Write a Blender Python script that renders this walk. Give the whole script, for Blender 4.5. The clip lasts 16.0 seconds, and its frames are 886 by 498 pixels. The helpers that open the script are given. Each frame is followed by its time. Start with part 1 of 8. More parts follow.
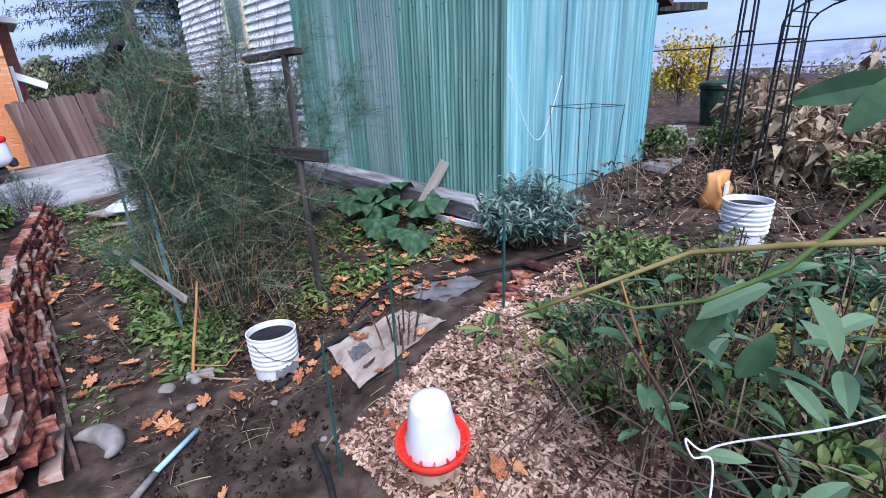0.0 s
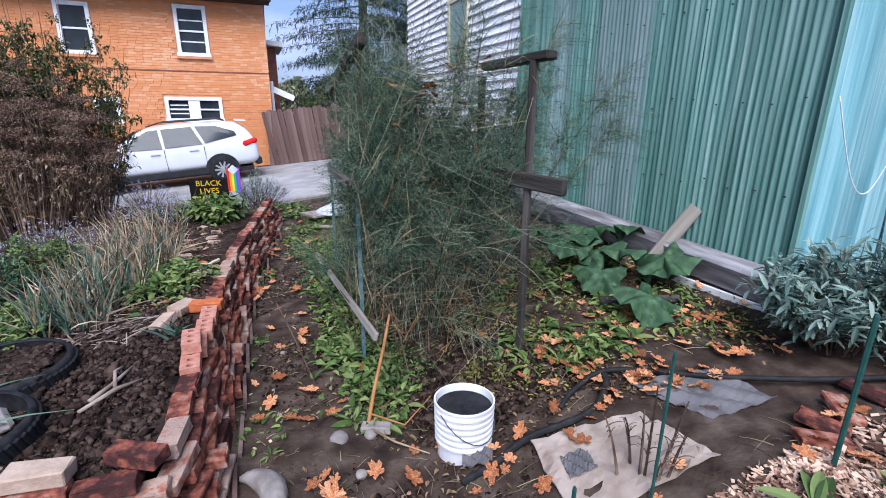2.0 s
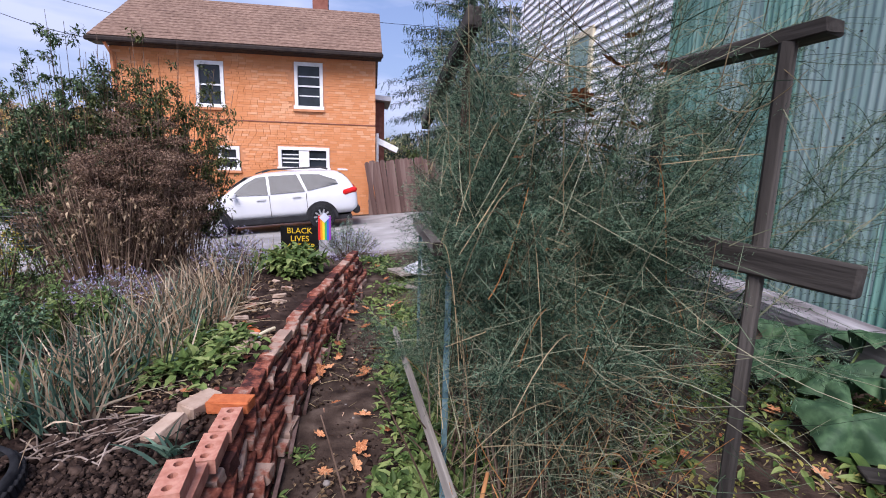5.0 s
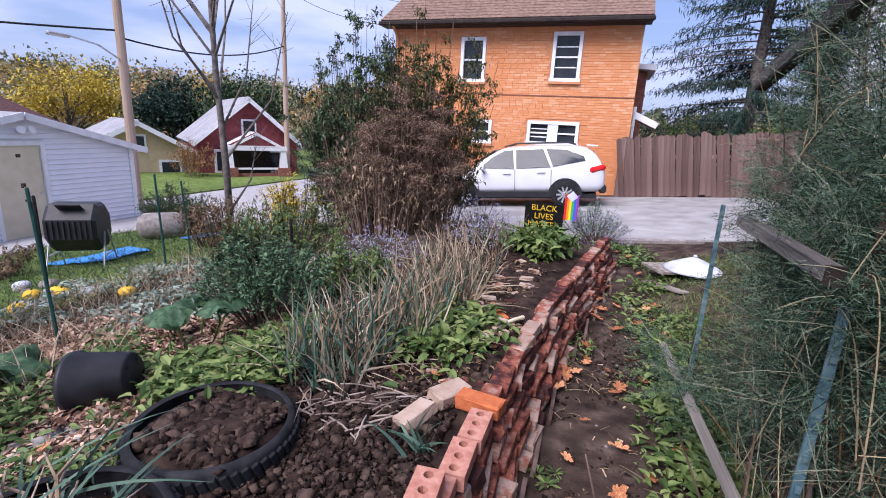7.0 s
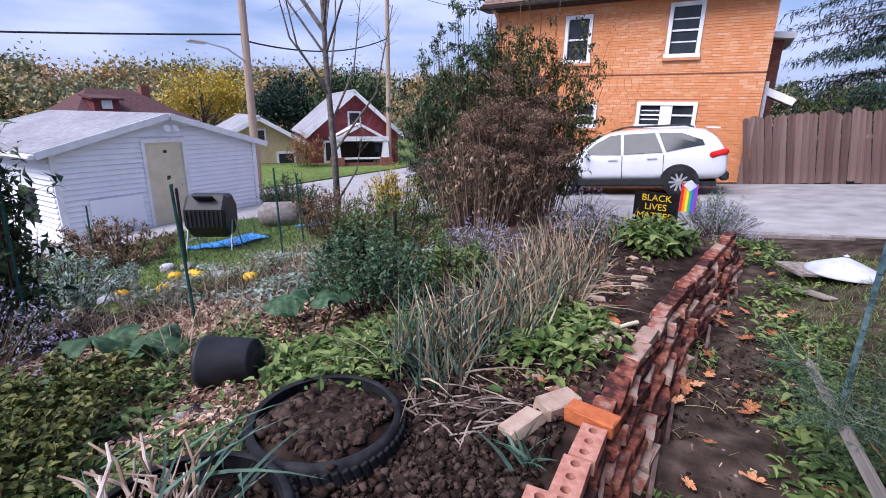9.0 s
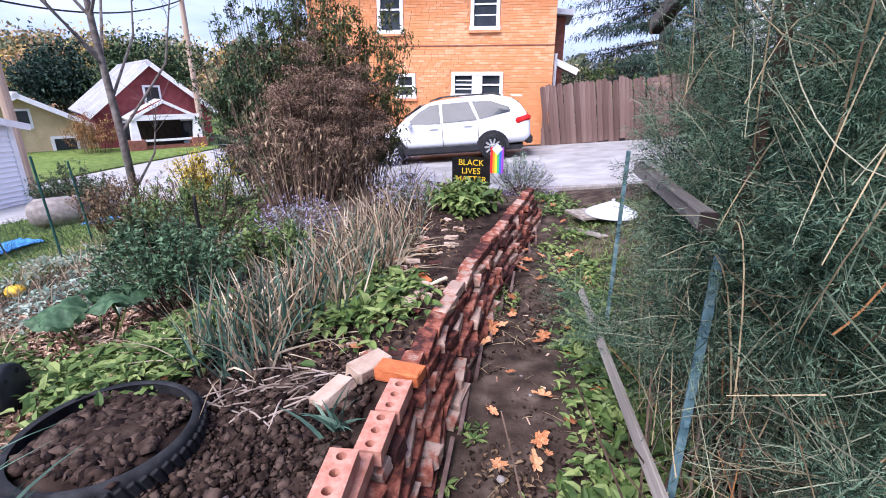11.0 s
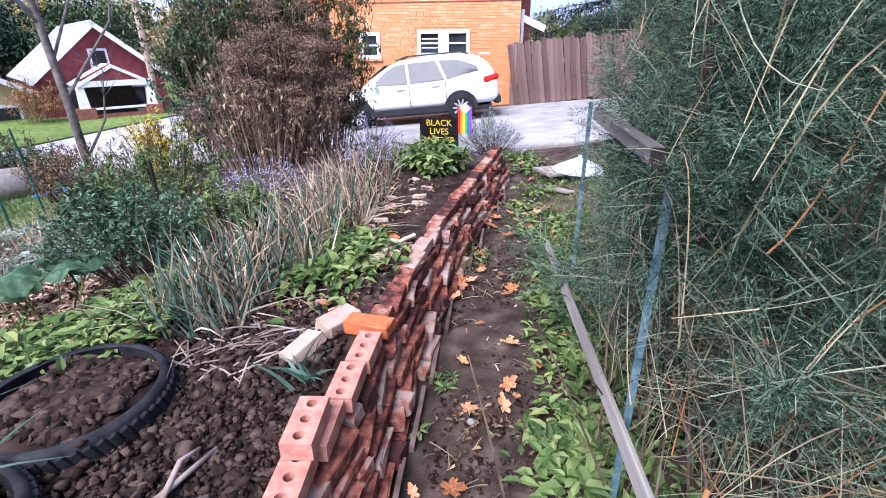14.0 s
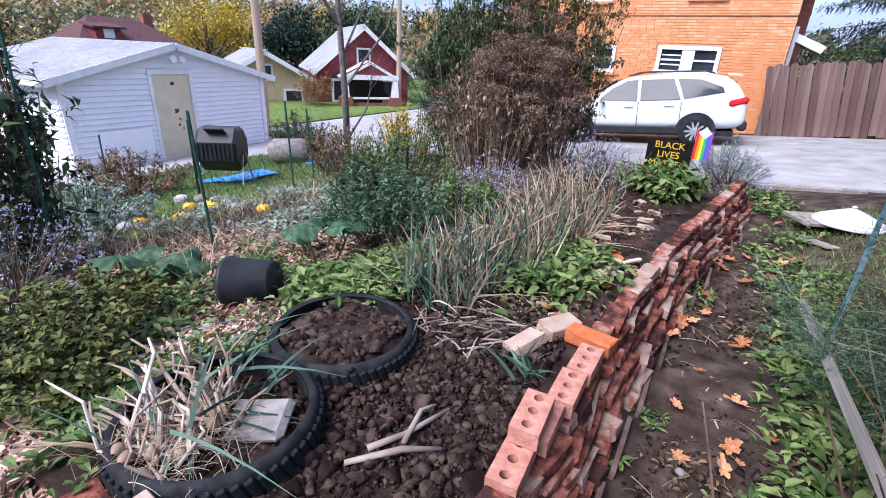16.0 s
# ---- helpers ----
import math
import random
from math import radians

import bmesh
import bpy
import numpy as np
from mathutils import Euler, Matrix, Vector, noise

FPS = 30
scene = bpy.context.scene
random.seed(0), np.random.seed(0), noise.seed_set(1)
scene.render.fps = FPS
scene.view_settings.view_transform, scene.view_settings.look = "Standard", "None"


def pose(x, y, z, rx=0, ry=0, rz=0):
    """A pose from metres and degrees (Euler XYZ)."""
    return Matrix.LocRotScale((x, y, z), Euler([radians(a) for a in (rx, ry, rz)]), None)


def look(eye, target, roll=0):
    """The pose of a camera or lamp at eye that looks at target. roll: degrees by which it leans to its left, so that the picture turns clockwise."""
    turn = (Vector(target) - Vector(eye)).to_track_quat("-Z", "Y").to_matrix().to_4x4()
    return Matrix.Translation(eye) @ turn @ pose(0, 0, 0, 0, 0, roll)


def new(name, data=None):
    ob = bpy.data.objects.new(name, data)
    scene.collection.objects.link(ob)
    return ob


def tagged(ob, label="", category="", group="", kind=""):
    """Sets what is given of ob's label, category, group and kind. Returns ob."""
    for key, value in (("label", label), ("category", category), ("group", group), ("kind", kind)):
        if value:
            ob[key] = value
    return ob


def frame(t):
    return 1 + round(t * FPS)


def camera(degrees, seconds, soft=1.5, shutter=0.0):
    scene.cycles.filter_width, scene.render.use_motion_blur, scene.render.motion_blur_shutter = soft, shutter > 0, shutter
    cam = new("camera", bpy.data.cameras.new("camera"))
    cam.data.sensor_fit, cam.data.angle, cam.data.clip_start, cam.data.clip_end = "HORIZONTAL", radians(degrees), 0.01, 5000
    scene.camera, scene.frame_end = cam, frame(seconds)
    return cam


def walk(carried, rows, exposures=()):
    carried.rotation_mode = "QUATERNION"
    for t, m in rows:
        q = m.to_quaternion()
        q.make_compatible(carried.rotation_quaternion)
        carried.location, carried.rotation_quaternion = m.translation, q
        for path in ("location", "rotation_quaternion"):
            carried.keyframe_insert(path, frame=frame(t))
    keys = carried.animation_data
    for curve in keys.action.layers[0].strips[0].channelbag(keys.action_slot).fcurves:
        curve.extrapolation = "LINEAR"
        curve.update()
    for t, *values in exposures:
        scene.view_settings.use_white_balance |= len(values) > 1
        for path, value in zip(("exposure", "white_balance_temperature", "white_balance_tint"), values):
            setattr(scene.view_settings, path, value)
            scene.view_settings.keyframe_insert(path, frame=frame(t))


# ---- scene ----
cam = camera(86.5, 16.0, soft=1.0)
PATH = [
    (0, (0.11, -0.046, 1.733), (1.368, 1.352, 1.053), -2.3),
    (0.5, (0.101, 0.19, 1.701), (1.109, 1.813, 1.11), -1.9),
    (1, (0.208, 0.406, 1.685), (0.951, 2.193, 1.181), -1.3),
    (1.5, (0.255, 0.61, 1.655), (0.911, 2.421, 1.116), 0.1),
    (2, (0.211, 0.786, 1.663), (0.902, 2.574, 1.094), 0.5),
    (2.5, (0.233, 0.935, 1.645), (0.871, 2.717, 0.999), 1.7),
    (3, (0.32, 1.149, 1.631), (0.835, 2.984, 1.025), 1.5),
    (3.2, (0.341, 1.203, 1.632), (0.82, 3.06, 1.064), 1.2),
    (5.3, (0.424, 1.952, 1.541), (0.682, 3.904, 1.19), 1.8),
    (5.5, (0.394, 2.005, 1.545), (0.591, 3.963, 1.19), 1.7),
    (6, (0.28, 2.123, 1.556), (0.362, 4.09, 1.204), 1.2),
    (6.5, (0.183, 2.215, 1.534), (-0.021, 4.159, 1.113), 1.8),
    (7, (0.162, 2.311, 1.51), (-0.442, 4.154, 1.022), 3.0),
    (7.5, (0.155, 2.333, 1.515), (-0.779, 4.008, 0.945), 2.9),
    (8, (0.084, 2.358, 1.509), (-0.996, 3.936, 0.923), 3.0),
    (8.5, (0.044, 2.374, 1.519), (-1.058, 3.941, 0.944), 1.9),
    (9, (0.073, 2.376, 1.542), (-0.889, 4.04, 0.987), 1.0),
    (9.5, (0.122, 2.393, 1.527), (-0.606, 4.178, 0.994), 0.4),
    (10, (0.169, 2.423, 1.523), (-0.301, 4.275, 0.932), 0.3),
    (10.2, (0.2, 2.43, 1.532), (-0.195, 4.293, 0.921), 0.5),
    (12.3, (0.317, 2.408, 1.511), (0.02, 4.254, 0.802), -0.3),
    (12.5, (0.328, 2.407, 1.504), (0.062, 4.252, 0.778), -0.6),
    (13, (0.337, 2.403, 1.493), (0.157, 4.246, 0.736), -0.8),
    (13.5, (0.325, 2.407, 1.486), (0.165, 4.243, 0.71), -0.2),
    (14, (0.313, 2.4, 1.481), (0.088, 4.224, 0.693), -0.5),
    (14.5, (0.325, 2.399, 1.475), (0.045, 4.204, 0.662), -0.9),
    (15, (0.291, 2.382, 1.484), (-0.087, 4.177, 0.688), -0.2),
    (15.5, (0.213, 2.349, 1.482), (-0.415, 4.079, 0.7), 0.7),
    (16, (0.105, 2.269, 1.488), (-0.835, 3.858, 0.72), 2.7),
]
walk(cam, [(t, look(eye, target, roll)) for t, eye, target, roll in PATH],
     [(0, 1.08, 5800, 13), (1.0, 0.98, 5950, 15), (2.5, 1.11, 6150, 12), (3, 1.15, 6200, 12), (5.3, 1.0, 6650, 21), (7.0, 1.08, 6450, 22), (7.5, 1.06, 6400, 22), (9, 0.99, 6300, 21), (9.5, 1.08, 6300, 21), (10.0, 1.4, 6350, 21), (12.5, 1.6, 6150, 22), (14.5, 1.76, 6050, 19), (16, 1.4, 6150, 17)])

# ---- sky, sun ----
world = bpy.data.worlds.new("sky")
scene.world = world
world.use_nodes = True
wn, wl = world.node_tree.nodes, world.node_tree.links
bg = wn["Background"]
sky = wn.new("ShaderNodeTexSky")
sky.sky_type, sky.sun_disc = "NISHITA", False
sky.sun_elevation, sky.sun_rotation = radians(50), radians(203)
sky.air_density, sky.dust_density = 1.0, 2.0
tc = wn.new("ShaderNodeTexCoord")
mp = wn.new("ShaderNodeMapping")
mp.inputs["Scale"].default_value = (1.0, 1.0, 4.0)
cl = wn.new("ShaderNodeTexNoise")
cl.inputs["Scale"].default_value, cl.inputs["Detail"].default_value = 2.8, 7.0
rp = wn.new("ShaderNodeValToRGB")
rp.color_ramp.elements[0].position, rp.color_ramp.elements[1].position = 0.4, 0.62
mx = wn.new("ShaderNodeMix")
mx.data_type = "RGBA"
mx.inputs["B"].default_value = (3.7, 4.4, 6.3, 1)
add = wn.new("ShaderNodeMix")
add.data_type = "RGBA"
add.inputs["Factor"].default_value = 0.55
add.inputs["B"].default_value = (1.5, 2.35, 4.8, 1)
wl.new(tc.outputs["Generated"], mp.inputs["Vector"])
wl.new(mp.outputs["Vector"], cl.inputs["Vector"])
wl.new(cl.outputs["Fac"], rp.inputs["Fac"])
wl.new(sky.outputs["Color"], add.inputs["A"])
wl.new(add.outputs["Result"], mx.inputs["A"])
wl.new(rp.outputs["Color"], mx.inputs["Factor"])
wl.new(mx.outputs["Result"], bg.inputs["Color"])
bg.inputs["Strength"].default_value = 0.09
sun = new("sun", bpy.data.lights.new("sun", "SUN"))
sun.data.energy, sun.data.angle, sun.data.color = 2.6, radians(40), (0.98, 0.98, 1.0)
sun.matrix_world = look((-6, -14, 18.5), (0, 0, 0))

# ---- materials ----


def material(name, stops, scale=20.0, rough=0.8, bump=0.0, metal=0.0, fine=0.0, detail=6.0, spread=0.0, island=0.0, spec=0.1, stretch=(1, 1, 1), bumpscale=0.0, alpha=0.0):
    """A noise-driven surface. stops: colours from dark to light. spread: how far each piece differs; island: the same for joined pieces."""
    m = bpy.data.materials.new(name)
    m.use_nodes = True
    n, l = m.node_tree.nodes, m.node_tree.links
    b = n["Principled BSDF"]
    b.inputs["Roughness"].default_value, b.inputs["Metallic"].default_value = rough, metal
    b.inputs["Specular IOR Level"].default_value = spec
    co = n.new("ShaderNodeTexCoord")
    ma = n.new("ShaderNodeMapping")
    ma.inputs["Scale"].default_value = stretch
    l.new(co.outputs["Object"], ma.inputs["Vector"])
    no = n.new("ShaderNodeTexNoise")
    no.inputs["Scale"].default_value, no.inputs["Detail"].default_value = scale, detail
    l.new(ma.outputs["Vector"], no.inputs["Vector"])
    ra = n.new("ShaderNodeValToRGB")
    el = ra.color_ramp.elements
    while len(el) < len(stops):
        el.new(0.5)
    for i, c in enumerate(stops):
        el[i].position = 0.3 + 0.4 * i / max(1, len(stops) - 1)
        el[i].color = (*c, 1)
    fac = no.outputs["Fac"]
    if spread or island:
        src = n.new("ShaderNodeNewGeometry").outputs["Random Per Island"] if island else n.new("ShaderNodeObjectInfo").outputs["Random"]
        w = island or spread
        mr = n.new("ShaderNodeMapRange")
        mr.inputs["To Min"].default_value, mr.inputs["To Max"].default_value = -w, w
        l.new(src, mr.inputs["Value"])
        ad = n.new("ShaderNodeMath")
        l.new(fac, ad.inputs[0])
        l.new(mr.outputs["Result"], ad.inputs[1])
        fac = ad.outputs[0]
    l.new(fac, ra.inputs["Fac"])
    col = ra.outputs["Color"]
    if fine:
        big = n.new("ShaderNodeTexNoise")
        big.inputs["Scale"].default_value, big.inputs["Detail"].default_value = scale * 0.12, 4.0
        l.new(ma.outputs["Vector"], big.inputs["Vector"])
        mm = n.new("ShaderNodeMapRange")
        mm.inputs["From Min"].default_value, mm.inputs["From Max"].default_value = 0.3, 0.7
        mm.inputs["To Min"].default_value, mm.inputs["To Max"].default_value = 1.0 - fine, 1.0 + fine
        l.new(big.outputs["Fac"], mm.inputs["Value"])
        mu = n.new("ShaderNodeVectorMath")
        mu.operation = "SCALE"
        l.new(col, mu.inputs[0])
        l.new(mm.outputs["Result"], mu.inputs["Scale"])
        col = mu.outputs["Vector"]
    l.new(col, b.inputs["Base Color"])
    if bump:
        bn = n.new("ShaderNodeTexNoise")
        bn.inputs["Scale"].default_value, bn.inputs["Detail"].default_value = bumpscale or scale * 2.5, 8.0
        l.new(ma.outputs["Vector"], bn.inputs["Vector"])
        bu = n.new("ShaderNodeBump")
        bu.inputs["Strength"].default_value, bu.inputs["Distance"].default_value = bump, 0.01
        l.new(bn.outputs["Fac"], bu.inputs["Height"])
        l.new(bu.outputs["Normal"], b.inputs["Normal"])
    return m


def foliage(name, stops, rough=0.6, through_light=0.15, island=0.26, scale=6.0):
    """Leaf surface: varied by leaf, and letting some light through."""
    m = material(name, stops, scale, rough, 0.0, island=island, spec=0.2)
    n, l = m.node_tree.nodes, m.node_tree.links
    b, out = n["Principled BSDF"], n["Material Output"]
    tr = n.new("ShaderNodeBsdfTranslucent")
    ms = n.new("ShaderNodeMixShader")
    ms.inputs[0].default_value = through_light
    l.new(b.inputs["Base Color"].links[0].from_socket, tr.inputs["Color"])
    l.new(b.outputs[0], ms.inputs[1])
    l.new(tr.outputs[0], ms.inputs[2])
    l.new(ms.outputs[0], out.inputs["Surface"])
    return m


def glass_dark(name, tint=(0.02, 0.025, 0.03)):
    m = material(name, [tint, tuple(c * 1.6 for c in tint)], 3.0, 0.06, spec=0.25)
    return m


# soil is set darker than its clods, which deepens the shade between them
M_soil = material("dark_soil", [(0.012, 0.007, 0.006), (0.03, 0.019, 0.015), (0.055, 0.036, 0.028)], 9.0, 0.95, 0.9, fine=0.35, bumpscale=40)
M_clod = material("soil_clod", [(0.012, 0.007, 0.006), (0.038, 0.024, 0.019), (0.085, 0.057, 0.045)], 25.0, 0.95, 0.6, island=0.2)
M_ground = material("garden_ground", [(0.02, 0.013, 0.011), (0.054, 0.037, 0.029), (0.105, 0.077, 0.062)], 7.0, 0.95, 0.8, fine=0.35, bumpscale=45)
M_brick = material("red_brick", [(0.055, 0.024, 0.022), (0.15, 0.048, 0.036), (0.25, 0.08, 0.052), (0.32, 0.14, 0.1), (0.36, 0.25, 0.2)], 22.0, 0.92, 0.9, fine=0.25, spread=0.3, bumpscale=60)
M_brick_new = material("pale_new_brick", [(0.34, 0.14, 0.1), (0.42, 0.185, 0.135), (0.5, 0.255, 0.19)], 30.0, 0.9, 0.4, spread=0.05)
M_brick_orange = material("orange_brick", [(0.42, 0.11, 0.045), (0.52, 0.155, 0.06)], 30.0, 0.9, 0.5)
M_hole = material("brick_hole", [(0.06, 0.015, 0.01), (0.09, 0.03, 0.02)], 30.0, 0.95)
M_tan = material("tan_brick", [(0.34, 0.24, 0.18), (0.45, 0.34, 0.27)], 20.0, 0.9, 0.5, spread=0.1)
M_house = material("orange_house_brick", [(0.47, 0.17, 0.065), (0.62, 0.25, 0.1), (0.72, 0.34, 0.17)], 4.0, 0.9, 0.3, spread=0.13, fine=0.1)
M_house_base = material("house_mortar", [(0.5, 0.22, 0.11), (0.6, 0.28, 0.15)], 6.0, 0.95, 0.2)
M_white = material("white_paint", [(0.68, 0.69, 0.7), (0.82, 0.83, 0.84)], 5.0, 0.55, 0.05, fine=0.04)
M_siding = material("white_siding", [(0.78, 0.8, 0.84), (0.84, 0.86, 0.89)], 3.0, 0.55, 0.05, fine=0.03)
M_glass = glass_dark("window_glass")
M_blind = material("window_blind", [(0.24, 0.25, 0.27), (0.34, 0.35, 0.37)], 4.0, 0.6)
M_shingle = material("brown_shingle", [(0.12, 0.075, 0.06), (0.2, 0.13, 0.1), (0.26, 0.18, 0.14)], 9.0, 0.95, 0.4, fine=0.12)
M_shingle_grey = material("grey_shingle", [(0.22, 0.22, 0.24), (0.34, 0.34, 0.36)], 8.0, 0.95, 0.4, fine=0.15)
M_shingle_red = material("red_brown_shingle", [(0.08, 0.045, 0.045), (0.14, 0.075, 0.075)], 6.0, 0.95, 0.3)
# near-black for gutter and trim, also for panels that stand in for shade
M_dark_trim_shade = material("dark_trim_and_shade", [(0.02, 0.015, 0.015), (0.045, 0.035, 0.03)], 6.0, 0.5)
M_concrete = material("concrete", [(0.22, 0.21, 0.205), (0.29, 0.28, 0.275), (0.36, 0.35, 0.345)], 2.0, 0.9, 0.2, fine=0.12, bumpscale=30)
M_asphalt = material("road_surface", [(0.3, 0.29, 0.29), (0.4, 0.39, 0.39)], 3.0, 0.9, 0.2, fine=0.1)
M_lawn = material("lawn_grass", [(0.06, 0.1, 0.025), (0.11, 0.16, 0.04), (0.16, 0.2, 0.07)], 4.0, 0.95, 0.6, fine=0.2)
M_wood_grey = material("weathered_wood", [(0.12, 0.1, 0.08), (0.24, 0.205, 0.175), (0.36, 0.32, 0.28)], 12.0, 0.9, 0.5, stretch=(1, 1, 0.08), bumpscale=50)
M_wood_dark = material("dark_weathered_wood", [(0.02, 0.018, 0.017), (0.052, 0.047, 0.043), (0.115, 0.105, 0.096)], 12.0, 0.9, 0.6, stretch=(1, 1, 0.1), bumpscale=50)
M_wood_mid = material("grey_rotting_wood", [(0.05, 0.046, 0.042), (0.12, 0.11, 0.1), (0.22, 0.2, 0.185)], 12.0, 0.9, 0.6, stretch=(1, 1, 0.08), bumpscale=50)
M_fence = material("brown_fence_wood", [(0.075, 0.045, 0.04), (0.145, 0.092, 0.08), (0.22, 0.155, 0.135)], 7.0, 0.9, 0.4, stretch=(1, 1, 0.06), spread=0.12)
M_lath = material("pale_weathered_lath", [(0.13, 0.115, 0.1), (0.24, 0.215, 0.185), (0.37, 0.34, 0.3)], 14.0, 0.9, 0.5, stretch=(1, 1, 0.06), bumpscale=50)
M_sill = material("peeling_painted_timber", [(0.09, 0.08, 0.08), (0.2, 0.19, 0.2), (0.35, 0.34, 0.355)], 14.0, 0.9, 0.6, stretch=(1, 0.15, 1), bumpscale=40)
M_carwhite = material("white_car_paint", [(0.6, 0.62, 0.66), (0.66, 0.68, 0.71)], 2.0, 0.2, spec=0.5)
M_tyre = material("tyre_rubber", [(0.012, 0.012, 0.014), (0.03, 0.031, 0.034)], 20.0, 0.75, 0.3, fine=0.3)
M_black = material("black_plastic", [(0.012, 0.012, 0.014), (0.028, 0.028, 0.032)], 10.0, 0.5, 0.05, spec=0.3)
M_rim = material("alloy_rim", [(0.45, 0.46, 0.48), (0.6, 0.61, 0.63)], 8.0, 0.3, metal=0.7)
M_redlight = material("red_lens", [(0.5, 0.01, 0.01), (0.65, 0.03, 0.03)], 8.0, 0.2)
M_bucket = material("white_bucket_plastic", [(0.6, 0.6, 0.62), (0.74, 0.74, 0.76)], 8.0, 0.45, 0.05, fine=0.12)
M_redplastic = material("red_plastic", [(0.6, 0.03, 0.02), (0.75, 0.05, 0.035)], 8.0, 0.4)
M_hose = material("black_hose", [(0.012, 0.012, 0.013), (0.03, 0.03, 0.03)], 20.0, 0.6)
M_card = material("cardboard", [(0.22, 0.165, 0.135), (0.34, 0.27, 0.225), (0.42, 0.35, 0.3)], 8.0, 0.9, 0.2, fine=0.15)
M_slate = material("grey_plastic_sheet", [(0.1, 0.095, 0.1), (0.17, 0.16, 0.165)], 6.0, 0.6, 0.3, fine=0.2)
M_stone = material("garden_stone", [(0.17, 0.15, 0.14), (0.31, 0.28, 0.26)], 14.0, 0.9, 0.5, spread=0.1)
M_chip = material("wood_chips", [(0.085, 0.045, 0.033), (0.34, 0.2, 0.14), (0.6, 0.43, 0.32)], 8.0, 0.9, 0.0, island=0.25)
M_leaf_or = material("fallen_leaf_orange", [(0.2, 0.075, 0.035), (0.42, 0.16, 0.07), (0.58, 0.3, 0.16)], 18.0, 0.75, 0.2, spread=0.2)
M_stalk = material("dry_stalks", [(0.15, 0.1, 0.06), (0.3, 0.225, 0.15), (0.46, 0.38, 0.28)], 6.0, 0.85, island=0.2)
M_twig = material("brown_twigs", [(0.05, 0.033, 0.025), (0.12, 0.08, 0.06), (0.2, 0.145, 0.11)], 8.0, 0.9, island=0.2)
M_stick = material("bleached_sticks", [(0.13, 0.095, 0.08), (0.22, 0.17, 0.14), (0.33, 0.27, 0.235)], 10.0, 0.85, spread=0.1)
M_orangestick = material("orange_brown_stem", [(0.3, 0.13, 0.05), (0.42, 0.21, 0.09)], 10.0, 0.8)
M_fern = foliage("fern_needles", [(0.006, 0.022, 0.014), (0.05, 0.115, 0.073), (0.19, 0.29, 0.19)], through_light=0.35, island=0.4)
M_fernstem = material("fern_stems", [(0.02, 0.036, 0.022), (0.065, 0.095, 0.062), (0.12, 0.155, 0.1), (0.27, 0.27, 0.18)], 5.0, 0.7, island=0.3)
M_green = foliage("leaf_green", [(0.035, 0.065, 0.018), (0.095, 0.155, 0.045), (0.18, 0.235, 0.085)])
M_green2 = foliage("bright_leaf_green", [(0.045, 0.085, 0.022), (0.105, 0.165, 0.045), (0.21, 0.26, 0.09)])
M_dkgreen = foliage("dark_leaf_green", [(0.015, 0.035, 0.02), (0.04, 0.075, 0.035), (0.08, 0.12, 0.05)])
M_grey_green = foliage("grey_green_leaf", [(0.09, 0.14, 0.11), (0.2, 0.28, 0.22), (0.36, 0.44, 0.37)])
M_blue_green = foliage("blue_green_leaf", [(0.025, 0.06, 0.045), (0.065, 0.125, 0.09), (0.13, 0.21, 0.15)])
M_yellow_leaf = foliage("yellow_leaf", [(0.3, 0.22, 0.03), (0.5, 0.38, 0.05), (0.62, 0.48, 0.08)])
M_brownleaf = foliage("dead_brown_leaf", [(0.05, 0.032, 0.02), (0.15, 0.095, 0.055), (0.28, 0.19, 0.11)], through_light=0.2)
M_seedhead = foliage("brown_seedheads", [(0.065, 0.04, 0.03), (0.18, 0.112, 0.078), (0.32, 0.22, 0.155)], through_light=0.15)
M_lavender = foliage("lavender_petals", [(0.24, 0.22, 0.38), (0.38, 0.35, 0.54), (0.55, 0.53, 0.68)])
M_conifer = foliage("conifer_needles", [(0.008, 0.022, 0.02), (0.025, 0.055, 0.04), (0.05, 0.09, 0.06)], through_light=0.2)
M_autumn = foliage("autumn_crowns", [(0.14, 0.14, 0.06), (0.34, 0.24, 0.08), (0.5, 0.3, 0.09), (0.28, 0.26, 0.1)], island=0.3, scale=0.1)
# blue-grey of distance haze is mixed into the ridge colour
M_farhill_hazed = material("far_hill_hazed", [(0.2, 0.23, 0.31), (0.26, 0.28, 0.35), (0.34, 0.33, 0.36)], 0.06, 0.95, 0.0, fine=0.2)
M_bark = material("tree_bark", [(0.06, 0.05, 0.045), (0.14, 0.12, 0.11), (0.2, 0.18, 0.165)], 10.0, 0.9, 0.5)
M_polewood = material("utility_pole_wood", [(0.32, 0.23, 0.17), (0.45, 0.35, 0.28)], 5.0, 0.9, 0.3, stretch=(1, 1, 0.1))
M_cable = material("black_cable", [(0.01, 0.01, 0.012), (0.02, 0.02, 0.022)], 5.0, 0.6)
M_steel_blue = material("blue_green_steel_post", [(0.04, 0.08, 0.095), (0.085, 0.16, 0.185), (0.17, 0.25, 0.26)], 14.0, 0.6, 0.1, fine=0.2)
M_rust = material("rusty_steel", [(0.025, 0.015, 0.011), (0.06, 0.036, 0.026), (0.1, 0.07, 0.055)], 14.0, 0.8, 0.2)
M_greenstake = material("green_garden_stake", [(0.012, 0.05, 0.045), (0.03, 0.095, 0.08)], 14.0, 0.5)
M_blackpost = material("black_stake", [(0.012, 0.012, 0.012), (0.03, 0.03, 0.03)], 14.0, 0.6)
M_wire = material("wire", [(0.05, 0.06, 0.06), (0.12, 0.13, 0.13)], 14.0, 0.5, metal=0.5)
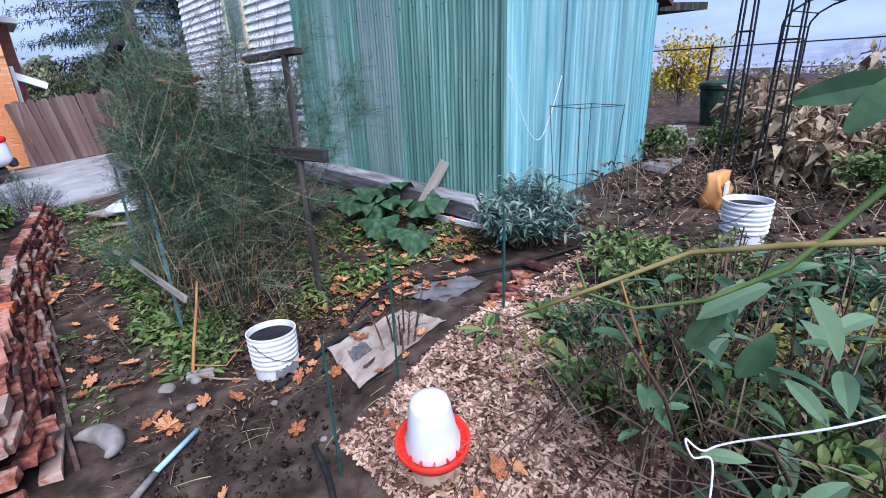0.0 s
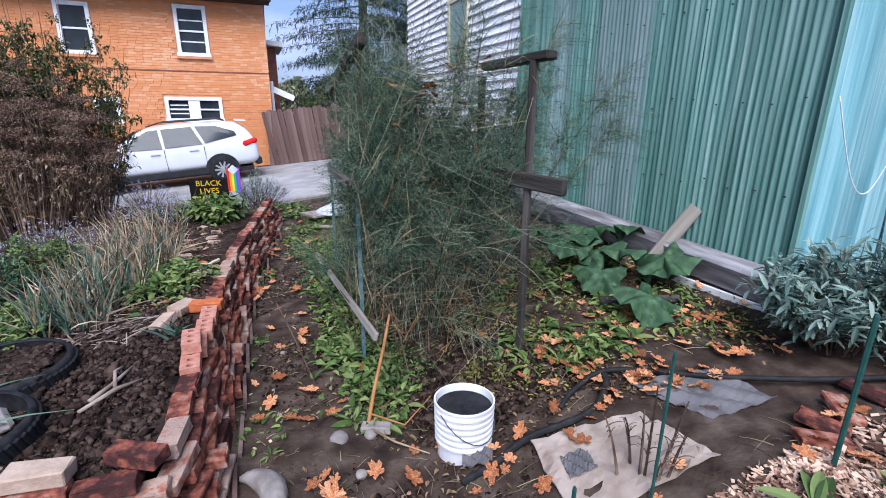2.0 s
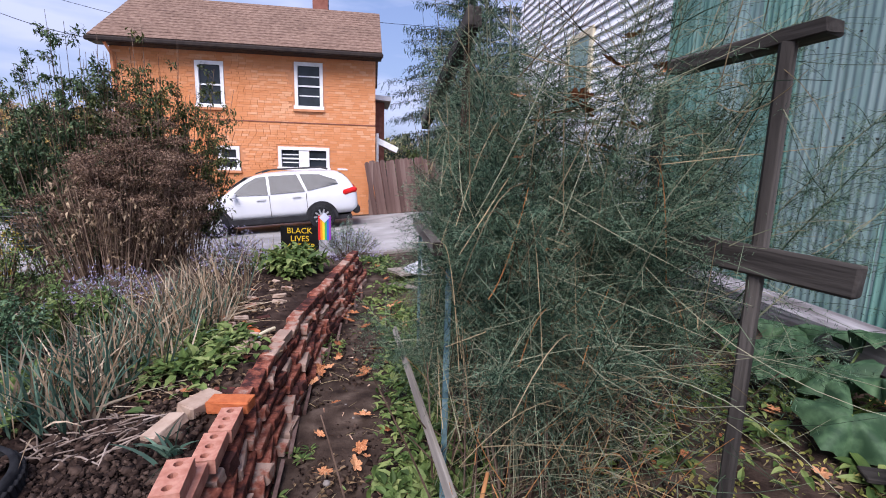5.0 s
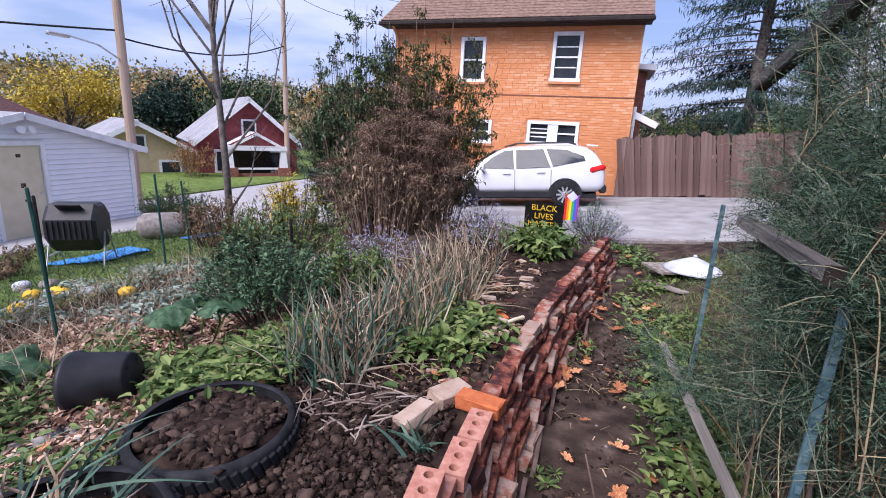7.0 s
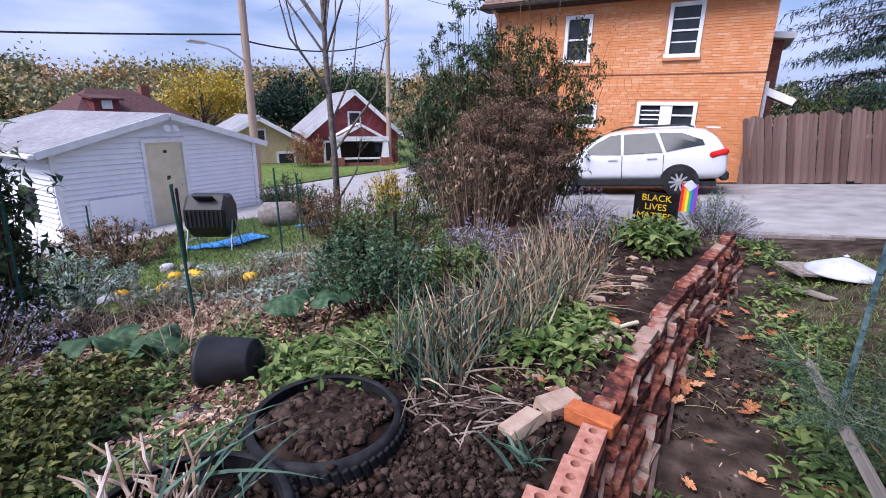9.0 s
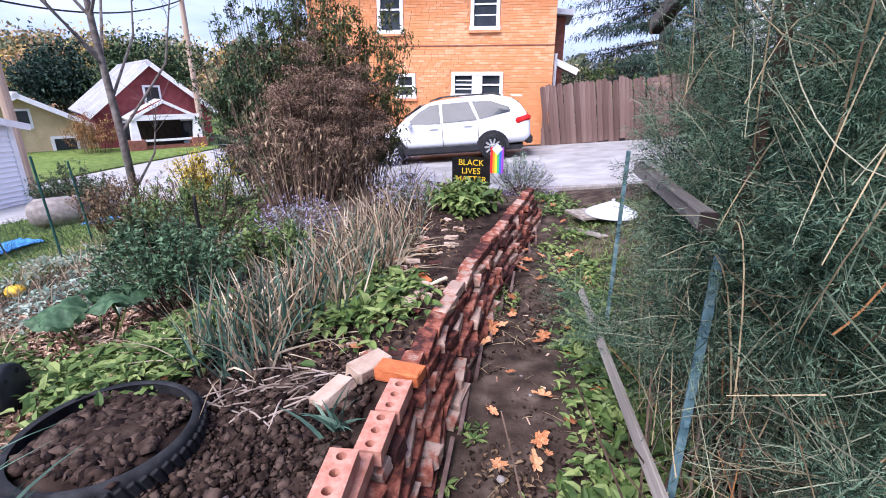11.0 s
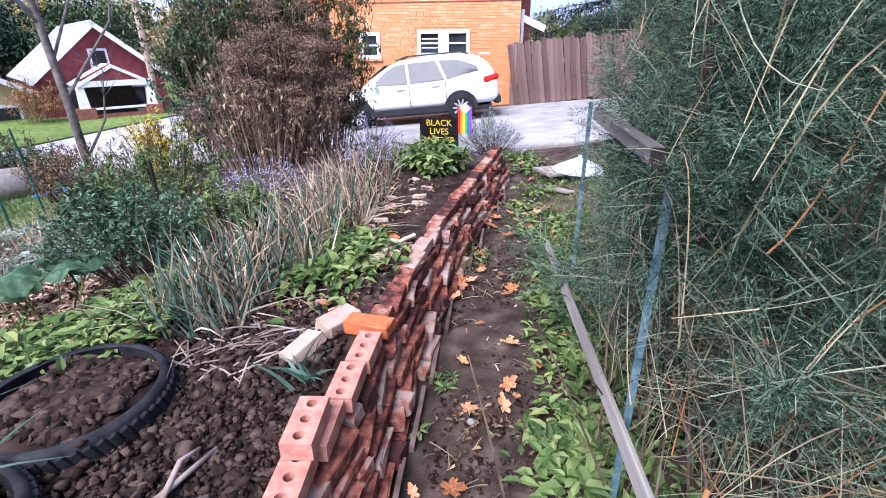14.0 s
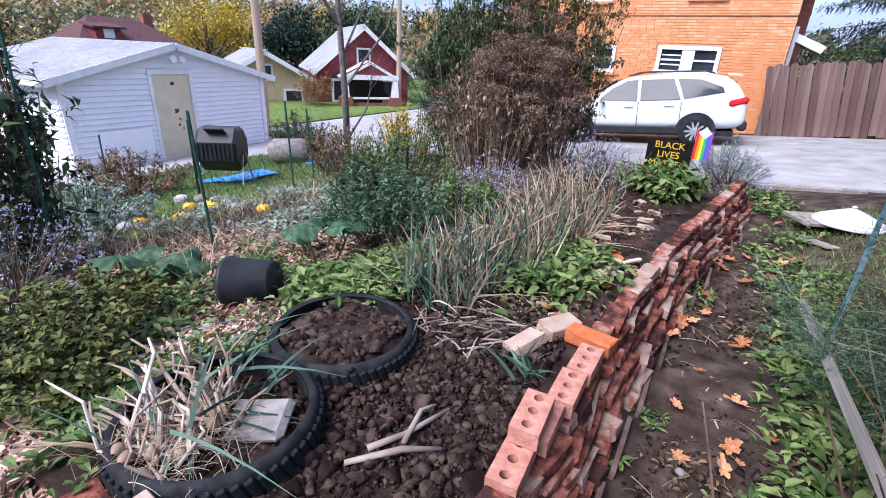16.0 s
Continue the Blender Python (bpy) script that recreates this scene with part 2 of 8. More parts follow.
M_tan_door = material("cream_door_paint", [(0.56, 0.5, 0.35), (0.66, 0.6, 0.45)], 3.0, 0.5, 0.05, fine=0.06)
M_tarp = material("blue_tarp", [(0.03, 0.2, 0.55), (0.07, 0.32, 0.7)], 8.0, 0.45, 0.3)
M_pumpkin = material("yellow_gourd", [(0.65, 0.36, 0.03), (0.8, 0.5, 0.06)], 14.0, 0.5, spread=0.12)
M_sign_black = material("sign_black", [(0.008, 0.008, 0.008), (0.016, 0.016, 0.016)], 8.0, 0.5)
M_sign_yellow = material("sign_yellow", [(0.7, 0.45, 0.02), (0.78, 0.52, 0.04)], 8.0, 0.5)
M_shell = material("white_weathered_dish", [(0.4, 0.42, 0.47), (0.56, 0.57, 0.61)], 10.0, 0.6, 0.2, fine=0.1)
M_redwall = material("dark_red_siding", [(0.16, 0.04, 0.045), (0.24, 0.065, 0.07)], 4.0, 0.8, 0.1)
M_redbrickfar = material("brown_red_brick_wall", [(0.2, 0.08, 0.06), (0.3, 0.13, 0.1)], 6.0, 0.9, 0.2)
M_cream = material("cream_siding", [(0.5, 0.38, 0.22), (0.6, 0.47, 0.3)], 3.0, 0.7, 0.05)
M_ironblack = material("black_iron", [(0.012, 0.012, 0.014), (0.03, 0.03, 0.032)], 14.0, 0.5)
M_bag = material("orange_printed_bag", [(0.5, 0.2, 0.06), (0.62, 0.34, 0.14)], 6.0, 0.5, 0.2)
M_rope = material("white_rope", [(0.6, 0.6, 0.6), (0.75, 0.75, 0.75)], 40.0, 0.8, 0.3)
M_onion = material("brown_onion_skin", [(0.22, 0.14, 0.1), (0.42, 0.3, 0.22)], 14.0, 0.7, spread=0.1)
M_bluepaint = material("pale_blue_pipe", [(0.25, 0.42, 0.46), (0.38, 0.53, 0.56)], 14.0, 0.5)


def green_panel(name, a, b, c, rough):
    """Aged corrugated fibreglass: mottled, with streaks down the sheet that also stand in for rib shading."""
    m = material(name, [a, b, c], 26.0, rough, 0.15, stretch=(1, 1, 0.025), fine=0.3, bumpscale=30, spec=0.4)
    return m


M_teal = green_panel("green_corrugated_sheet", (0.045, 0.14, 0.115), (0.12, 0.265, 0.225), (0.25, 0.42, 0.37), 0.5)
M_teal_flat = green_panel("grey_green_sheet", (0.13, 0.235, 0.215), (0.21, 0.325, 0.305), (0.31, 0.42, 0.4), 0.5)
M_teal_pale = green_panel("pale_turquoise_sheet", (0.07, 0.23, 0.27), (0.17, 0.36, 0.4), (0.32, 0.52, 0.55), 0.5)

# ---- mesh helpers ----


def part(name, bm, mat, parent=None, label="", smooth=False):
    """Link a bmesh as one mesh object, under a thing or a part."""
    me = bpy.data.meshes.new(name)
    bm.to_mesh(me)
    bm.free()
    me.materials.append(mat)
    if smooth:
        me.shade_smooth()
    ob = new(name, me)
    if parent:
        ob.parent = parent
    if label:
        ob["label"] = label
    return ob


def raw(name, verts, faces, mat, parent=None, smooth=False):
    """Link arrays of vertices and faces as one mesh object."""
    me = bpy.data.meshes.new(name)
    me.from_pydata(np.asarray(verts).tolist(), [], np.asarray(faces).tolist() if not isinstance(faces, list) else faces)
    me.materials.append(mat)
    if smooth:
        me.shade_smooth()
    ob = new(name, me)
    if parent:
        ob.parent = parent
    return ob


def root(name, m, label, category, group="", kind=""):
    """An empty at the base of a thing."""
    ob = new(name)
    ob.matrix_world = m
    ob.empty_display_size = 0.05
    return tagged(ob, label, category, group, kind)


def box(bm, c, size, rot=(0, 0, 0), bevel=0.0):
    m = pose(*c, *rot) @ Matrix.Diagonal((*size, 1))
    r = bmesh.ops.create_cube(bm, size=1.0, matrix=m)
    if bevel:
        es = list({e for v in r["verts"] for e in v.link_edges})
        bmesh.ops.bevel(bm, geom=es, offset=bevel, segments=1, affect="EDGES")
    return bm


def boxes(*args):
    bm = bmesh.new()
    for a in args:
        box(bm, *a)
    return bm


def tube(bm, pts, radii, seg=6):
    """A round bar through points, with a radius at each."""
    pts = [Vector(p) for p in pts]
    if not hasattr(radii, "__len__"):
        radii = [radii] * len(pts)
    rings = []
    for i, p in enumerate(pts):
        d = (pts[min(i + 1, len(pts) - 1)] - pts[max(i - 1, 0)]).normalized()
        a = d.orthogonal().normalized() if not rings else (a - d * a.dot(d)).normalized()
        b = d.cross(a)
        rings.append([bm.verts.new(p + (a * math.cos(2 * math.pi * k / seg) + b * math.sin(2 * math.pi * k / seg)) * max(radii[i], 1e-4)) for k in range(seg)])
    for r0, r1 in zip(rings, rings[1:]):
        for k in range(seg):
            bm.faces.new((r0[k], r0[(k + 1) % seg], r1[(k + 1) % seg], r1[k]))
    bm.faces.new(rings[0][::-1])
    bm.faces.new(rings[-1])
    return bm


def lathe(bm, profile, seg=24, m=None):
    """A turned shape from (radius, height) pairs."""
    rings = []
    for r, z in profile:
        rings.append([bm.verts.new((r * math.cos(2 * math.pi * k / seg), r * math.sin(2 * math.pi * k / seg), z)) for k in range(seg)])
    for r0, r1 in zip(rings, rings[1:]):
        for k in range(seg):
            bm.faces.new((r0[k], r0[(k + 1) % seg], r1[(k + 1) % seg], r1[k]))
    if m:
        bmesh.ops.transform(bm, matrix=m, verts=bm.verts)
    return bm


rng = np.random.default_rng(7)


def turned(d, up=None):
    """Unit directions from arrays, with two side vectors each."""
    d = d / np.linalg.norm(d, axis=1, keepdims=True)
    u = rng.normal(size=d.shape) if up is None else np.broadcast_to(up, d.shape) + rng.normal(size=d.shape) * 0.25
    s = np.cross(d, u)
    s /= np.linalg.norm(s, axis=1, keepdims=True) + 1e-9
    return d, s, np.cross(s, d)


def needles(base, d, length, width):
    """Thin triangles that stand at base and point along d."""
    d, s, _ = turned(d)
    n = len(base)
    length, width = np.broadcast_to(length, n)[:, None], np.broadcast_to(width, n)[:, None]
    v = np.stack([base - s * width / 2, base + s * width / 2, base + d * length], 1).reshape(-1, 3)
    return v, np.arange(3 * n).reshape(-1, 3)


def leaves(base, d, length, width, fold=0.25, droop=0.2, up=(0, 0, 1)):
    """Folded, drooping leaves: six vertices and four faces each."""
    d, s, u = turned(d, np.array(up, float))
    n = len(base)
    L, W = np.broadcast_to(length, n)[:, None], np.broadcast_to(width, n)[:, None]
    mid = base + d * L * 0.5 + u * L * 0.04
    tip = base + d * L - u * L * droop
    v = np.stack([base, base + d * L * 0.42 + s * W / 2 + u * W * fold, mid, base + d * L * 0.42 - s * W / 2 + u * W * fold, tip], 1).reshape(-1, 3)
    i = np.arange(n)[:, None] * 5
    f = np.concatenate([i + [0, 1, 2], i + [0, 2, 3], i + [1, 4, 2], i + [2, 4, 3]], 1).reshape(-1, 3)
    return v, f


def fine_leaves(base, d, length, width, curl=0.3, up=(0, 0, 1)):
    """Smooth pointed leaves with a midrib fold: a strip of seven rows of three."""
    d, s, u = turned(d, np.array(up, float))
    n = len(base)
    L, W = np.broadcast_to(length, n)[:, None], np.broadcast_to(width, n)[:, None]
    rows = []
    for k in range(8):
        t = k / 7
        w = W / 2 * (math.sin(math.pi * min(1, t * 0.93 + 0.05)) ** 0.8 if k < 7 else 0.02)
        c = base + d * L * t - u * L * curl * t * t
        rows += [c - s * w + u * w * 0.35, c, c + s * w + u * w * 0.35]
    v = np.stack(rows, 1).reshape(-1, 3)
    i = np.arange(n)[:, None] * 24
    f = np.concatenate([i + [3 * k + q, 3 * k + q + 1, 3 * k + q + 4, 3 * k + q + 3] for k in range(7) for q in range(2)], 1).reshape(-1, 4)
    return v, f


def round_leaves(base, d, length, width, fold=0.25, droop=0.2, up=(0, 0, 1)):
    """Oval leaves with a folded middle: seven vertices and six faces each."""
    d, s, u = turned(d, np.array(up, float))
    n = len(base)
    L, W = np.broadcast_to(length, n)[:, None], np.broadcast_to(width, n)[:, None]
    lift = u * W * fold
    rim = [base, base + d * L * 0.25 + s * W * 0.42 + lift, base + d * L * 0.62 + s * W * 0.4 + lift - u * L * droop * 0.35, base + d * L - u * L * droop,
           base + d * L * 0.62 - s * W * 0.4 + lift - u * L * droop * 0.35, base + d * L * 0.25 - s * W * 0.42 + lift]
    v = np.stack(rim + [base + d * L * 0.45 - u * L * droop * 0.15], 1).reshape(-1, 3)
    i = np.arange(n)[:, None] * 7
    f = np.concatenate([i + [k, (k + 1) % 6, 6] for k in range(6)], 1).reshape(-1, 3)
    return v, f


def blades(base, d, length, width, bend=0.3, steps=3):
    """Long strap leaves that bend over under their weight."""
    n = len(base)
    d, s, _ = turned(d)
    L, W = np.broadcast_to(length, n)[:, None], np.broadcast_to(width, n)[:, None]
    bend = np.broadcast_to(bend, n)[:, None]
    out = d * [1, 1, 0]
    rows = []
    for k in range(steps + 1):
        t = k / steps
        p = base + d * L * t + out * L * bend * t * t - np.array([0, 0, 1.0]) * L * bend * 0.6 * t ** 2.5
        w = W * (1 - t ** 2 * 0.92) / 2
        rows += [p - s * w, p + s * w]
    v = np.stack(rows, 1).reshape(-1, 3)
    i = np.arange(n)[:, None] * (2 * steps + 2)
    f = np.concatenate([i + [2 * k, 2 * k + 1, 2 * k + 3, 2 * k + 2] for k in range(steps)], 1).reshape(-1, 4)
    return v, f


def stems(a, b, r0, r1, sag=0.0, steps=4):
    """Three-sided bent twigs from points a to points b."""
    n = len(a)
    d, s, u = turned(b - a)
    r0, r1 = np.broadcast_to(r0, n)[:, None], np.broadcast_to(r1, n)[:, None]
    sag = np.broadcast_to(sag, n)[:, None]
    rows = []
    for k in range(steps + 1):
        t = k / steps
        p = a + (b - a) * t + np.array([0, 0, 1.0]) * sag * 4 * t * (1 - t)
        r = r0 + (r1 - r0) * t
        for q in range(3):
            an = 2 * math.pi * q / 3
            rows.append(p + (s * math.cos(an) + u * math.sin(an)) * r)
    v = np.stack(rows, 1).reshape(-1, 3)
    i = np.arange(n)[:, None] * (3 * (steps + 1))
    f = np.concatenate([i + [3 * k + q, 3 * k + (q + 1) % 3, 3 * k + 3 + (q + 1) % 3, 3 * k + 3 + q] for k in range(steps) for q in range(3)], 1).reshape(-1, 4)
    return v, f


def sphere_dirs(n, flat=1.0, low=-0.2):
    d = rng.normal(size=(n * 3, 3))
    d /= np.linalg.norm(d, axis=1, keepdims=True)
    d = d[d[:, 2] > low][:n]
    return d * [1, 1, flat]


def plant(name, x, y, label, category="plant", group="", z=None, kind=""):
    return root(name, pose(x, y, land(x, y) if z is None else z), label, category, group, kind)


# ---- the lie of the land ----
LAND_X = [-60, -40, -20, -12, -6.3, -4, -2, -1.5, -1.0, -0.3, 0, 0.8, 2, 3, 4.85, 8, 12, 22, 45]
LAND_Z = [-4, -3.2, -2.0, -1.35, -0.5, -0.14, 0.17, 0.25, 0.2, 0.05, 0, 0, 0.32, 0.45, 0.66, 0.85, 0.9, -1.0, -7.0]


def ease(a, b, v):
    t = np.clip((v - a) / (b - a), 0, 1)
    return t * t * (3 - 2 * t)


def land(x, y):
    """Height of the ground: a garden terraced down a slope, with a paved drive across its end."""
    w = ease(9.0, 11.0, y)
    z = np.interp(x, LAND_X, LAND_Z) * (1 - w) + (-0.17 + 0.085 * np.clip(x - 0.7, -16, 6)) * w
    z = z + 0.16 * np.exp(-(((x - 1.75) / 0.55) ** 2 + ((y - 1.25) / 0.6) ** 2))
    z = z - 0.10 * np.exp(-(((x - 1.25) / 0.4) ** 2 + ((y - 3.0) / 0.4) ** 2))
    return z


def ground_sheet():
    xs = np.concatenate([[-2000, -600, -200, -100, -60], np.arange(-40, -8, 1.0), np.arange(-8, -3, 0.2), np.arange(-3, 5, 0.07), np.arange(5, 10, 0.25), [12, 16, 22, 32, 45, 80, 200, 600, 2000]])
    ys = np.concatenate([[-2000, -400, -100, -30, -12, -6], np.arange(-4, -0.5, 0.25), np.arange(-0.5, 6, 0.07), np.arange(6, 18, 0.25), [19, 21, 24, 28, 34, 45, 70, 120, 300, 800, 2000]])
    X, Y = np.meshgrid(xs, ys, indexing="ij")
    Z = land(X, Y)
    near = np.exp(-(((X - 0.5) / 7) ** 2 + ((Y - 3) / 6) ** 2))
    for sc, amp in ((3.1, 0.02), (9.0, 0.012), (31.0, 0.006)):
        a, b = rng.uniform(0, 6, 2)
        Z = Z + amp * near * (np.sin(X * sc + a + np.sin(Y * sc * 0.7)) * np.cos(Y * sc * 1.13 + b))
    Z = Z + near * rng.normal(size=Z.shape) * 0.004
    nx, ny = X.shape
    i = np.arange(nx * ny).reshape(nx, ny)
    f = np.stack([i[:-1, :-1], i[1:, :-1], i[1:, 1:], i[:-1, 1:]], -1).reshape(-1, 4)
    ob = raw("ground", np.stack([X, Y, Z], -1).reshape(-1, 3), f, M_ground, smooth=True)
    return tagged(ob, "bare brown garden soil sloping gently down the hill", "ground", kind="structure")


ground_sheet()


def sheet(name, x0, x1, y0, y1, lift, mat, label, nx=40, ny=16, kind="structure", edge=0.05):
    """A paved or planted sheet with thickness that follows the land."""
    xs, ys = np.linspace(x0, x1, nx), np.linspace(y0, y1, ny)
    X, Y = np.meshgrid(xs, ys, indexing="ij")
    Z = land(X, Y) + lift
    v = np.stack([X, Y, Z], -1).reshape(-1, 3)
    low = v - [0, 0, edge + lift]
    i = np.arange(nx * ny).reshape(nx, ny)
    f = np.stack([i[:-1, :-1], i[1:, :-1], i[1:, 1:], i[:-1, 1:]], -1).reshape(-1, 4)
    rim = np.concatenate([i[:, 0], i[-1, 1:], i[::-1, -1][1:], i[0, ::-1][1:]])
    n = nx * ny
    side = np.stack([rim[:-1], rim[:-1] + n, rim[1:] + n, rim[1:]], -1)
    return tagged(raw(name, np.concatenate([v, low]), np.concatenate([f, side]), mat), label, "ground", kind=kind)


sheet("driveway", -9.5, 4.4, 10.95, 17.25, 0.03, M_concrete, "pale worn concrete driveway beside the orange house")
sheet("road", -15.5, -9.45, 6.0, 60, 0.02, M_asphalt, "pale grey street surface", 16, 60)
sheet("lawn", -32, -15.6, 4.0, 60, 0.06, M_lawn, "mown green lawn across the street", 30, 60)
sheet("grass_verge", -9.6, -4.2, 4.2, 9.9, 0.015, M_lawn, "rough grass beside the white shed", 40, 40, edge=0.2)


def boxarray(c, s, yaw=None):
    """Many boxes at once from centres and sizes."""
    k = np.array([[-1, -1, -1], [1, -1, -1], [1, 1, -1], [-1, 1, -1], [-1, -1, 1], [1, -1, 1], [1, 1, 1], [-1, 1, 1]]) / 2
    p = k[None] * np.asarray(s)[:, None]
    if yaw is not None:
        co, si = np.cos(yaw)[:, None], np.sin(yaw)[:, None]
        p = np.stack([p[..., 0] * co - p[..., 1] * si, p[..., 0] * si + p[..., 1] * co, p[..., 2]], -1)
    v = (np.asarray(c)[:, None] + p).reshape(-1, 3)
    q = np.array([[0, 3, 2, 1], [4, 5, 6, 7], [0, 1, 5, 4], [1, 2, 6, 5], [2, 3, 7, 6], [3, 0, 4, 7]])
    f = (np.arange(len(c))[:, None, None] * 8 + q[None]).reshape(-1, 4)
    return v, f


def window_unit(parent, x0, x1, z0, z1, y, kind="sash"):
    """A white framed window in a wall that faces -y."""
    w = part("window", boxes((((x0 + x1) / 2, y - 0.03, z1 - 0.05), (x1 - x0, 0.1, 0.1)), (((x0 + x1) / 2, y - 0.04, z0 + 0.05), (x1 - x0 + 0.06, 0.14, 0.1)), ((x0 + 0.05, y - 0.03, (z0 + z1) / 2), (0.1, 0.1, z1 - z0 - 0.2)), ((x1 - 0.05, y - 0.03, (z0 + z1) / 2), (0.1, 0.1, z1 - z0 - 0.2))), M_white, parent, "white painted window frame")
    halves = [(x0 + 0.1, x1 - 0.1)] if kind != "double" else [(x0 + 0.1, (x0 + x1) / 2 - 0.16), ((x0 + x1) / 2 + 0.16, x1 - 0.1)]
    if kind == "double":
        part("mullion", boxes((((x0 + x1) / 2, y - 0.02, (z0 + z1) / 2), (0.32, 0.08, z1 - z0 - 0.2))), M_white, w)
    for a, b in halves:
        part("pane", boxes((((a + b) / 2, y + 0.02, (z0 + z1) / 2), (b - a, 0.02, z1 - z0 - 0.2))), M_glass, w, "dark reflecting glass")
        part("sash_rail", boxes((((a + b) / 2, y - 0.005, z0 + (z1 - z0) * 0.5), (b - a, 0.04, 0.05))), M_white, w)
        if kind == "sash" or (kind == "double" and a < (x0 + x1) / 2 - 0.2):
            n = 2
            for k in range(n):
                zz = z0 + 0.12 + (z1 - z0 - 0.24) * (k + 0.5) / n
                part("blind_slat", boxes((((a + b) / 2, y + 0.005, zz), (b - a - 0.04, 0.008, 0.035))), M_white, w)
    return w


def orange_house():
    X0, X1, Y0, Y1, ZB, ZT = -7.0, 0.75, 17.9, 23.6, -1.6, 4.78
    h = root("house", pose(0, 0, 0), "two storey orange brick house with a brown shingle roof", "house")
    wins = [(-1.77, -0.9, 3.14, 4.56, "sash"), (-4.68, -3.86, 3.08, 4.44, "plain"), (-2.33, -0.73, 1.22, 1.96, "double"), (-4.15, -3.5, 1.17, 1.92, "plain")]
    # the front wall is built in strips, so that the openings go through it
    cuts_x = sorted({X0, X1, *[w[0] for w in wins], *[w[1] for w in wins]})
    bm = bmesh.new()
    for a, b in zip(cuts_x, cuts_x[1:]):
        spans = sorted((w[2], w[3]) for w in wins if w[0] <= a + 1e-6 and w[1] >= b - 1e-6)
        z = ZB
        for s0, s1 in spans + [(ZT, ZT)]:
            if s0 > z + 0.01:
                box(bm, ((a + b) / 2, Y0 + 0.14, (z + s0) / 2), (b - a, 0.24, s0 - z))
            z = s1
    box(bm, (X0 + 0.12, (Y0 + 0.27 + Y1) / 2, (ZB + ZT) / 2), (0.24, Y1 - Y0 - 0.27, ZT - ZB))
    box(bm, (X1 - 0.12, (Y0 + 0.27 + Y1) / 2, (ZB + ZT) / 2), (0.24, Y1 - Y0 - 0.27, ZT - ZB))
    box(bm, ((X0 + X1) / 2, Y1 - 0.12, (ZB + ZT) / 2), (X1 - X0 - 0.5, 0.24, ZT - ZB))
    wall = part("wall", bm, M_house_base, h)
    c, s = [], []
    for k in range(int((ZT - ZB) / 0.074)):
        z = ZB + 0.037 + k * 0.074
        x = X0 - rng.uniform(0, 0.1) - (k % 2) * 0.1
        while x < X1:
            w = 0.2 if rng.random() < 0.8 else 0.3
            a, b = max(x, X0), min(x + w, X1)
            x += w + 0.01
            if b - a > 0.03 and not any(a < q[1] and b > q[0] and z + 0.03 > q[2] and z - 0.03 < q[3] for q in wins):
                c.append(((a + b) / 2, Y0 + 0.013 + rng.normal() * 0.0015, z))
                s.append((b - a, 0.02, 0.066))
    v, f = boxarray(c, s)
    bricks = raw("bricks", v, f, M_house_isl, wall)
    bricks["kind"] = "stuff"
    part("string_course", boxes((((X0 + X1) / 2, Y0 - 0.008, 2.72), (X1 - X0, 0.02, 0.025))), M_redbrickfar, h, "thin dark line of projecting brick")
    for w in wins:
        window_unit(h, w[0], w[1], w[2], w[3], Y0 + 0.06, w[4])
        part("brick_sill", boxes((((w[0] + w[1]) / 2, Y0 - 0.03, w[2] - 0.04), (w[1] - w[0] + 0.1, 0.08, 0.07))), M_house_base, h)
    # one dark panel stands in for the shade of the rooms
    part("room_shade", boxes((((X0 + X1) / 2, Y0 + 1.4, 1.6), (X1 - X0 - 0.6, 0.1, ZT - ZB - 0.2))), M_dark_trim_shade, h, "dark panel standing in for unlit rooms behind the glass")
    YR, ZR = 20.75, 6.85
    bm = bmesh.new()
    for y0, z0, y1, z1 in ((17.45, 4.78, YR, ZR), (24.05, 4.78, YR, ZR)):
        pts = [(X0 - 0.35, y0, z0), (X1 + 0.2, y0, z0), (X1 + 0.2, y1, z1), (X0 - 0.35, y1, z1)]
        top = [bm.verts.new((p[0], p[1], p[2] + 0.1)) for p in pts]
        bot = [bm.verts.new(p) for p in pts]
        bm.faces.new(top), bm.faces.new(bot[::-1])
        for k in range(4):
            bm.faces.new((bot[k], bot[(k + 1) % 4], top[(k + 1) % 4], top[k]))
    bmesh.ops.recalc_face_normals(bm, faces=bm.faces)
    roof = part("roof", bm, M_shingle, h, "brown shingles")
    n = 16
    for k in range(n):
        t = (k + 0.4) / n
        o = part("shingle_course", boxes((((X0 + X1) / 2 - 0.07, 17.45 + (YR - 17.45) * t, 4.90 + (ZR - 4.78) * t), (X1 - X0 + 0.53, 0.24, 0.012), (32.1 - 2, 0, 0))), M_shingle, roof)
    for xg in (X0 + 0.1, X1 - 0.1):
        bm = bmesh.new()
        a = [bm.verts.new((xg + d, yy, zz)) for d in (-0.1, 0.1) for yy, zz in ((Y0 + 0.02, ZT), (Y1, ZT), (YR, ZR - 0.08))]
        bm.faces.new(a[:3]), bm.faces.new(a[3:][::-1])
        for k in range(3):
            bm.faces.new((a[k], a[3 + k], a[3 + (k + 1) % 3], a[(k + 1) % 3]))
        part("gable", bm, M_house_base, h)
    part("gutter", boxes((((X0 + X1) / 2 - 0.07, 17.38, 4.78), (X1 - X0 + 0.6, 0.14, 0.13), (0, 0, 0), 0.03)), M_dark_trim_shade, h, "dark metal gutter")
    part("soffit", boxes((((X0 + X1) / 2 - 0.07, 17.68, 4.73), (X1 - X0 + 0.5, 0.44, 0.04))), M_dark_trim_shade, h)
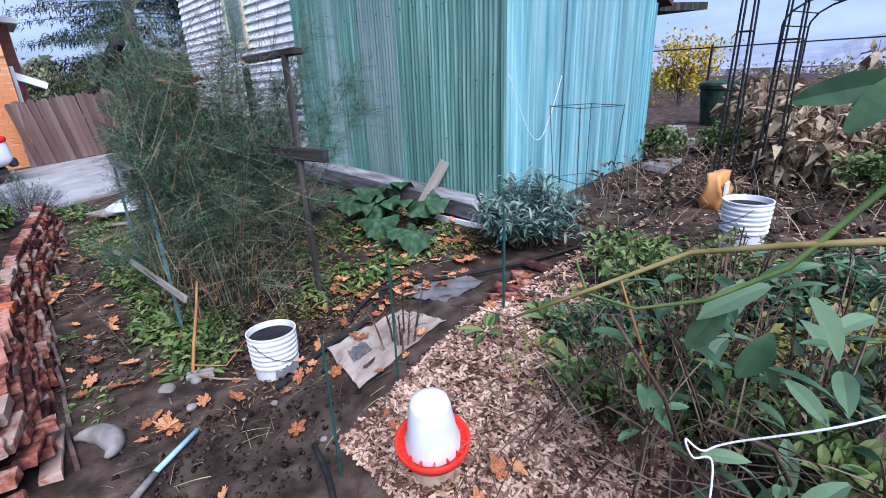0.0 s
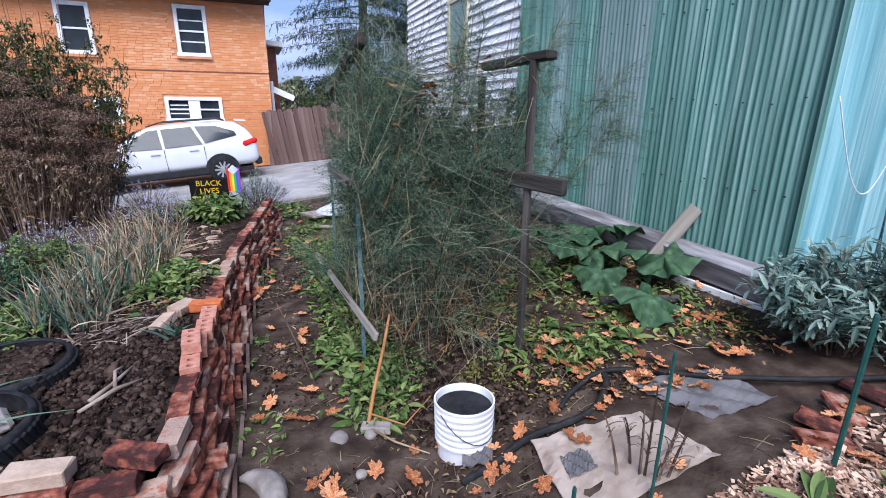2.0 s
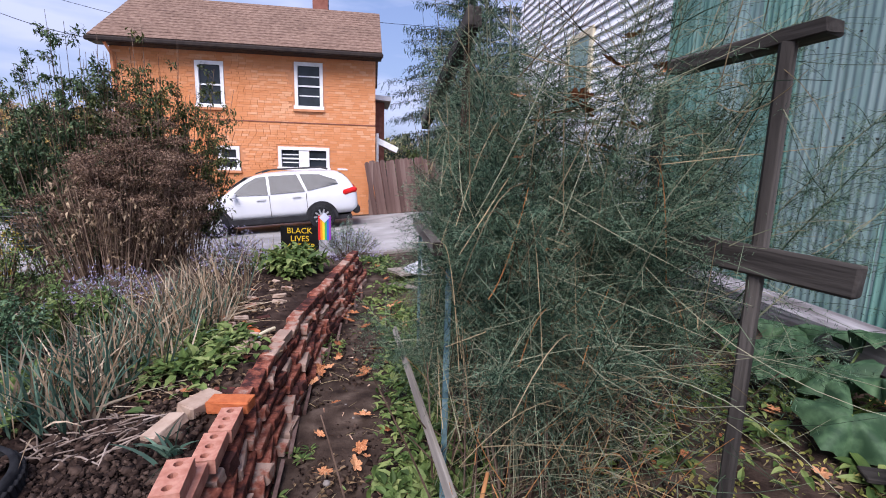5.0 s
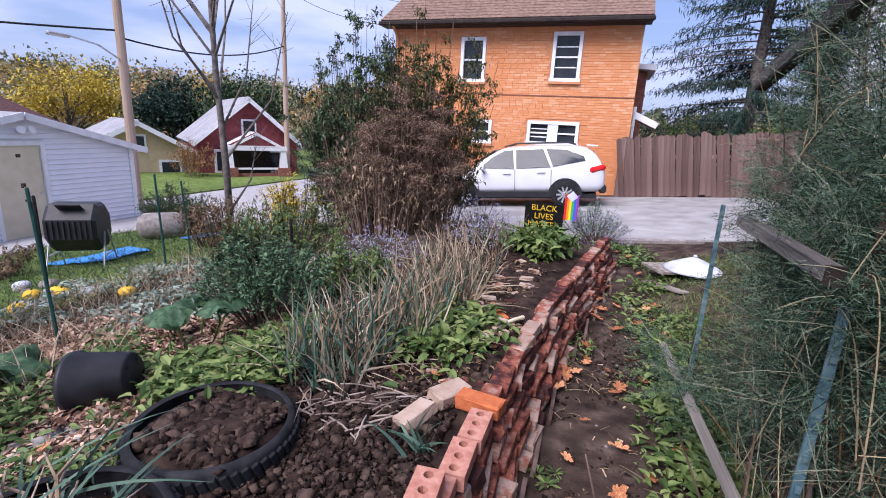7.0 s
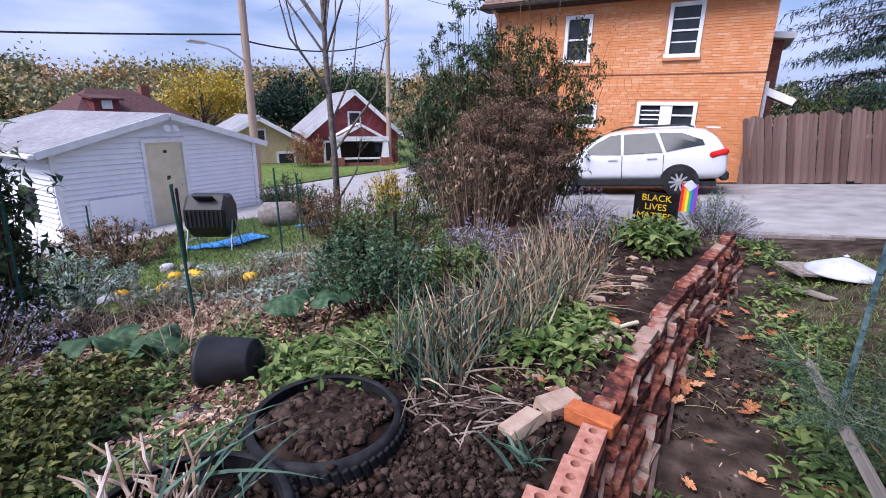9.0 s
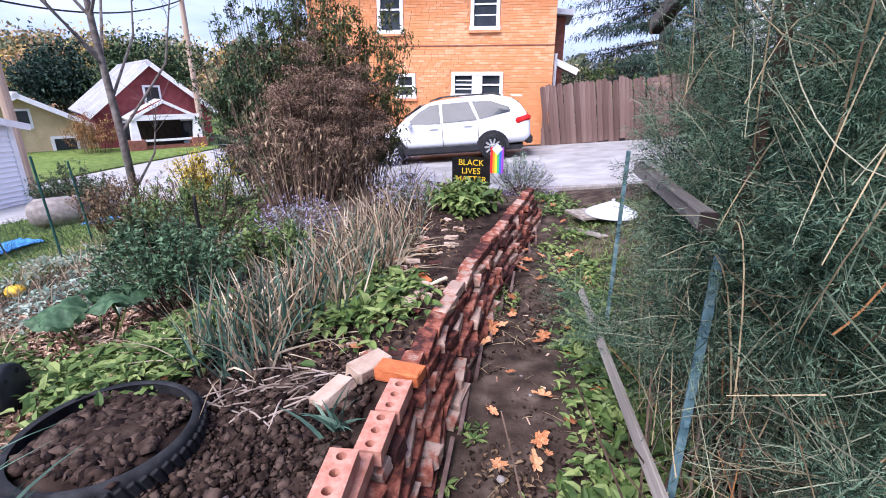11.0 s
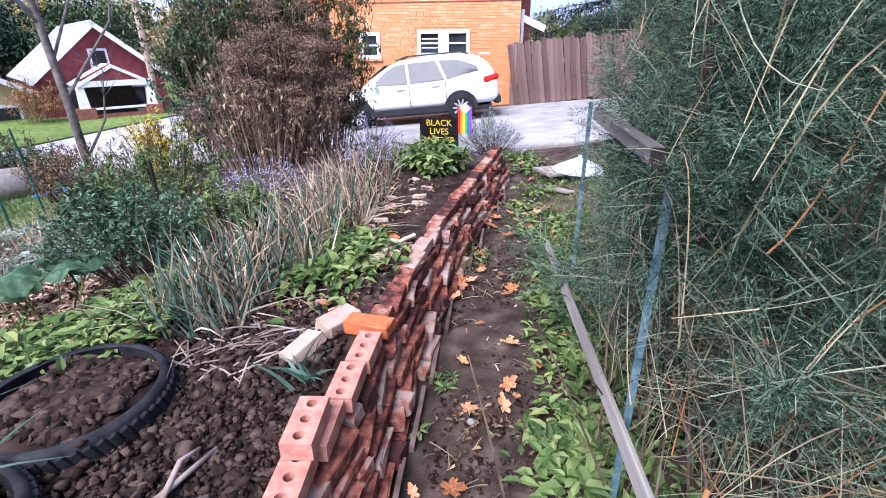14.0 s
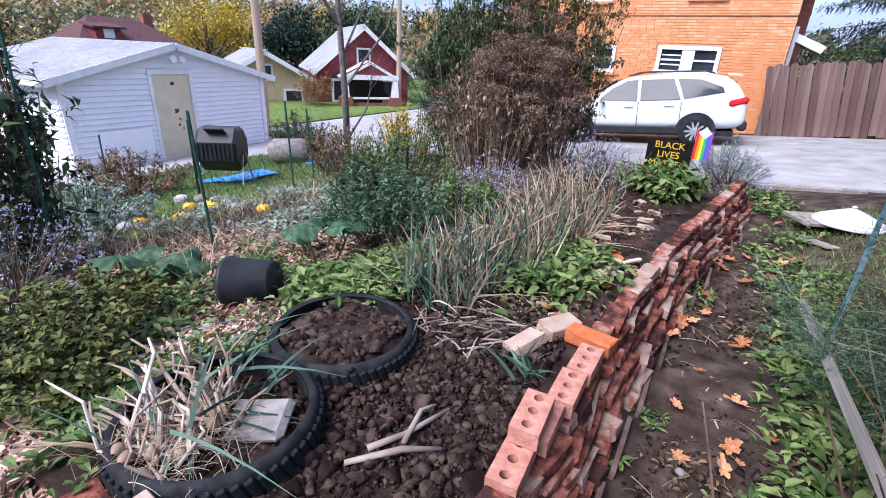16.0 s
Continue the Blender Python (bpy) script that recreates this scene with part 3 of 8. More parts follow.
    part("downspout", tube(bmesh.new(), [(-6.9, 17.42, 4.72), (-6.9, 17.82, 4.45), (-6.9, 17.84, -0.7)], 0.045, 8), M_house_base, h, "painted downspout")
    ch = part("chimney", boxes(((-1.2, 21.2, 7.1), (0.55, 0.45, 0.9)), ((-1.2, 21.2, 7.58), (0.65, 0.55, 0.1))), M_redbrickfar, h)
    part("flue", lathe(bmesh.new(), [(0.09, 0), (0.09, 0.3), (0.07, 0.3)], 12, pose(-1.3, 21.2, 7.6)), M_stone, ch)
    # porch addition at the side, with an awning
    part("side_addition", boxes(((0.95, 21.4, 1.5), (0.36, 2.2, 4.5))), M_redbrickfar, h, "dark red brick addition")
    part("addition_roof", boxes(((1.06, 21.3, 3.86), (0.62, 2.8, 0.16), (0, 5, 0))), M_siding, h, "white edged flat roof")
    aw = part("awning", boxes(((1.12, 18.9, 2.13), (0.85, 1.1, 0.17), (0, 24, 0))), M_white, h, "white ribbed metal awning")
    for k in range(9):
        part("awning_rib", boxes(((1.12, 18.4 + k * 0.125, 2.225), (0.85, 0.04, 0.03), (0, 24, 0))), M_white, aw)
    part("awning_post", tube(bmesh.new(), [(0.82, 18.3, -0.2), (0.82, 18.3, 2.5)], 0.05, 6), M_white, h)
    return h


M_house_isl = material("orange_facing_brick", [(0.6, 0.24, 0.1), (0.635, 0.265, 0.118), (0.655, 0.285, 0.135), (0.7, 0.37, 0.21)], 0.5, 0.9, 0.15, island=0.15)
orange_house()


def fence():
    f = root("fence", pose(0, 0, 0), "weathered brown wooden board fence", "fence")
    bm = bmesh.new()
    w, hh = 0.152, 1.74
    pr = [(-w / 2, 0), (w / 2, 0), (w / 2, hh - 0.05), (w / 2 - 0.04, hh), (-w / 2 + 0.04, hh), (-w / 2, hh - 0.05)]
    a, b = [bm.verts.new((p[0], -0.01, p[1])) for p in pr], [bm.verts.new((p[0], 0.01, p[1])) for p in pr]
    bm.faces.new(a), bm.faces.new(b[::-1])
    for k in range(6):
        bm.faces.new((a[k], b[k], b[(k + 1) % 6], a[(k + 1) % 6]))
    first = part("slat", bm, M_fence, f)
    me = first.data
    x = 0.6
    first.location = (x, 17.3, -0.16)
    for k in range(1, 52):
        x += 0.147 + rng.uniform(0, 0.01)
        o = new("slat", me)
        o.parent = f
        o.location = (x, 17.3 + rng.normal() * 0.006, -0.16 + 0.085 * (x - 0.6) + rng.normal() * 0.025)
        o.rotation_euler = (rng.normal() * 0.01, -0.15 + rng.normal() * 0.014, rng.normal() * 0.04)
    for zz in (0.35, 1.05):
        part("rail", boxes(((4.4, 17.34, zz - 0.05 + 0.285), (7.8, 0.04, 0.09), (0, -4.3, 0))), M_fence, f)
    return f


fence()


def corrugated(name, a, b, z0, z1a, z1b, mat, parent, pitch=0.066, amp=0.011, out=(-1, 0)):
    """A corrugated sheet from plan point a to b, hanging from z1 to z0."""
    L = math.hypot(b[0] - a[0], b[1] - a[1])
    n = max(2, int(L / pitch * 8))
    t = np.linspace(0, 1, n)
    wv = amp * np.sin(t * L / pitch * 2 * np.pi)
    X = a[0] + (b[0] - a[0]) * t + out[0] * wv
    Y = a[1] + (b[1] - a[1]) * t + out[1] * wv
    top = z1a + (z1b - z1a) * t
    rows = []
    for k in range(7):
        q = k / 6
        rows.append(np.stack([X + out[0] * rng.normal(0, 0.003), Y + out[1] * rng.normal(0, 0.003), z0 + (top - z0) * q], -1))
    back = [r - np.array([out[0], out[1], 0]) * 0.003 for r in rows]
    v = np.concatenate(rows + back)
    i = np.arange(7 * n).reshape(7, n)
    f = np.stack([i[:-1, :-1], i[:-1, 1:], i[1:, 1:], i[1:, :-1]], -1).reshape(-1, 4)
    return raw(name, v, np.concatenate([f, f[:, ::-1] + 7 * n]), mat, parent, smooth=True)


def green_building():
    b = root("outbuilding", pose(0, 0, 0), "white sided building clad in green corrugated plastic sheets", "building")
    part("wall", boxes(((4.15, 4.4, 1.7), (1.6, 3.2, 3.4)), ((5.33, 4.2, 1.3), (0.74, 2.9, 2.2))), M_wood_dark, b)
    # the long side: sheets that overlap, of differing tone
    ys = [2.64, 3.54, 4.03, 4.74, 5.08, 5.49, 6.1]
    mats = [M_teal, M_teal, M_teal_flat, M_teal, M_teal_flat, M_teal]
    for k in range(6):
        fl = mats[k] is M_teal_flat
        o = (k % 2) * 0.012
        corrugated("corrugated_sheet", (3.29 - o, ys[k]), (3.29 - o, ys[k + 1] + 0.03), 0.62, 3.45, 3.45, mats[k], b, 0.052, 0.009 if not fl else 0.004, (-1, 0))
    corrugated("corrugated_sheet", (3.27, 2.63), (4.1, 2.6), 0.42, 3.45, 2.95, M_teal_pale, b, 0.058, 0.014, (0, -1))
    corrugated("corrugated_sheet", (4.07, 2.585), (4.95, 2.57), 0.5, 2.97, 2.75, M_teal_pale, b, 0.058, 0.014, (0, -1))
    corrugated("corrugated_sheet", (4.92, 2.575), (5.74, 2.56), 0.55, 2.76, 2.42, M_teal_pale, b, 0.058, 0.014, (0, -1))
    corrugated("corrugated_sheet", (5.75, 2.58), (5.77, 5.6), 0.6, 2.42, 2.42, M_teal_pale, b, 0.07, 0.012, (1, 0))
    part("corner_strip", boxes(((3.262, 2.628, 2.0), (0.03, 0.03, 3.0))), M_teal, b)
    part("corner_strip", boxes(((3.262, 6.13, 2.05), (0.05, 0.05, 2.9))), M_teal, b)
    # screw heads in rows
    bm = bmesh.new()
    for zz in (1.15, 1.75, 2.35):
        for yy in np.arange(2.75, 6.0, 0.2):
            box(bm, (3.268, yy, zz + rng.normal() * 0.02), (0.01, 0.009, 0.009))
    part("screws", bm, M_dark_trim_shade, b)["kind"] = "stuff"
    bm = bmesh.new()
    p = [(3.1, 2.5, 3.5), (6.0, 2.5, 2.4), (6.0, 6.2, 2.4), (3.1, 6.2, 3.5)]
    t, u = [bm.verts.new((q[0], q[1], q[2] + 0.08)) for q in p], [bm.verts.new(q) for q in p]
    bm.faces.new(t), bm.faces.new(u[::-1])
    for k in range(4):
        bm.faces.new((u[k], u[(k + 1) % 4], t[(k + 1) % 4], t[k]))
    bmesh.ops.recalc_face_normals(bm, faces=bm.faces)
    part("roof", bm, M_shingle_red, b)
    part("eave_board", boxes(((6.6, 3.3, 2.45), (1.6, 1.3, 0.09), (0, -4, 0))), M_wood_dark, b, "dark overhanging eave")
    # timber along the foot
    part("sill_timber", boxes(((3.15, 4.3, 0.63), (0.17, 3.5, 0.2), (1.2, -12, 0), 0.02)), M_sill, b, "peeling grey painted timber")
    part("foundation_board", boxes(((3.2, 4.3, 0.45), (0.06, 3.5, 0.2))), M_concrete, b)
    part("white_board", boxes(((3.06, 3.05, 0.45), (0.03, 0.9, 0.08), (0, 0, 3))), M_white, b, "white painted loose board")
    # the white part beyond
    w = part("white_wall", boxes(((4.6, 8.9, 2.6), (2.1, 5.4, 5.2))), M_siding, b, "white clapboard wall")
    for k in range(38):
        part("clapboard", boxes(((3.53, 8.9, 0.5 + k * 0.125), (0.025, 5.42, 0.128), (0, 20, 0))), M_siding, w)
    part("white_corner_board", boxes(((3.52, 6.2, 2.6), (0.07, 0.12, 4.8))), M_white, b)
    wn_ = part("window", boxes(((3.5, 8.7, 3.42), (0.05, 0.85, 0.09)), ((3.5, 8.7, 2.38), (0.06, 0.85, 0.09)), ((3.5, 9.08, 2.9), (0.05, 0.09, 0.95)), ((3.5, 8.32, 2.9), (0.05, 0.09, 0.95))), M_tan_door, b, "cream window frame")
    part("pane", boxes(((3.505, 8.7, 2.9), (0.02, 0.66, 0.94))), M_teal_flat, wn_)
    return b


green_building()


def wheel(parent, p, rot, r=0.36, w=0.22):
    bm = lathe(bmesh.new(), [(r * 0.62, -w / 2), (r * 0.9, -w / 2), (r, -w / 2 + 0.04), (r, w / 2 - 0.04), (r * 0.9, w / 2), (r * 0.62, w / 2), (r * 0.62, -w / 2)], 28, pose(*p, 90, 0, 0))
    wh = part("wheel", bm, M_tyre, parent, "black tyre on an alloy rim", smooth=True)
    bm = lathe(bmesh.new(), [(0.03, 0.0), (r * 0.6, 0.02), (r * 0.63, 0.05), (r * 0.63, -0.1), (0.03, -0.1)], 24, pose(p[0], p[1] - math.copysign(w / 2 - 0.05, -p[1]), p[2], 90 if p[1] < 0 else -90, 0, 0))
    part("wheel_well", bm, M_black, wh)
    bm = bmesh.new()
    sgn = -1 if p[1] < 0 else 1
    for k in range(10):
        an = 36 * k
        box(bm, (p[0] + math.cos(radians(an)) * r * 0.36, p[1] + sgn * (w / 2 - 0.02), p[2] + math.sin(radians(an)) * r * 0.36), (r * 0.54, 0.03, 0.045), (0, -an, 0))
    lathe_bm = lathe(bmesh.new(), [(0.0, 0.02), (0.06, 0.02), (0.07, 0)], 12, pose(p[0], p[1] + sgn * w / 2, p[2], 90 if sgn < 0 else -90, 0, 0))
    part("rim", bm, M_rim, wh)
    part("hub_cap", lathe_bm, M_rim, wh)


def car():
    """A white sport utility car; its nose points along +x of its own frame and its near side is at +y."""
    c = root("car", pose(-2.02, 15.5, land(-2.02, 15.5) + 0.03, 0, 4.8, 184) @ Matrix.Diagonal((0.96, 0.92, 0.95, 1)), "clean white sport utility car parked on the driveway", "car")
    L = 4.75
    # side outline by stations: x, low edge, waist, roof, half width at waist, half width at roof
    st = [(-2.36, 0.62, 0.86, 0.9, 0.70, 0.66), (-2.33, 0.42, 0.98, 1.02, 0.84, 0.78), (-2.2, 0.36, 1.04, 1.30, 0.90, 0.74), (-1.98, 0.34, 1.05, 1.58, 0.93, 0.70), (-1.6, 0.33, 1.05, 1.645, 0.94, 0.70), (-0.8, 0.32, 1.04, 1.68, 0.94, 0.71), (0.1, 0.32, 1.02, 1.665, 0.94, 0.71), (0.45, 0.32, 1.01, 1.6, 0.94, 0.70), (0.8, 0.32, 1.0, 1.4, 0.94, 0.74), (1.1, 0.32, 0.99, 1.17, 0.94, 0.80), (1.32, 0.33, 0.985, 1.02, 0.93, 0.84), (1.8, 0.34, 0.95, 0.97, 0.91, 0.80), (2.15, 0.36, 0.86, 0.89, 0.85, 0.72), (2.34, 0.4, 0.72, 0.76, 0.72, 0.6), (2.4, 0.5, 0.6, 0.64, 0.62, 0.5)]
    bm = bmesh.new()
    rings = []
    for x, lo, wa, ro, hw, hr in st:
        sec = [(hw * 0.93, lo), (hw, lo + (wa - lo) * 0.35), (hw * 1.005, lo + (wa - lo) * 0.75), (hw * 0.985, wa), (hr + (hw - hr) * 0.42, wa + (ro - wa) * 0.55), (hr, wa + (ro - wa) * 0.9), (hr * 0.82, ro)]
        ring = [bm.verts.new((x, y, z)) for y, z in sec] + [bm.verts.new((x, -y, z)) for y, z in reversed(sec)]
        rings.append(ring)
    for r0, r1 in zip(rings, rings[1:]):
        for k in range(len(r0)):
            j = (k + 1) % len(r0)
            bm.faces.new((r0[k], r0[j], r1[j], r1[k]))
    bm.faces.new(rings[0]), bm.faces.new(rings[-1][::-1])
    bmesh.ops.recalc_face_normals(bm, faces=bm.faces)
    body = part("body", bm, M_carwhite, c, smooth=True)
    sub = body.modifiers.new("round", "SUBSURF")
    sub.levels = sub.render_levels = 2

    def side_y(x, z):
        i = min(range(len(st) - 1), key=lambda q: 0 if st[q][0] <= x <= st[q + 1][0] else 9 + abs(st[q][0] - x))
        a, b2 = st[i], st[i + 1]
        t = min(1, max(0, (x - a[0]) / (b2[0] - a[0])))
        wa, ro, hw, hr = (a[k] + (b2[k] - a[k]) * t for k in (2, 3, 4, 5))
        q = min(1, max(0, (z - wa) / max(0.05, ro - wa)))
        return hw + (hr - hw) * min(1, q / 0.9)

    def side_panel(name, pts, mat, lift=0.012, label=""):
        for sg in (1, -1):
            b3 = bmesh.new()
            f3 = [b3.verts.new((x, sg * (side_y(x, z) + lift), z)) for x, z in pts]
            k3 = [b3.verts.new((x, sg * (side_y(x, z) - 0.03), z)) for x, z in pts]
            b3.faces.new(f3), b3.faces.new(k3[::-1])
            for k in range(len(pts)):
                b3.faces.new((f3[k], k3[k], k3[(k + 1) % len(pts)], f3[(k + 1) % len(pts)]))
            bmesh.ops.recalc_face_normals(b3, faces=b3.faces)
            part(name, b3, mat, c, label)

    side_panel("side_window", [(0.02, 1.07), (0.98, 1.08), (0.62, 1.38), (0.3, 1.54), (0.05, 1.56)], M_glass, label="dark tinted glass")
    side_panel("side_window", [(-0.05, 1.08), (-0.02, 1.56), (-0.75, 1.57), (-0.95, 1.1)], M_glass, label="dark tinted glass")
    side_panel("side_window", [(-1.02, 1.11), (-0.83, 1.57), (-1.35, 1.54), (-1.8, 1.36), (-1.85, 1.24)], M_glass, label="dark tinted glass")
    # black strip low on the doors stands in for the sill's shadow
    side_panel("sill_shadow_strip", [(-0.95, 0.3), (1.0, 0.3), (1.0, 0.44), (-0.95, 0.44)], M_black, 0.018, "black strip standing in for the shadow along the sill")
    for xw in (1.43, -1.34):
        arch = [(xw + 0.44 * math.cos(a), 0.36 + 0.44 * math.sin(a)) for a in np.linspace(-0.15, math.pi + 0.15, 14)]
        side_panel("wheel_arch", arch, M_black, 0.014, "black plastic wheel arch")
    for xa in (-0.02, -0.98, 0.98):
        side_panel("door_gap", [(xa, 0.46), (xa + 0.012, 0.46), (xa + 0.012, 1.04), (xa, 1.04)], M_dark_trim_shade, 0.008)
    side_panel("door_handle", [(-0.82, 0.95), (-0.6, 0.95), (-0.6, 0.985), (-0.82, 0.985)], M_carwhite, 0.035)
    side_panel("door_handle", [(0.1, 0.93), (0.32, 0.93), (0.32, 0.965), (0.1, 0.965)], M_carwhite, 0.035)
    for sg in (1, -1):
        b3 = boxes(((-2.14, sg * 0.8, 1.03), (0.42, 0.26, 0.15), (0, 12, sg * 16), 0.05))
        part("tail_light", b3, M_redlight, c, "red tail light")
        part("roof_rail", tube(bmesh.new(), [(-1.6, sg * 0.62, 1.66), (-1.4, sg * 0.63, 1.72), (0.0, sg * 0.63, 1.73), (0.3, sg * 0.62, 1.65)], 0.018, 6), M_black, c, "black roof rail")
        mi = part("door_mirror", boxes(((0.86, sg * 1.05, 1.1), (0.12, 0.2, 0.14), (0, 0, 0), 0.04)), M_carwhite, c)
        part("headlight", boxes(((2.16, sg * 0.68, 0.78), (0.3, 0.26, 0.12), (0, 15, -sg * 25), 0.04)), M_rim, c)
        for xw in (1.43, -1.34):
            wheel(c, (xw, sg * 0.875, 0.36), 0)
    part("rear_window", boxes(((-2.125, 0, 1.3), (0.03, 1.25, 0.4), (0, 28, 0), 0.01)), M_glass, c)
    part("rear_spoiler", boxes(((-2.02, 0, 1.62), (0.28, 1.3, 0.04), (0, -6, 0), 0.015)), M_carwhite, c)
    part("rear_bumper", boxes(((-2.3, 0, 0.48), (0.2, 1.6, 0.22), (0, 0, 0), 0.05)), M_black, c, "black lower bumper")
    part("windscreen", boxes(((0.83, 0, 1.4), (0.03, 1.3, 0.62), (0, -58, 0), 0.01)), M_glass, c)
    part("front_grille", boxes(((2.39, 0, 0.62), (0.08, 0.9, 0.22), (0, 0, 0), 0.03)), M_black, c)
    part("underbody", boxes(((0.0, 0, 0.3), (4.3, 1.6, 0.12))), M_black, c)
    return c


car()


def shed():
    """A white sided garage with a shallow gable and one door in the gable wall."""
    X, Y0, Y1, ZB, ZE, ZA = -12.0, 6.8, 11.9, -1.5, 0.62, 1.33
    D = 6.0
    g = root("shed", pose(0, 0, 0), "white clapboard garage with a grey shingle gable roof", "shed")
    ym = (Y0 + Y1) / 2
    dy0, dy1, dz = 8.74, 9.68, 0.72
    bm = bmesh.new()
    box(bm, (X - 0.08, (Y0 + dy0) / 2, (ZB + ZE) / 2), (0.16, dy0 - Y0, ZE - ZB))
    box(bm, (X - 0.08, (Y1 + dy1) / 2, (ZB + ZE) / 2), (0.16, Y1 - dy1, ZE - ZB))
    box(bm, (X - D / 2, Y0 + 0.08, (ZB + ZE) / 2), (D - 0.34, 0.16, ZE - ZB))
    box(bm, (X - D / 2, Y1 - 0.08, (ZB + ZE) / 2), (D - 0.34, 0.16, ZE - ZB))
    box(bm, (X - D + 0.08, ym, (ZB + ZE) / 2), (0.16, Y1 - Y0, ZE - ZB))
    part("wall", bm, M_siding, g)
    bm = bmesh.new()
    a = [bm.verts.new((X - d, yy, zz)) for d in (0.16, 0.0) for yy, zz in ((Y0, ZE), (Y1, ZE), (ym, ZA))]
    bm.faces.new(a[:3]), bm.faces.new(a[3:][::-1])
    for k in range(3):
        bm.faces.new((a[k], a[3 + k], a[3 + (k + 1) % 3], a[(k + 1) % 3]))
    part("gable", bm, M_siding, g)
    n = 22
    for k in range(n):
        z = ZB + 0.06 + k * 0.118
        lim = 0 if z < ZE else (z - ZE) / (ZA - ZE) * (Y1 - Y0) / 2
        spans = [(Y0 + lim, Y1 - lim)] if z > dz + 0.1 else [(Y0 + lim, dy0 - 0.08), (dy1 + 0.08, Y1 - lim)]
        for s0, s1 in spans:
            if s1 - s0 > 0.1:
                part("clapboard", boxes(((X + 0.012, (s0 + s1) / 2, z), (0.022, s1 - s0, 0.118), (0, -24, 0))), M_siding, g)
        if z < ZE:
            part("clapboard", boxes(((X - D / 2, Y0 - 0.012, z), (D, 0.022, 0.118), (-24, 0, 0))), M_siding, g)
    dr = part("door", boxes(((X - 0.02, (dy0 + dy1) / 2, (ZB + dz) / 2), (0.05, dy1 - dy0 - 0.01, dz - ZB), (0, 0, 0), 0.01)), M_tan_door, g, "cream painted metal door with rust patches")
    part("door_frame", boxes(((X + 0.03, dy0 - 0.04, (ZB + dz) / 2), (0.06, 0.08, dz - ZB)), ((X + 0.03, dy1 + 0.04, (ZB + dz) / 2), (0.06, 0.08, dz - ZB)), ((X + 0.03, (dy0 + dy1) / 2, dz + 0.05), (0.06, dy1 - dy0 + 0.16, 0.1))), M_white, g)
    part("door_knob", lathe(bmesh.new(), [(0, 0.06), (0.035, 0.05), (0.035, 0.03), (0.015, 0.02), (0.015, 0)], 10, pose(X + 0.005, dy1 - 0.1, -0.35, 0, 90, 0)), M_rim, dr)
    for k in range(7):
        part("rust_patch", boxes(((X + 0.007, dy0 + 0.35 + rng.uniform(0, 0.3), -0.35 + rng.uniform(-0.25, 0.25) if k else 0.5), (0.006, 0.09 if not k else rng.uniform(0.03, 0.07), rng.uniform(0.03, 0.09)))), M_rust, dr)
    for sg, e in ((-1, Y0 - 0.3), (1, Y1 + 0.3)):
        bm = bmesh.new()
        sl = (ZA - ZE) / ((Y1 - Y0) / 2)
        p = [(X + 0.2, e, ZE - 0.3 * sl), (X + 0.2, ym, ZA), (X - D - 0.2, ym, ZA), (X - D - 0.2, e, ZE - 0.3 * sl)]
        t, u = [bm.verts.new((q[0], q[1], q[2] + 0.1)) for q in p], [bm.verts.new((q[0], q[1], q[2] + 0.012)) for q in p]
        bm.faces.new(t), bm.faces.new(u[::-1])
        for k in range(4):
            bm.faces.new((u[k], u[(k + 1) % 4], t[(k + 1) % 4], t[k]))
        bmesh.ops.recalc_face_normals(bm, faces=bm.faces)
        part("roof", bm, M_shingle_grey, g, "grey asphalt shingles")
        bm = boxes(((X + 0.23, (e + ym) / 2, (ZE - 0.3 * sl + ZA) / 2 + 0.03), (0.03, math.hypot(ym - e, ZA - ZE + 0.3 * sl), 0.15), (sg * -math.degrees(math.atan(sl)), 0, 0)))
        part("barge_board", bm, M_white, g)
    part("gutter", boxes(((X - D / 2, Y0 - 0.36, ZE - 0.06), (D + 0.5, 0.11, 0.1), (0, 0, 0), 0.02)), M_white, g)
    part("corner_board", boxes(((X + 0.03, Y0 + 0.05, (ZB + ZE) / 2), (0.06, 0.12, ZE - ZB))), M_white, g)
    part("corner_board", boxes(((X + 0.03, Y1 - 0.05, (ZB + ZE) / 2), (0.06, 0.12, ZE - ZB))), M_white, g)
    fl = part("flood_light", lathe(bmesh.new(), [(0, 0), (0.05, 0), (0.09, 0.14), (0, 0.14)], 12, pose(X + 0.08, ym - 0.09, 1.02, 0, 70, 0)), M_white, g)
    part("lamp_head", lathe(bmesh.new(), [(0, 0), (0.05, 0), (0.09, 0.14), (0, 0.14)], 12, pose(X + 0.08, ym + 0.09, 1.02, 0, 70, 20)), M_white, fl)
    part("old_window_panel", boxes(((X + 0.05, 7.95, -0.85), (0.04, 1.15, 0.75)), ), M_siding, g, "white boarded panel")
    part("side_window", boxes(((X - 1.3, Y0 - 0.03, -0.6), (0.8, 0.05, 0.8), (0, 0, 0), 0.01)), M_glass, g)
    return g


shed()


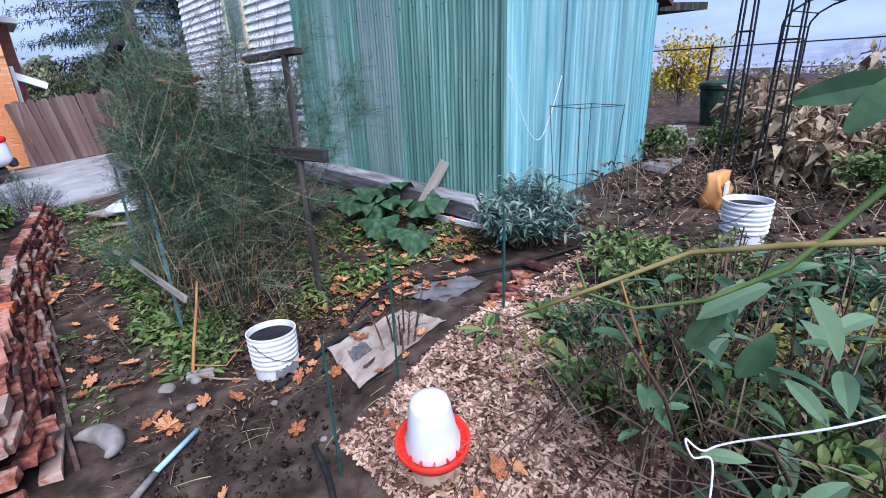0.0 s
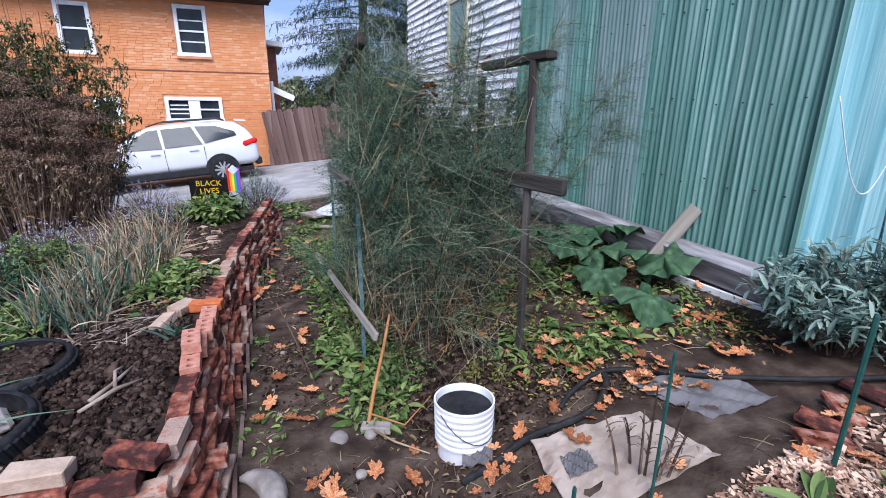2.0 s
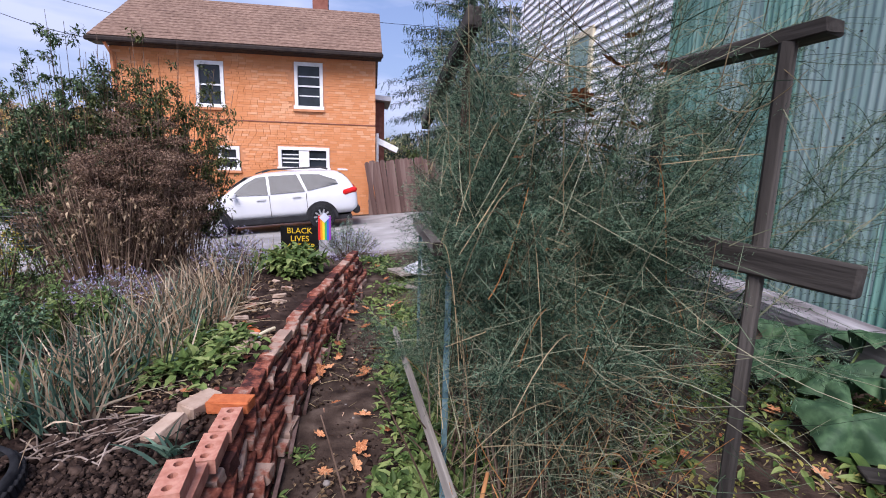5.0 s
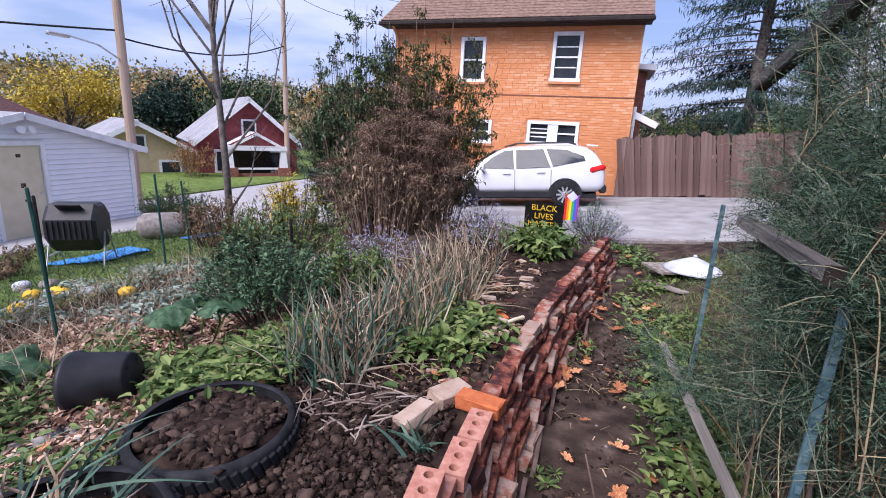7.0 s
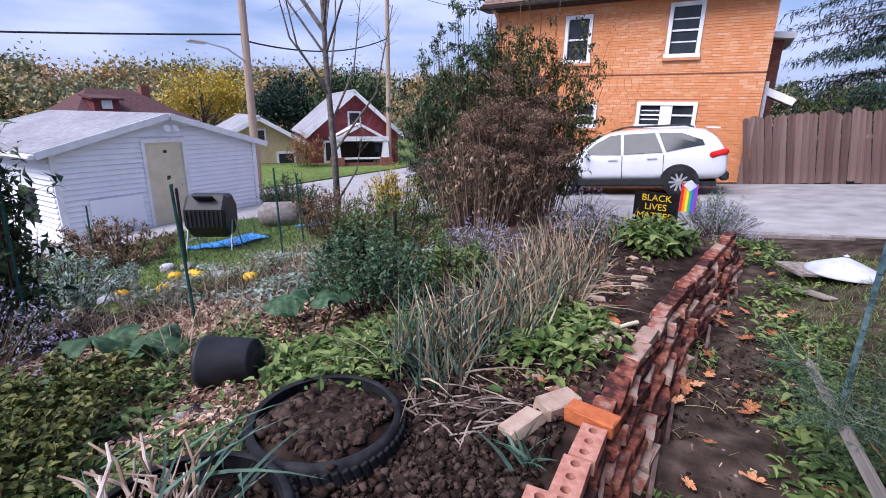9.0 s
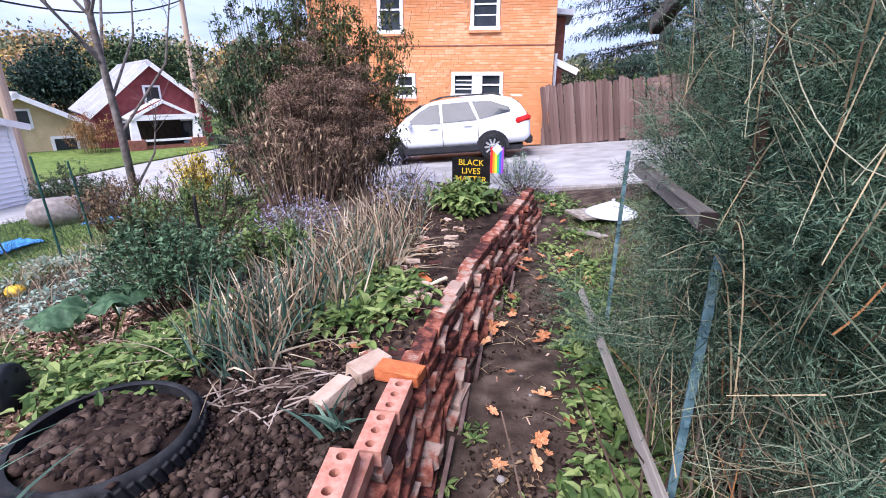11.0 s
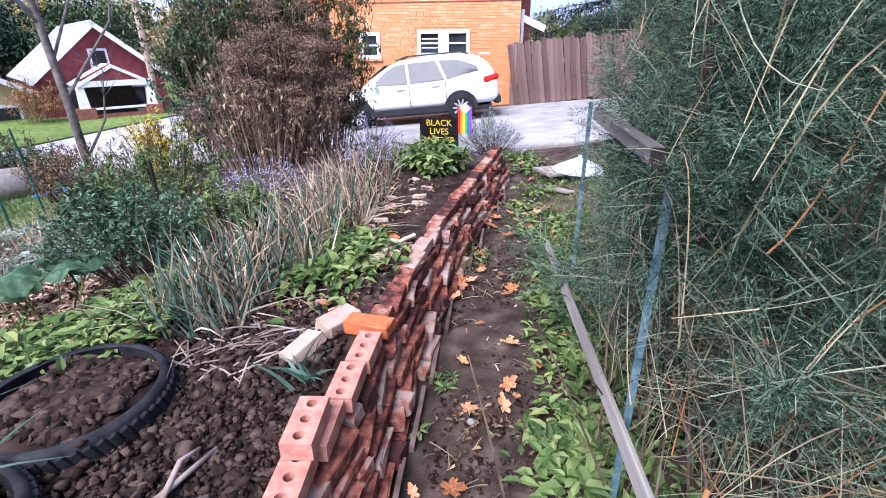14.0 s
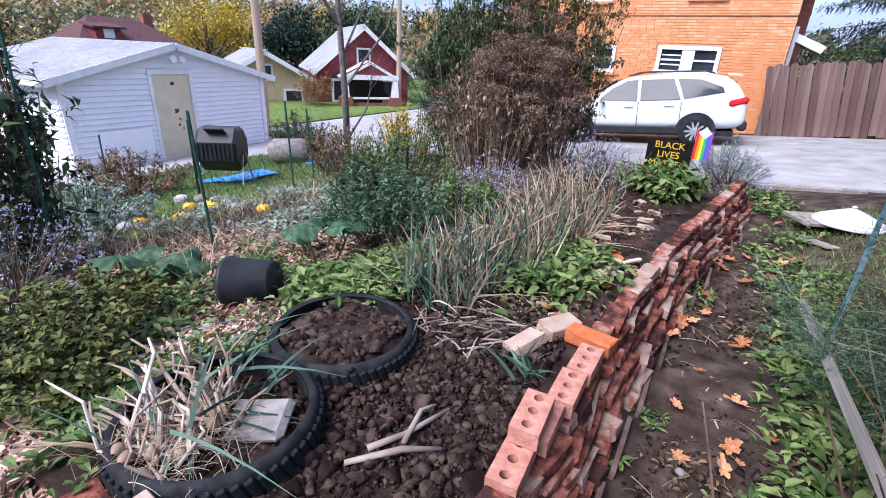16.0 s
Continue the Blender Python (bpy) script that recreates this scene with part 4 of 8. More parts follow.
def far_house(x, y, yaw, w, d, hgt, rise, wall_m, roof_m, label, z, porch=False):
    h = root("house", pose(x, y, z, 0, 0, yaw), label, "house")
    part("wall", boxes(((0, 0, hgt / 2), (w, d, hgt))), wall_m, h)
    bm = bmesh.new()
    a = [bm.verts.new(p) for p in ((-w / 2, -d / 2, hgt), (w / 2, -d / 2, hgt), (0, -d / 2, hgt + rise), (-w / 2, d / 2, hgt), (w / 2, d / 2, hgt), (0, d / 2, hgt + rise))]
    for q in ((0, 1, 2), (5, 4, 3), (0, 2, 5, 3), (1, 4, 5, 2), (0, 3, 4, 1)):
        bm.faces.new([a[k] for k in q])
    part("gable", bm, wall_m, h)
    for sg in (-1, 1):
        an = math.degrees(math.atan2(rise, w / 2))
        Lr = math.hypot(w / 2, rise) + 0.5
        part("roof", boxes(((sg * (w / 4 + 0.12), 0, hgt + rise / 2 - 0.02), (Lr, d + 0.9, 0.14), (0, sg * an, 0))), roof_m, h)
        part("barge_board", boxes(((sg * (w / 4 + 0.12), -d / 2 - 0.47, hgt + rise / 2 - 0.08), (Lr, 0.05, 0.22), (0, sg * an, 0))), M_white, h)
    for xx in (-w * 0.25, w * 0.25):
        wd = part("window", boxes(((xx, -d / 2 - 0.03, hgt * 0.5), (1.1, 0.08, 1.3))), M_white, h)
        part("pane", boxes(((xx, -d / 2 - 0.075, hgt * 0.5), (0.85, 0.03, 1.05))), M_glass, wd)
    wd = part("window", boxes(((0, -d / 2 - 0.03, hgt + rise * 0.35), (0.8, 0.08, 0.9))), M_white, h)
    part("pane", boxes(((0, -d / 2 - 0.075, hgt + rise * 0.35), (0.6, 0.03, 0.7))), M_glass, wd)
    if porch:
        pr = part("porch_roof", boxes(((-w * 0.14, -d / 2 - 1.0, hgt + 0.1), (w * 0.34, 2.0, 0.14), (0, -28, 0)), ((w * 0.14, -d / 2 - 1.0, hgt + 0.1), (w * 0.34, 2.0, 0.14), (0, 28, 0))), M_white, h, "white gabled porch roof")
        for xx in (-w * 0.26, w * 0.26):
            part("porch_column", lathe(bmesh.new(), [(0.28, 0.9), (0.18, hgt - 0.3), (0.24, hgt - 0.25)], 4, pose(xx, -d / 2 - 1.8, 0, 0, 0, 45)), M_white, h)
            part("porch_pier", boxes(((xx, -d / 2 - 1.8, 0.35), (0.7, 0.7, 1.1))), M_redbrickfar, h)
        bm = bmesh.new()
        tri = [(-w * 0.28, hgt - 0.12), (w * 0.28, hgt - 0.12), (0, hgt + 0.62)]
        fa, fb = [bm.verts.new((q[0], -d / 2 - 1.95, q[1])) for q in tri], [bm.verts.new((q[0], -d / 2 - 1.85, q[1])) for q in tri]
        bm.faces.new(fa), bm.faces.new(fb[::-1])
        for k in range(3):
            bm.faces.new((fa[k], fb[k], fb[(k + 1) % 3], fa[(k + 1) % 3]))
        bmesh.ops.recalc_face_normals(bm, faces=bm.faces)
        part("porch_gable", bm, M_redwall, h, "red porch gable")
        part("porch_beam", boxes(((0, -d / 2 - 1.9, hgt - 0.25), (w * 0.58, 0.14, 0.26))), M_white, h, "white porch beam")
        part("porch_rail", boxes(((0, -d / 2 - 1.9, 0.85), (w * 0.5, 0.1, 0.1))), M_white, h)
        part("porch_wall", boxes(((0, -d / 2 - 1.85, 0.25), (w * 0.46, 0.2, 0.7))), M_redbrickfar, h)
        # a dark board before the wall stands in for the porch's shade
        part("porch_shade", boxes(((0, -d / 2 - 0.1, hgt * 0.45), (w * 0.4, 0.12, hgt * 0.8))), M_dark_trim_shade, h, "dark panel standing in for the shade inside the porch")
    return h


far_house(-22.5, 27.5, 52, 5.4, 8.0, 2.2, 2.3, M_redwall, M_shingle_grey, "dark red gabled house with a white porch", -1.9, True)
far_house(-26.5, 23.0, 60, 5.8, 8.0, 1.9, 1.6, M_cream, M_shingle_grey, "cream house with a low grey roof", -2.4)


def hip_house():
    """A low brick house under a wide hip roof with one dormer."""
    h = root("house", pose(-42, 23, -3.0), "brick house under a brown hip roof with a dormer", "house")
    part("wall", boxes(((0, 0, 1.8), (5.6, 7.8, 3.6))), M_redbrickfar, h)
    bm = bmesh.new()
    e = [bm.verts.new(p) for p in ((3.4, -4.6, 3.6), (3.4, 4.6, 3.6), (-3.4, 4.6, 3.6), (-3.4, -4.6, 3.6))]
    lo = [bm.verts.new((v.co.x, v.co.y, 3.4)) for v in e]
    r0, r1 = bm.verts.new((0, -1.9, 5.9)), bm.verts.new((0, 1.4, 5.9))
    for q in ((e[0], e[1], r1, r0), (e[1], e[2], r1), (e[2], e[3], r0, r1), (e[3], e[0], r0), lo):
        bm.faces.new(q)
    for k in range(4):
        bm.faces.new((lo[k], lo[(k + 1) % 4], e[(k + 1) % 4], e[k]))
    bmesh.ops.recalc_face_normals(bm, faces=bm.faces)
    part("roof", bm, M_shingle_red, h, "brown shingles")
    part("fascia", boxes(((3.44, 0, 3.5), (0.06, 9.3, 0.2))), M_white, h)
    dm = part("dormer", boxes(((1.9, -1.9, 4.7), (1.4, 1.7, 0.95))), M_redwall, h, "dormer in the roof slope")
    part("dormer_roof", boxes(((1.95, -1.9, 5.24), (1.9, 2.2, 0.14), (0, 8, 0))), M_shingle_red, dm)
    part("dormer_window", boxes(((2.62, -1.9, 4.72), (0.06, 0.7, 0.6))), M_white, dm)
    part("chimney", boxes(((-0.6, 2.6, 5.6), (0.6, 0.7, 1.4))), M_redbrickfar, h)
    for yy in (-2.2, 0.6, 2.6):
        wd = part("window", boxes(((2.83, yy, 2.2), (0.08, 1.1, 1.2))), M_white, h)
        part("pane", boxes(((2.88, yy, 2.2), (0.03, 0.85, 0.95))), M_glass, wd)
    return h


hip_house()


# ---- the brick wall ----
WALL_Y = [2.5, 2.8, 3.4, 4.1, 4.7, 5.6, 6.5, 7.3, 8.1]
WALL_X = [-0.26, -0.22, -0.21, -0.19, -0.16, -0.08, 0.05, 0.17, 0.28]


def wall_x(y):
    return float(np.interp(y, WALL_Y, WALL_X))


def brick_mesh(name, size, mat, seed, chip=0.006):
    r = np.random.default_rng(seed)
    bm = bmesh.new()
    box(bm, (0, 0, 0), size)
    bmesh.ops.bevel(bm, geom=bm.edges[:], offset=0.006, segments=1, affect="EDGES")
    for v in bm.verts:
        v.co += Vector(r.normal(0, chip * 0.45, 3))
    me = bpy.data.meshes.new(name)
    bm.to_mesh(me)
    bm.free()
    me.materials.append(mat)
    return me


def holed_brick_mesh():
    """A new brick with three round holes in its top."""
    bm = bmesh.new()
    L, W, Hh, r, seg = 0.195, 0.092, 0.06, 0.0165, 12
    for zz, flip in ((Hh / 2, False), (-Hh / 2, True)):
        for k in range(3):
            y0, y1 = -L / 2 + k * L / 3, -L / 2 + (k + 1) * L / 3
            yc = (y0 + y1) / 2
            outer, inner = [], []
            for q in range(seg):
                an = 2 * math.pi * (q + 0.5) / seg
                cx, cy = math.cos(an), math.sin(an)
                sc = min(W / 2 / max(abs(cx), 1e-6), (y1 - y0) / 2 / max(abs(cy), 1e-6))
                ox, oy = (math.copysign(W / 2, cx), math.copysign((y1 - y0) / 2, cy)) if q % 3 == 1 else (cx * sc, cy * sc)
                outer.append(bm.verts.new((ox, yc + oy, zz)))
                inner.append(bm.verts.new((cx * r, yc + cy * r, zz)))
            for q in range(seg):
                j = (q + 1) % seg
                f4 = (outer[q], outer[j], inner[j], inner[q])
                bm.faces.new(f4[::-1] if flip else f4)
            if not flip:
                low = [bm.verts.new((v.co.x, v.co.y, zz - 0.045)) for v in inner]
                for q in range(seg):
                    j = (q + 1) % seg
                    bm.faces.new((inner[q], inner[j], low[j], low[q]))
                bm.faces.new(low)
    c8 = [bm.verts.new((sx * W / 2, sy * L / 2, sz * Hh / 2)) for sz in (-1, 1) for sx, sy in ((-1, -1), (1, -1), (1, 1), (-1, 1))]
    for q in range(4):
        bm.faces.new((c8[q], c8[(q + 1) % 4], c8[4 + (q + 1) % 4], c8[4 + q]))
    me = bpy.data.meshes.new("holed_brick")
    bm.to_mesh(me)
    bm.free()
    me.materials.append(M_brick_new)
    return me


def brick_wall():
    w = root("garden_wall", pose(0, 0, 0), "low dry stacked wall of old red bricks along the path", "wall")
    kinds = [brick_mesh("brick", (0.092, 0.195 + 0.006 * k, 0.058), M_brick, k, 0.009) for k in range(6)]

    def lay(me, x, y, z, yaw, tilt=(0, 0)):
        o = new("brick", me)
        o.parent = w
        o.matrix_local = pose(x, y, z, tilt[0], tilt[1], yaw)
        return o

    for course in range(6):
        y = 2.6 + (course % 2) * 0.1
        z = 0.03 + course * 0.0655
        while y < 8.1:
            slope = math.degrees(math.atan2(wall_x(y + 0.1) - wall_x(y - 0.1), 0.2))
            off = (5 - course) * 0.026
            top = course == 5
            if top and 3.2 < y < 3.95:
                y += 0.205
                continue
            header = not top and rng.random() < 0.22
            if header:
                lay(kinds[rng.integers(6)], wall_x(y) + off - 0.05 + rng.normal() * 0.013, y - 0.045, z + rng.normal() * 0.004, 90 - slope + rng.normal() * 9, (rng.normal() * 5, rng.normal() * 5))
                y += 0.104 + rng.uniform(0, 0.014)
            else:
                lay(kinds[rng.integers(6)], wall_x(y) + off + rng.normal() * (0.005 if top else 0.009), y, z + rng.normal() * 0.003, -slope + rng.normal() * (2.5 if top else 6), (rng.normal() * (1 if top else 2.5), rng.normal() * (1.5 if top else 3) + 1.5))
                y += 0.207 + rng.uniform(0, 0.014)
    # the end of the wall, turned across the bed
    for course in range(6):
        x = -0.31 - (course % 2) * 0.1
        while x > -1.15:
            lay(kinds[rng.integers(6)], x, 2.5 - (5 - course) * 0.014 + rng.normal() * 0.009 - 0.06 * (x + 0.3), 0.03 + course * 0.0655, 86 + rng.normal() * 5, (rng.normal() * 3, rng.normal() * 3))
            x -= 0.207 + rng.uniform(0, 0.014)
    for x, y, yaw in ((-0.62, 2.56, 84), (-0.84, 2.58, 88)):
        o = lay(brick_mesh("brick", (0.095, 0.2, 0.062), M_tan, 81), x, y, 0.42, yaw, (2, 1))
        o["label"] = "weathered pale grey brick"
    lay(kinds[1], -0.32, 2.56, 0.42, 64, (3, -2))
    hb = holed_brick_mesh()
    for x, y, z, yaw in ((-0.225, 3.42, 0.45, 5), (-0.22, 3.27, 0.387, 4), (-0.205, 3.475, 0.389, 3), (-0.19, 3.68, 0.391, 2), (-0.182, 3.885, 0.391, 0)):
        o = lay(hb, x, y, z, yaw)
    o = lay(brick_mesh("brick", (0.092, 0.2, 0.06), M_brick_orange, 71), -0.21, 4.06, 0.398, 82)
    o["label"] = "bright orange brick laid crosswise"
    # edging laid flat at the foot
    for y in np.arange(2.7, 7.4, 0.42):
        part("foot_board", boxes(((wall_x(y) + 0.2, y, 0.015), (0.02, 0.36, 0.04), (0, 8, rng.normal() * 1.2))), M_fence, w)
    return w


brick_wall()


# ---- raised bed behind the wall ----
def bed_soil():
    xs, ys = np.arange(-1.42, 0.2, 0.03), np.arange(2.52, 8.6, 0.04)
    X, Y = np.meshgrid(xs, ys, indexing="ij")
    wx = np.interp(Y, WALL_Y, WALL_X) - 0.02
    X = np.minimum(X + 0.0, wx)
    Z = 0.345 - 0.06 * ease(-1.2, -1.75, X) + rng.normal(size=X.shape) * 0.008
    Z = Z + 0.012 * np.sin(X * 23 + np.sin(Y * 17) * 2) * np.cos(Y * 19)
    Z = Z * (1 - ease(7.2, 8.5, Y)) + land(X, Y) * ease(7.2, 8.5, Y) + 0.005
    nx, ny = X.shape
    i = np.arange(nx * ny).reshape(nx, ny)
    f = np.stack([i[:-1, :-1], i[1:, :-1], i[1:, 1:], i[:-1, 1:]], -1).reshape(-1, 4)
    ob = raw("bed_soil", np.stack([X, Y, Z], -1).reshape(-1, 3), f, M_soil, smooth=True)
    return tagged(ob, "dark turned soil filling the raised bed", "soil", kind="structure")


bed_soil()


def lumps(n, centre, spread, size, mat, name, label, category, zfun, squash=0.7):
    """Many small clods or chips, joined into one mesh."""
    g_ = (1 + 5 ** 0.5) / 2
    k = np.array([[-1, g_, 0], [1, g_, 0], [-1, -g_, 0], [1, -g_, 0], [0, -1, g_], [0, 1, g_], [0, -1, -g_], [0, 1, -g_], [g_, 0, -1], [g_, 0, 1], [-g_, 0, -1], [-g_, 0, 1]]) / 1.9
    q = np.array([[0, 11, 5], [0, 5, 1], [0, 1, 7], [0, 7, 10], [0, 10, 11], [1, 5, 9], [5, 11, 4], [11, 10, 2], [10, 7, 6], [7, 1, 8], [3, 9, 4], [3, 4, 2], [3, 2, 6], [3, 6, 8], [3, 8, 9], [4, 9, 5], [2, 4, 11], [6, 2, 10], [8, 6, 7], [9, 8, 1]])
    xy = centre + (rng.random((n, 2)) - 0.5) * 2 * spread
    s = rng.gamma(3, size / 3, n)[:, None, None]
    p = (k[None] * rng.uniform(0.6, 1.3, (n, 1, 3)) + rng.normal(0, 0.3, (n, 12, 3))) * s * [1, 1, squash]
    an = rng.uniform(0, 6.28, n)
    co, si = np.cos(an)[:, None], np.sin(an)[:, None]
    p = np.stack([p[..., 0] * co - p[..., 1] * si, p[..., 0] * si + p[..., 1] * co, p[..., 2]], -1)
    z = zfun(xy[:, 0], xy[:, 1])
    v = (np.concatenate([xy, z[:, None]], 1)[:, None] + p).reshape(-1, 3)
    f = (np.arange(n)[:, None, None] * 12 + q).reshape(-1, 3)
    return tagged(raw(name, v, f, mat, smooth=True), label, category, kind="stuff")


lumps(9000, np.array([-0.72, 3.38]), np.array([0.42, 0.82]), 0.0105, M_clod, "soil_clods", "loose dark clods of turned soil", "soil", lambda x, y: 0.35 + rng.normal(0, 0.009, x.shape), 0.85)
lumps(4000, np.array([-0.72, 3.38]), np.array([0.42, 0.82]), 0.007, M_clod, "soil_clods", "crumbs of dark soil between the clods", "soil", lambda x, y: 0.352 + rng.normal(0, 0.008, x.shape), 0.85)
lumps(1500, np.array([-0.45, 5.6]), np.array([0.25, 1.6]), 0.014, M_clod, "soil_clods", "loose dark clods along the bed", "soil", lambda x, y: 0.34 + 0 * x)
lumps(3600, np.array([0.95, 2.7]), np.array([0.85, 1.1]), 0.007, M_clod, "soil_clods", "crumbs of dark soil on the path", "soil", lambda x, y: land(x, y))
lumps(2600, np.array([1.3, 3.05]), np.array([0.42, 0.38]), 0.013, M_clod, "soil_clods", "dark freshly dug soil round the bucket", "soil", lambda x, y: land(x, y) + 0.01)
lumps(2400, np.array([0.45, 5.4]), np.array([0.4, 1.8]), 0.007, M_clod, "soil_clods", "crumbs of soil trodden into the path", "soil", lambda x, y: land(x, y))
lumps(1500, np.array([5.0, 1.0]), np.array([1.9, 1.3]), 0.02, M_clod, "soil_clods", "rough soil of the upper garden", "soil", lambda x, y: land(x, y))
lumps(1500, np.array([-3.2, 4.6]), np.array([1.6, 1.2]), 0.014, M_clod, "soil_clods", "rough soil of the lower beds", "soil", lambda x, y: land(x, y))


# ---- plants ----
def merge(*vf):
    """Join several (vertices, faces) of one face size."""
    vs, fs, n = [], [], 0
    for v, f in vf:
        vs.append(v)
        fs.append(f + n)
        n += len(v)
    return np.concatenate(vs), np.concatenate(fs)


M_drystem = material("dry_fern_stems", [(0.08, 0.06, 0.035), (0.2, 0.16, 0.095), (0.34, 0.27, 0.16)], 6.0, 0.85, island=0.25)


def fern():
    """A big asparagus fern: many arching stems, side twigs and clouds of fine needles."""
    bx, by = 1.24, 3.92
    f = plant("asparagus_fern", bx, by, "tall feathery grey-green asparagus fern beginning to yellow", "plant", z=0.0)
    n = 165
    an = rng.uniform(0, 2 * np.pi, n)
    rad = 0.3 * np.sqrt(rng.random(n))
    base = np.stack([rad * np.cos(an), rad * np.sin(an), np.full(n, 0.05)], 1)
    reach = rng.uniform(0.15, 0.85, n)
    top = np.stack([base[:, 0] + reach * np.cos(an + rng.normal(0, 0.5, n)) * 0.95, base[:, 1] + reach * np.sin(an + rng.normal(0, 0.5, n)) * 0.95, rng.uniform(1.0, 2.65, n) * (1 - 0.22 * reach)], 1)
    low = rng.random(n) < 0.08
    top[low, 2] = rng.uniform(0.25, 0.8, low.sum())
    # a low puff of shoots towards the path
    top[:7] = np.array([-0.55, 0.75, 0.5]) + rng.normal(0, 0.13, (7, 3))
    # shoots that lean over the beam
    top[7:19] = np.array([-0.5, 0.1, 1.28]) + rng.normal(0, 1, (12, 3)) * [0.06, 0.35, 0.13]
    keep = np.arange(n) > 18
    top[keep, 0] = np.where(top[keep, 0] < -0.36, -0.36 + (top[keep, 0] + 0.36) * 0.3, top[keep, 0])
    sag = rng.uniform(0.03, 0.16, n)
    s1 = stems(base, top, 0.0045, 0.0016, sag, 8)
    # points along the stems
    def on(i, t):
        return base[i] + (top[i] - base[i]) * t[:, None] + np.array([0, 0, 1.0]) * (sag[i] * 4 * t * (1 - t))[:, None]
    m = 9000
    i = rng.integers(0, n, m)
    t = 0.38 + 0.62 * rng.random(m) ** 0.75
    p = on(i, t)
    d = rng.normal(size=(m, 3)) * [1, 1, 0.5] + (top[i] - base[i]) * 0.25 + p * [0.35, 0.35, 0]
    d /= np.linalg.norm(d, axis=1, keepdims=True)
    L = rng.uniform(0.14, 0.42, m) * (1.25 - 0.55 * t)
    q = p + d * L[:, None]
    out = (q[:, 0] < -0.52) & (i > 18)
    q[out, 0] = -0.52 + (q[out, 0] + 0.52) * 0.3
    d = (q - p) / np.linalg.norm(q - p, axis=1, keepdims=True)
    s2 = stems(p, q, 0.0012, 0.0006, 0.02, 3)
    # needles on the side twigs
    k = 1050000
    j = rng.integers(0, m, k)
    u = rng.random(k)
    b = p[j] + (q[j] - p[j]) * u[:, None]
    tw = rng.normal(size=(k, 3))
    tw += d[j] * 0.8
    tw /= np.linalg.norm(tw, axis=1, keepdims=True)
    b = b + tw * (rng.random(k) * 0.022)[:, None] + rng.normal(0, 0.004, (k, 3))
    # the lower growth is barer, and thinned further to read as shaded; the top is sparse too
    full = (rng.random(k) < np.clip((b[:, 2] - 0.5) / 0.85, 0.05, 1.0) * np.clip(1.0 - (b[:, 2] - 1.5) / 0.8, 0.22, 1.0)) | (i[j] < 7)
    b, tw = b[full], tw[full]
    k = len(b)
    nv, nf = needles(b, tw, rng.uniform(0.011, 0.027, k), rng.uniform(0.0013, 0.0024, k))
    lab = raw("foliage", nv, nf, M_fern, f)
    lab["kind"] = "stuff"
    raw("stems", *merge(s1, s2), M_fernstem, f)["kind"] = "stuff"
    # bare yellowed stems that cross the front
    m2 = 620
    a = np.stack([rng.uniform(-0.52, 0.4, m2), rng.uniform(-0.75, 0.5, m2), rng.uniform(0.3, 1.9, m2)], 1)
    bb = a + rng.normal(size=(m2, 3)) * [0.3, 0.25, 0.25]
    bb[:, 0] = np.maximum(bb[:, 0], -0.56)
    raw("dry_stems", *stems(a, bb, 0.0021, 0.001, rng.normal(0, 0.06, m2), 6), M_drystem, f)["kind"] = "stuff"
    # long bare green stems that arch and cross
    m5 = 1300
    a = np.stack([rng.uniform(-0.5, 0.5, m5), rng.uniform(-0.8, 0.5, m5), rng.uniform(0.3, 2.0, m5)], 1)
    dd = rng.normal(size=(m5, 3)) * [1, 1, 0.7]
    dd /= np.linalg.norm(dd, axis=1, keepdims=True)
    bb = a + dd * rng.uniform(0.2, 0.75, m5)[:, None]
    bb[:, 0] = np.maximum(bb[:, 0], -0.57)
    raw("arching_stems", *stems(a, bb, rng.uniform(0.0009, 0.0021, m5), 0.0007, rng.normal(0, 0.05, m5), 7), M_fernstem, f)["kind"] = "stuff"
    m4 = 110
    a = np.stack([rng.uniform(-0.48, 0.4, m4), rng.uniform(-0.75, 0.35, m4), rng.uniform(0.0, 1.2, m4)], 1)
    bb = a + np.stack([rng.normal(0.05, 0.12, m4), rng.normal(0, 0.16, m4), rng.uniform(0.1, 0.6, m4)], 1)
    raw("orange_stems", *stems(a, bb, 0.0024, 0.0012, rng.normal(0, 0.08, m4), 7), M_orangestick, f)["kind"] = "stuff"
    m3 = 120
    a = np.stack([rng.normal(0, 0.25, m3), rng.normal(-0.1, 0.24, m3), np.zeros(m3)], 1)
    bb = a + np.stack([rng.normal(0, 0.2, m3), rng.normal(0, 0.2, m3), rng.uniform(0.3, 0.9, m3)], 1)
    raw("old_canes", *stems(a, bb, 0.006, 0.003, 0.02, 5), M_twig, f)["kind"] = "stuff"
    return f


fern()


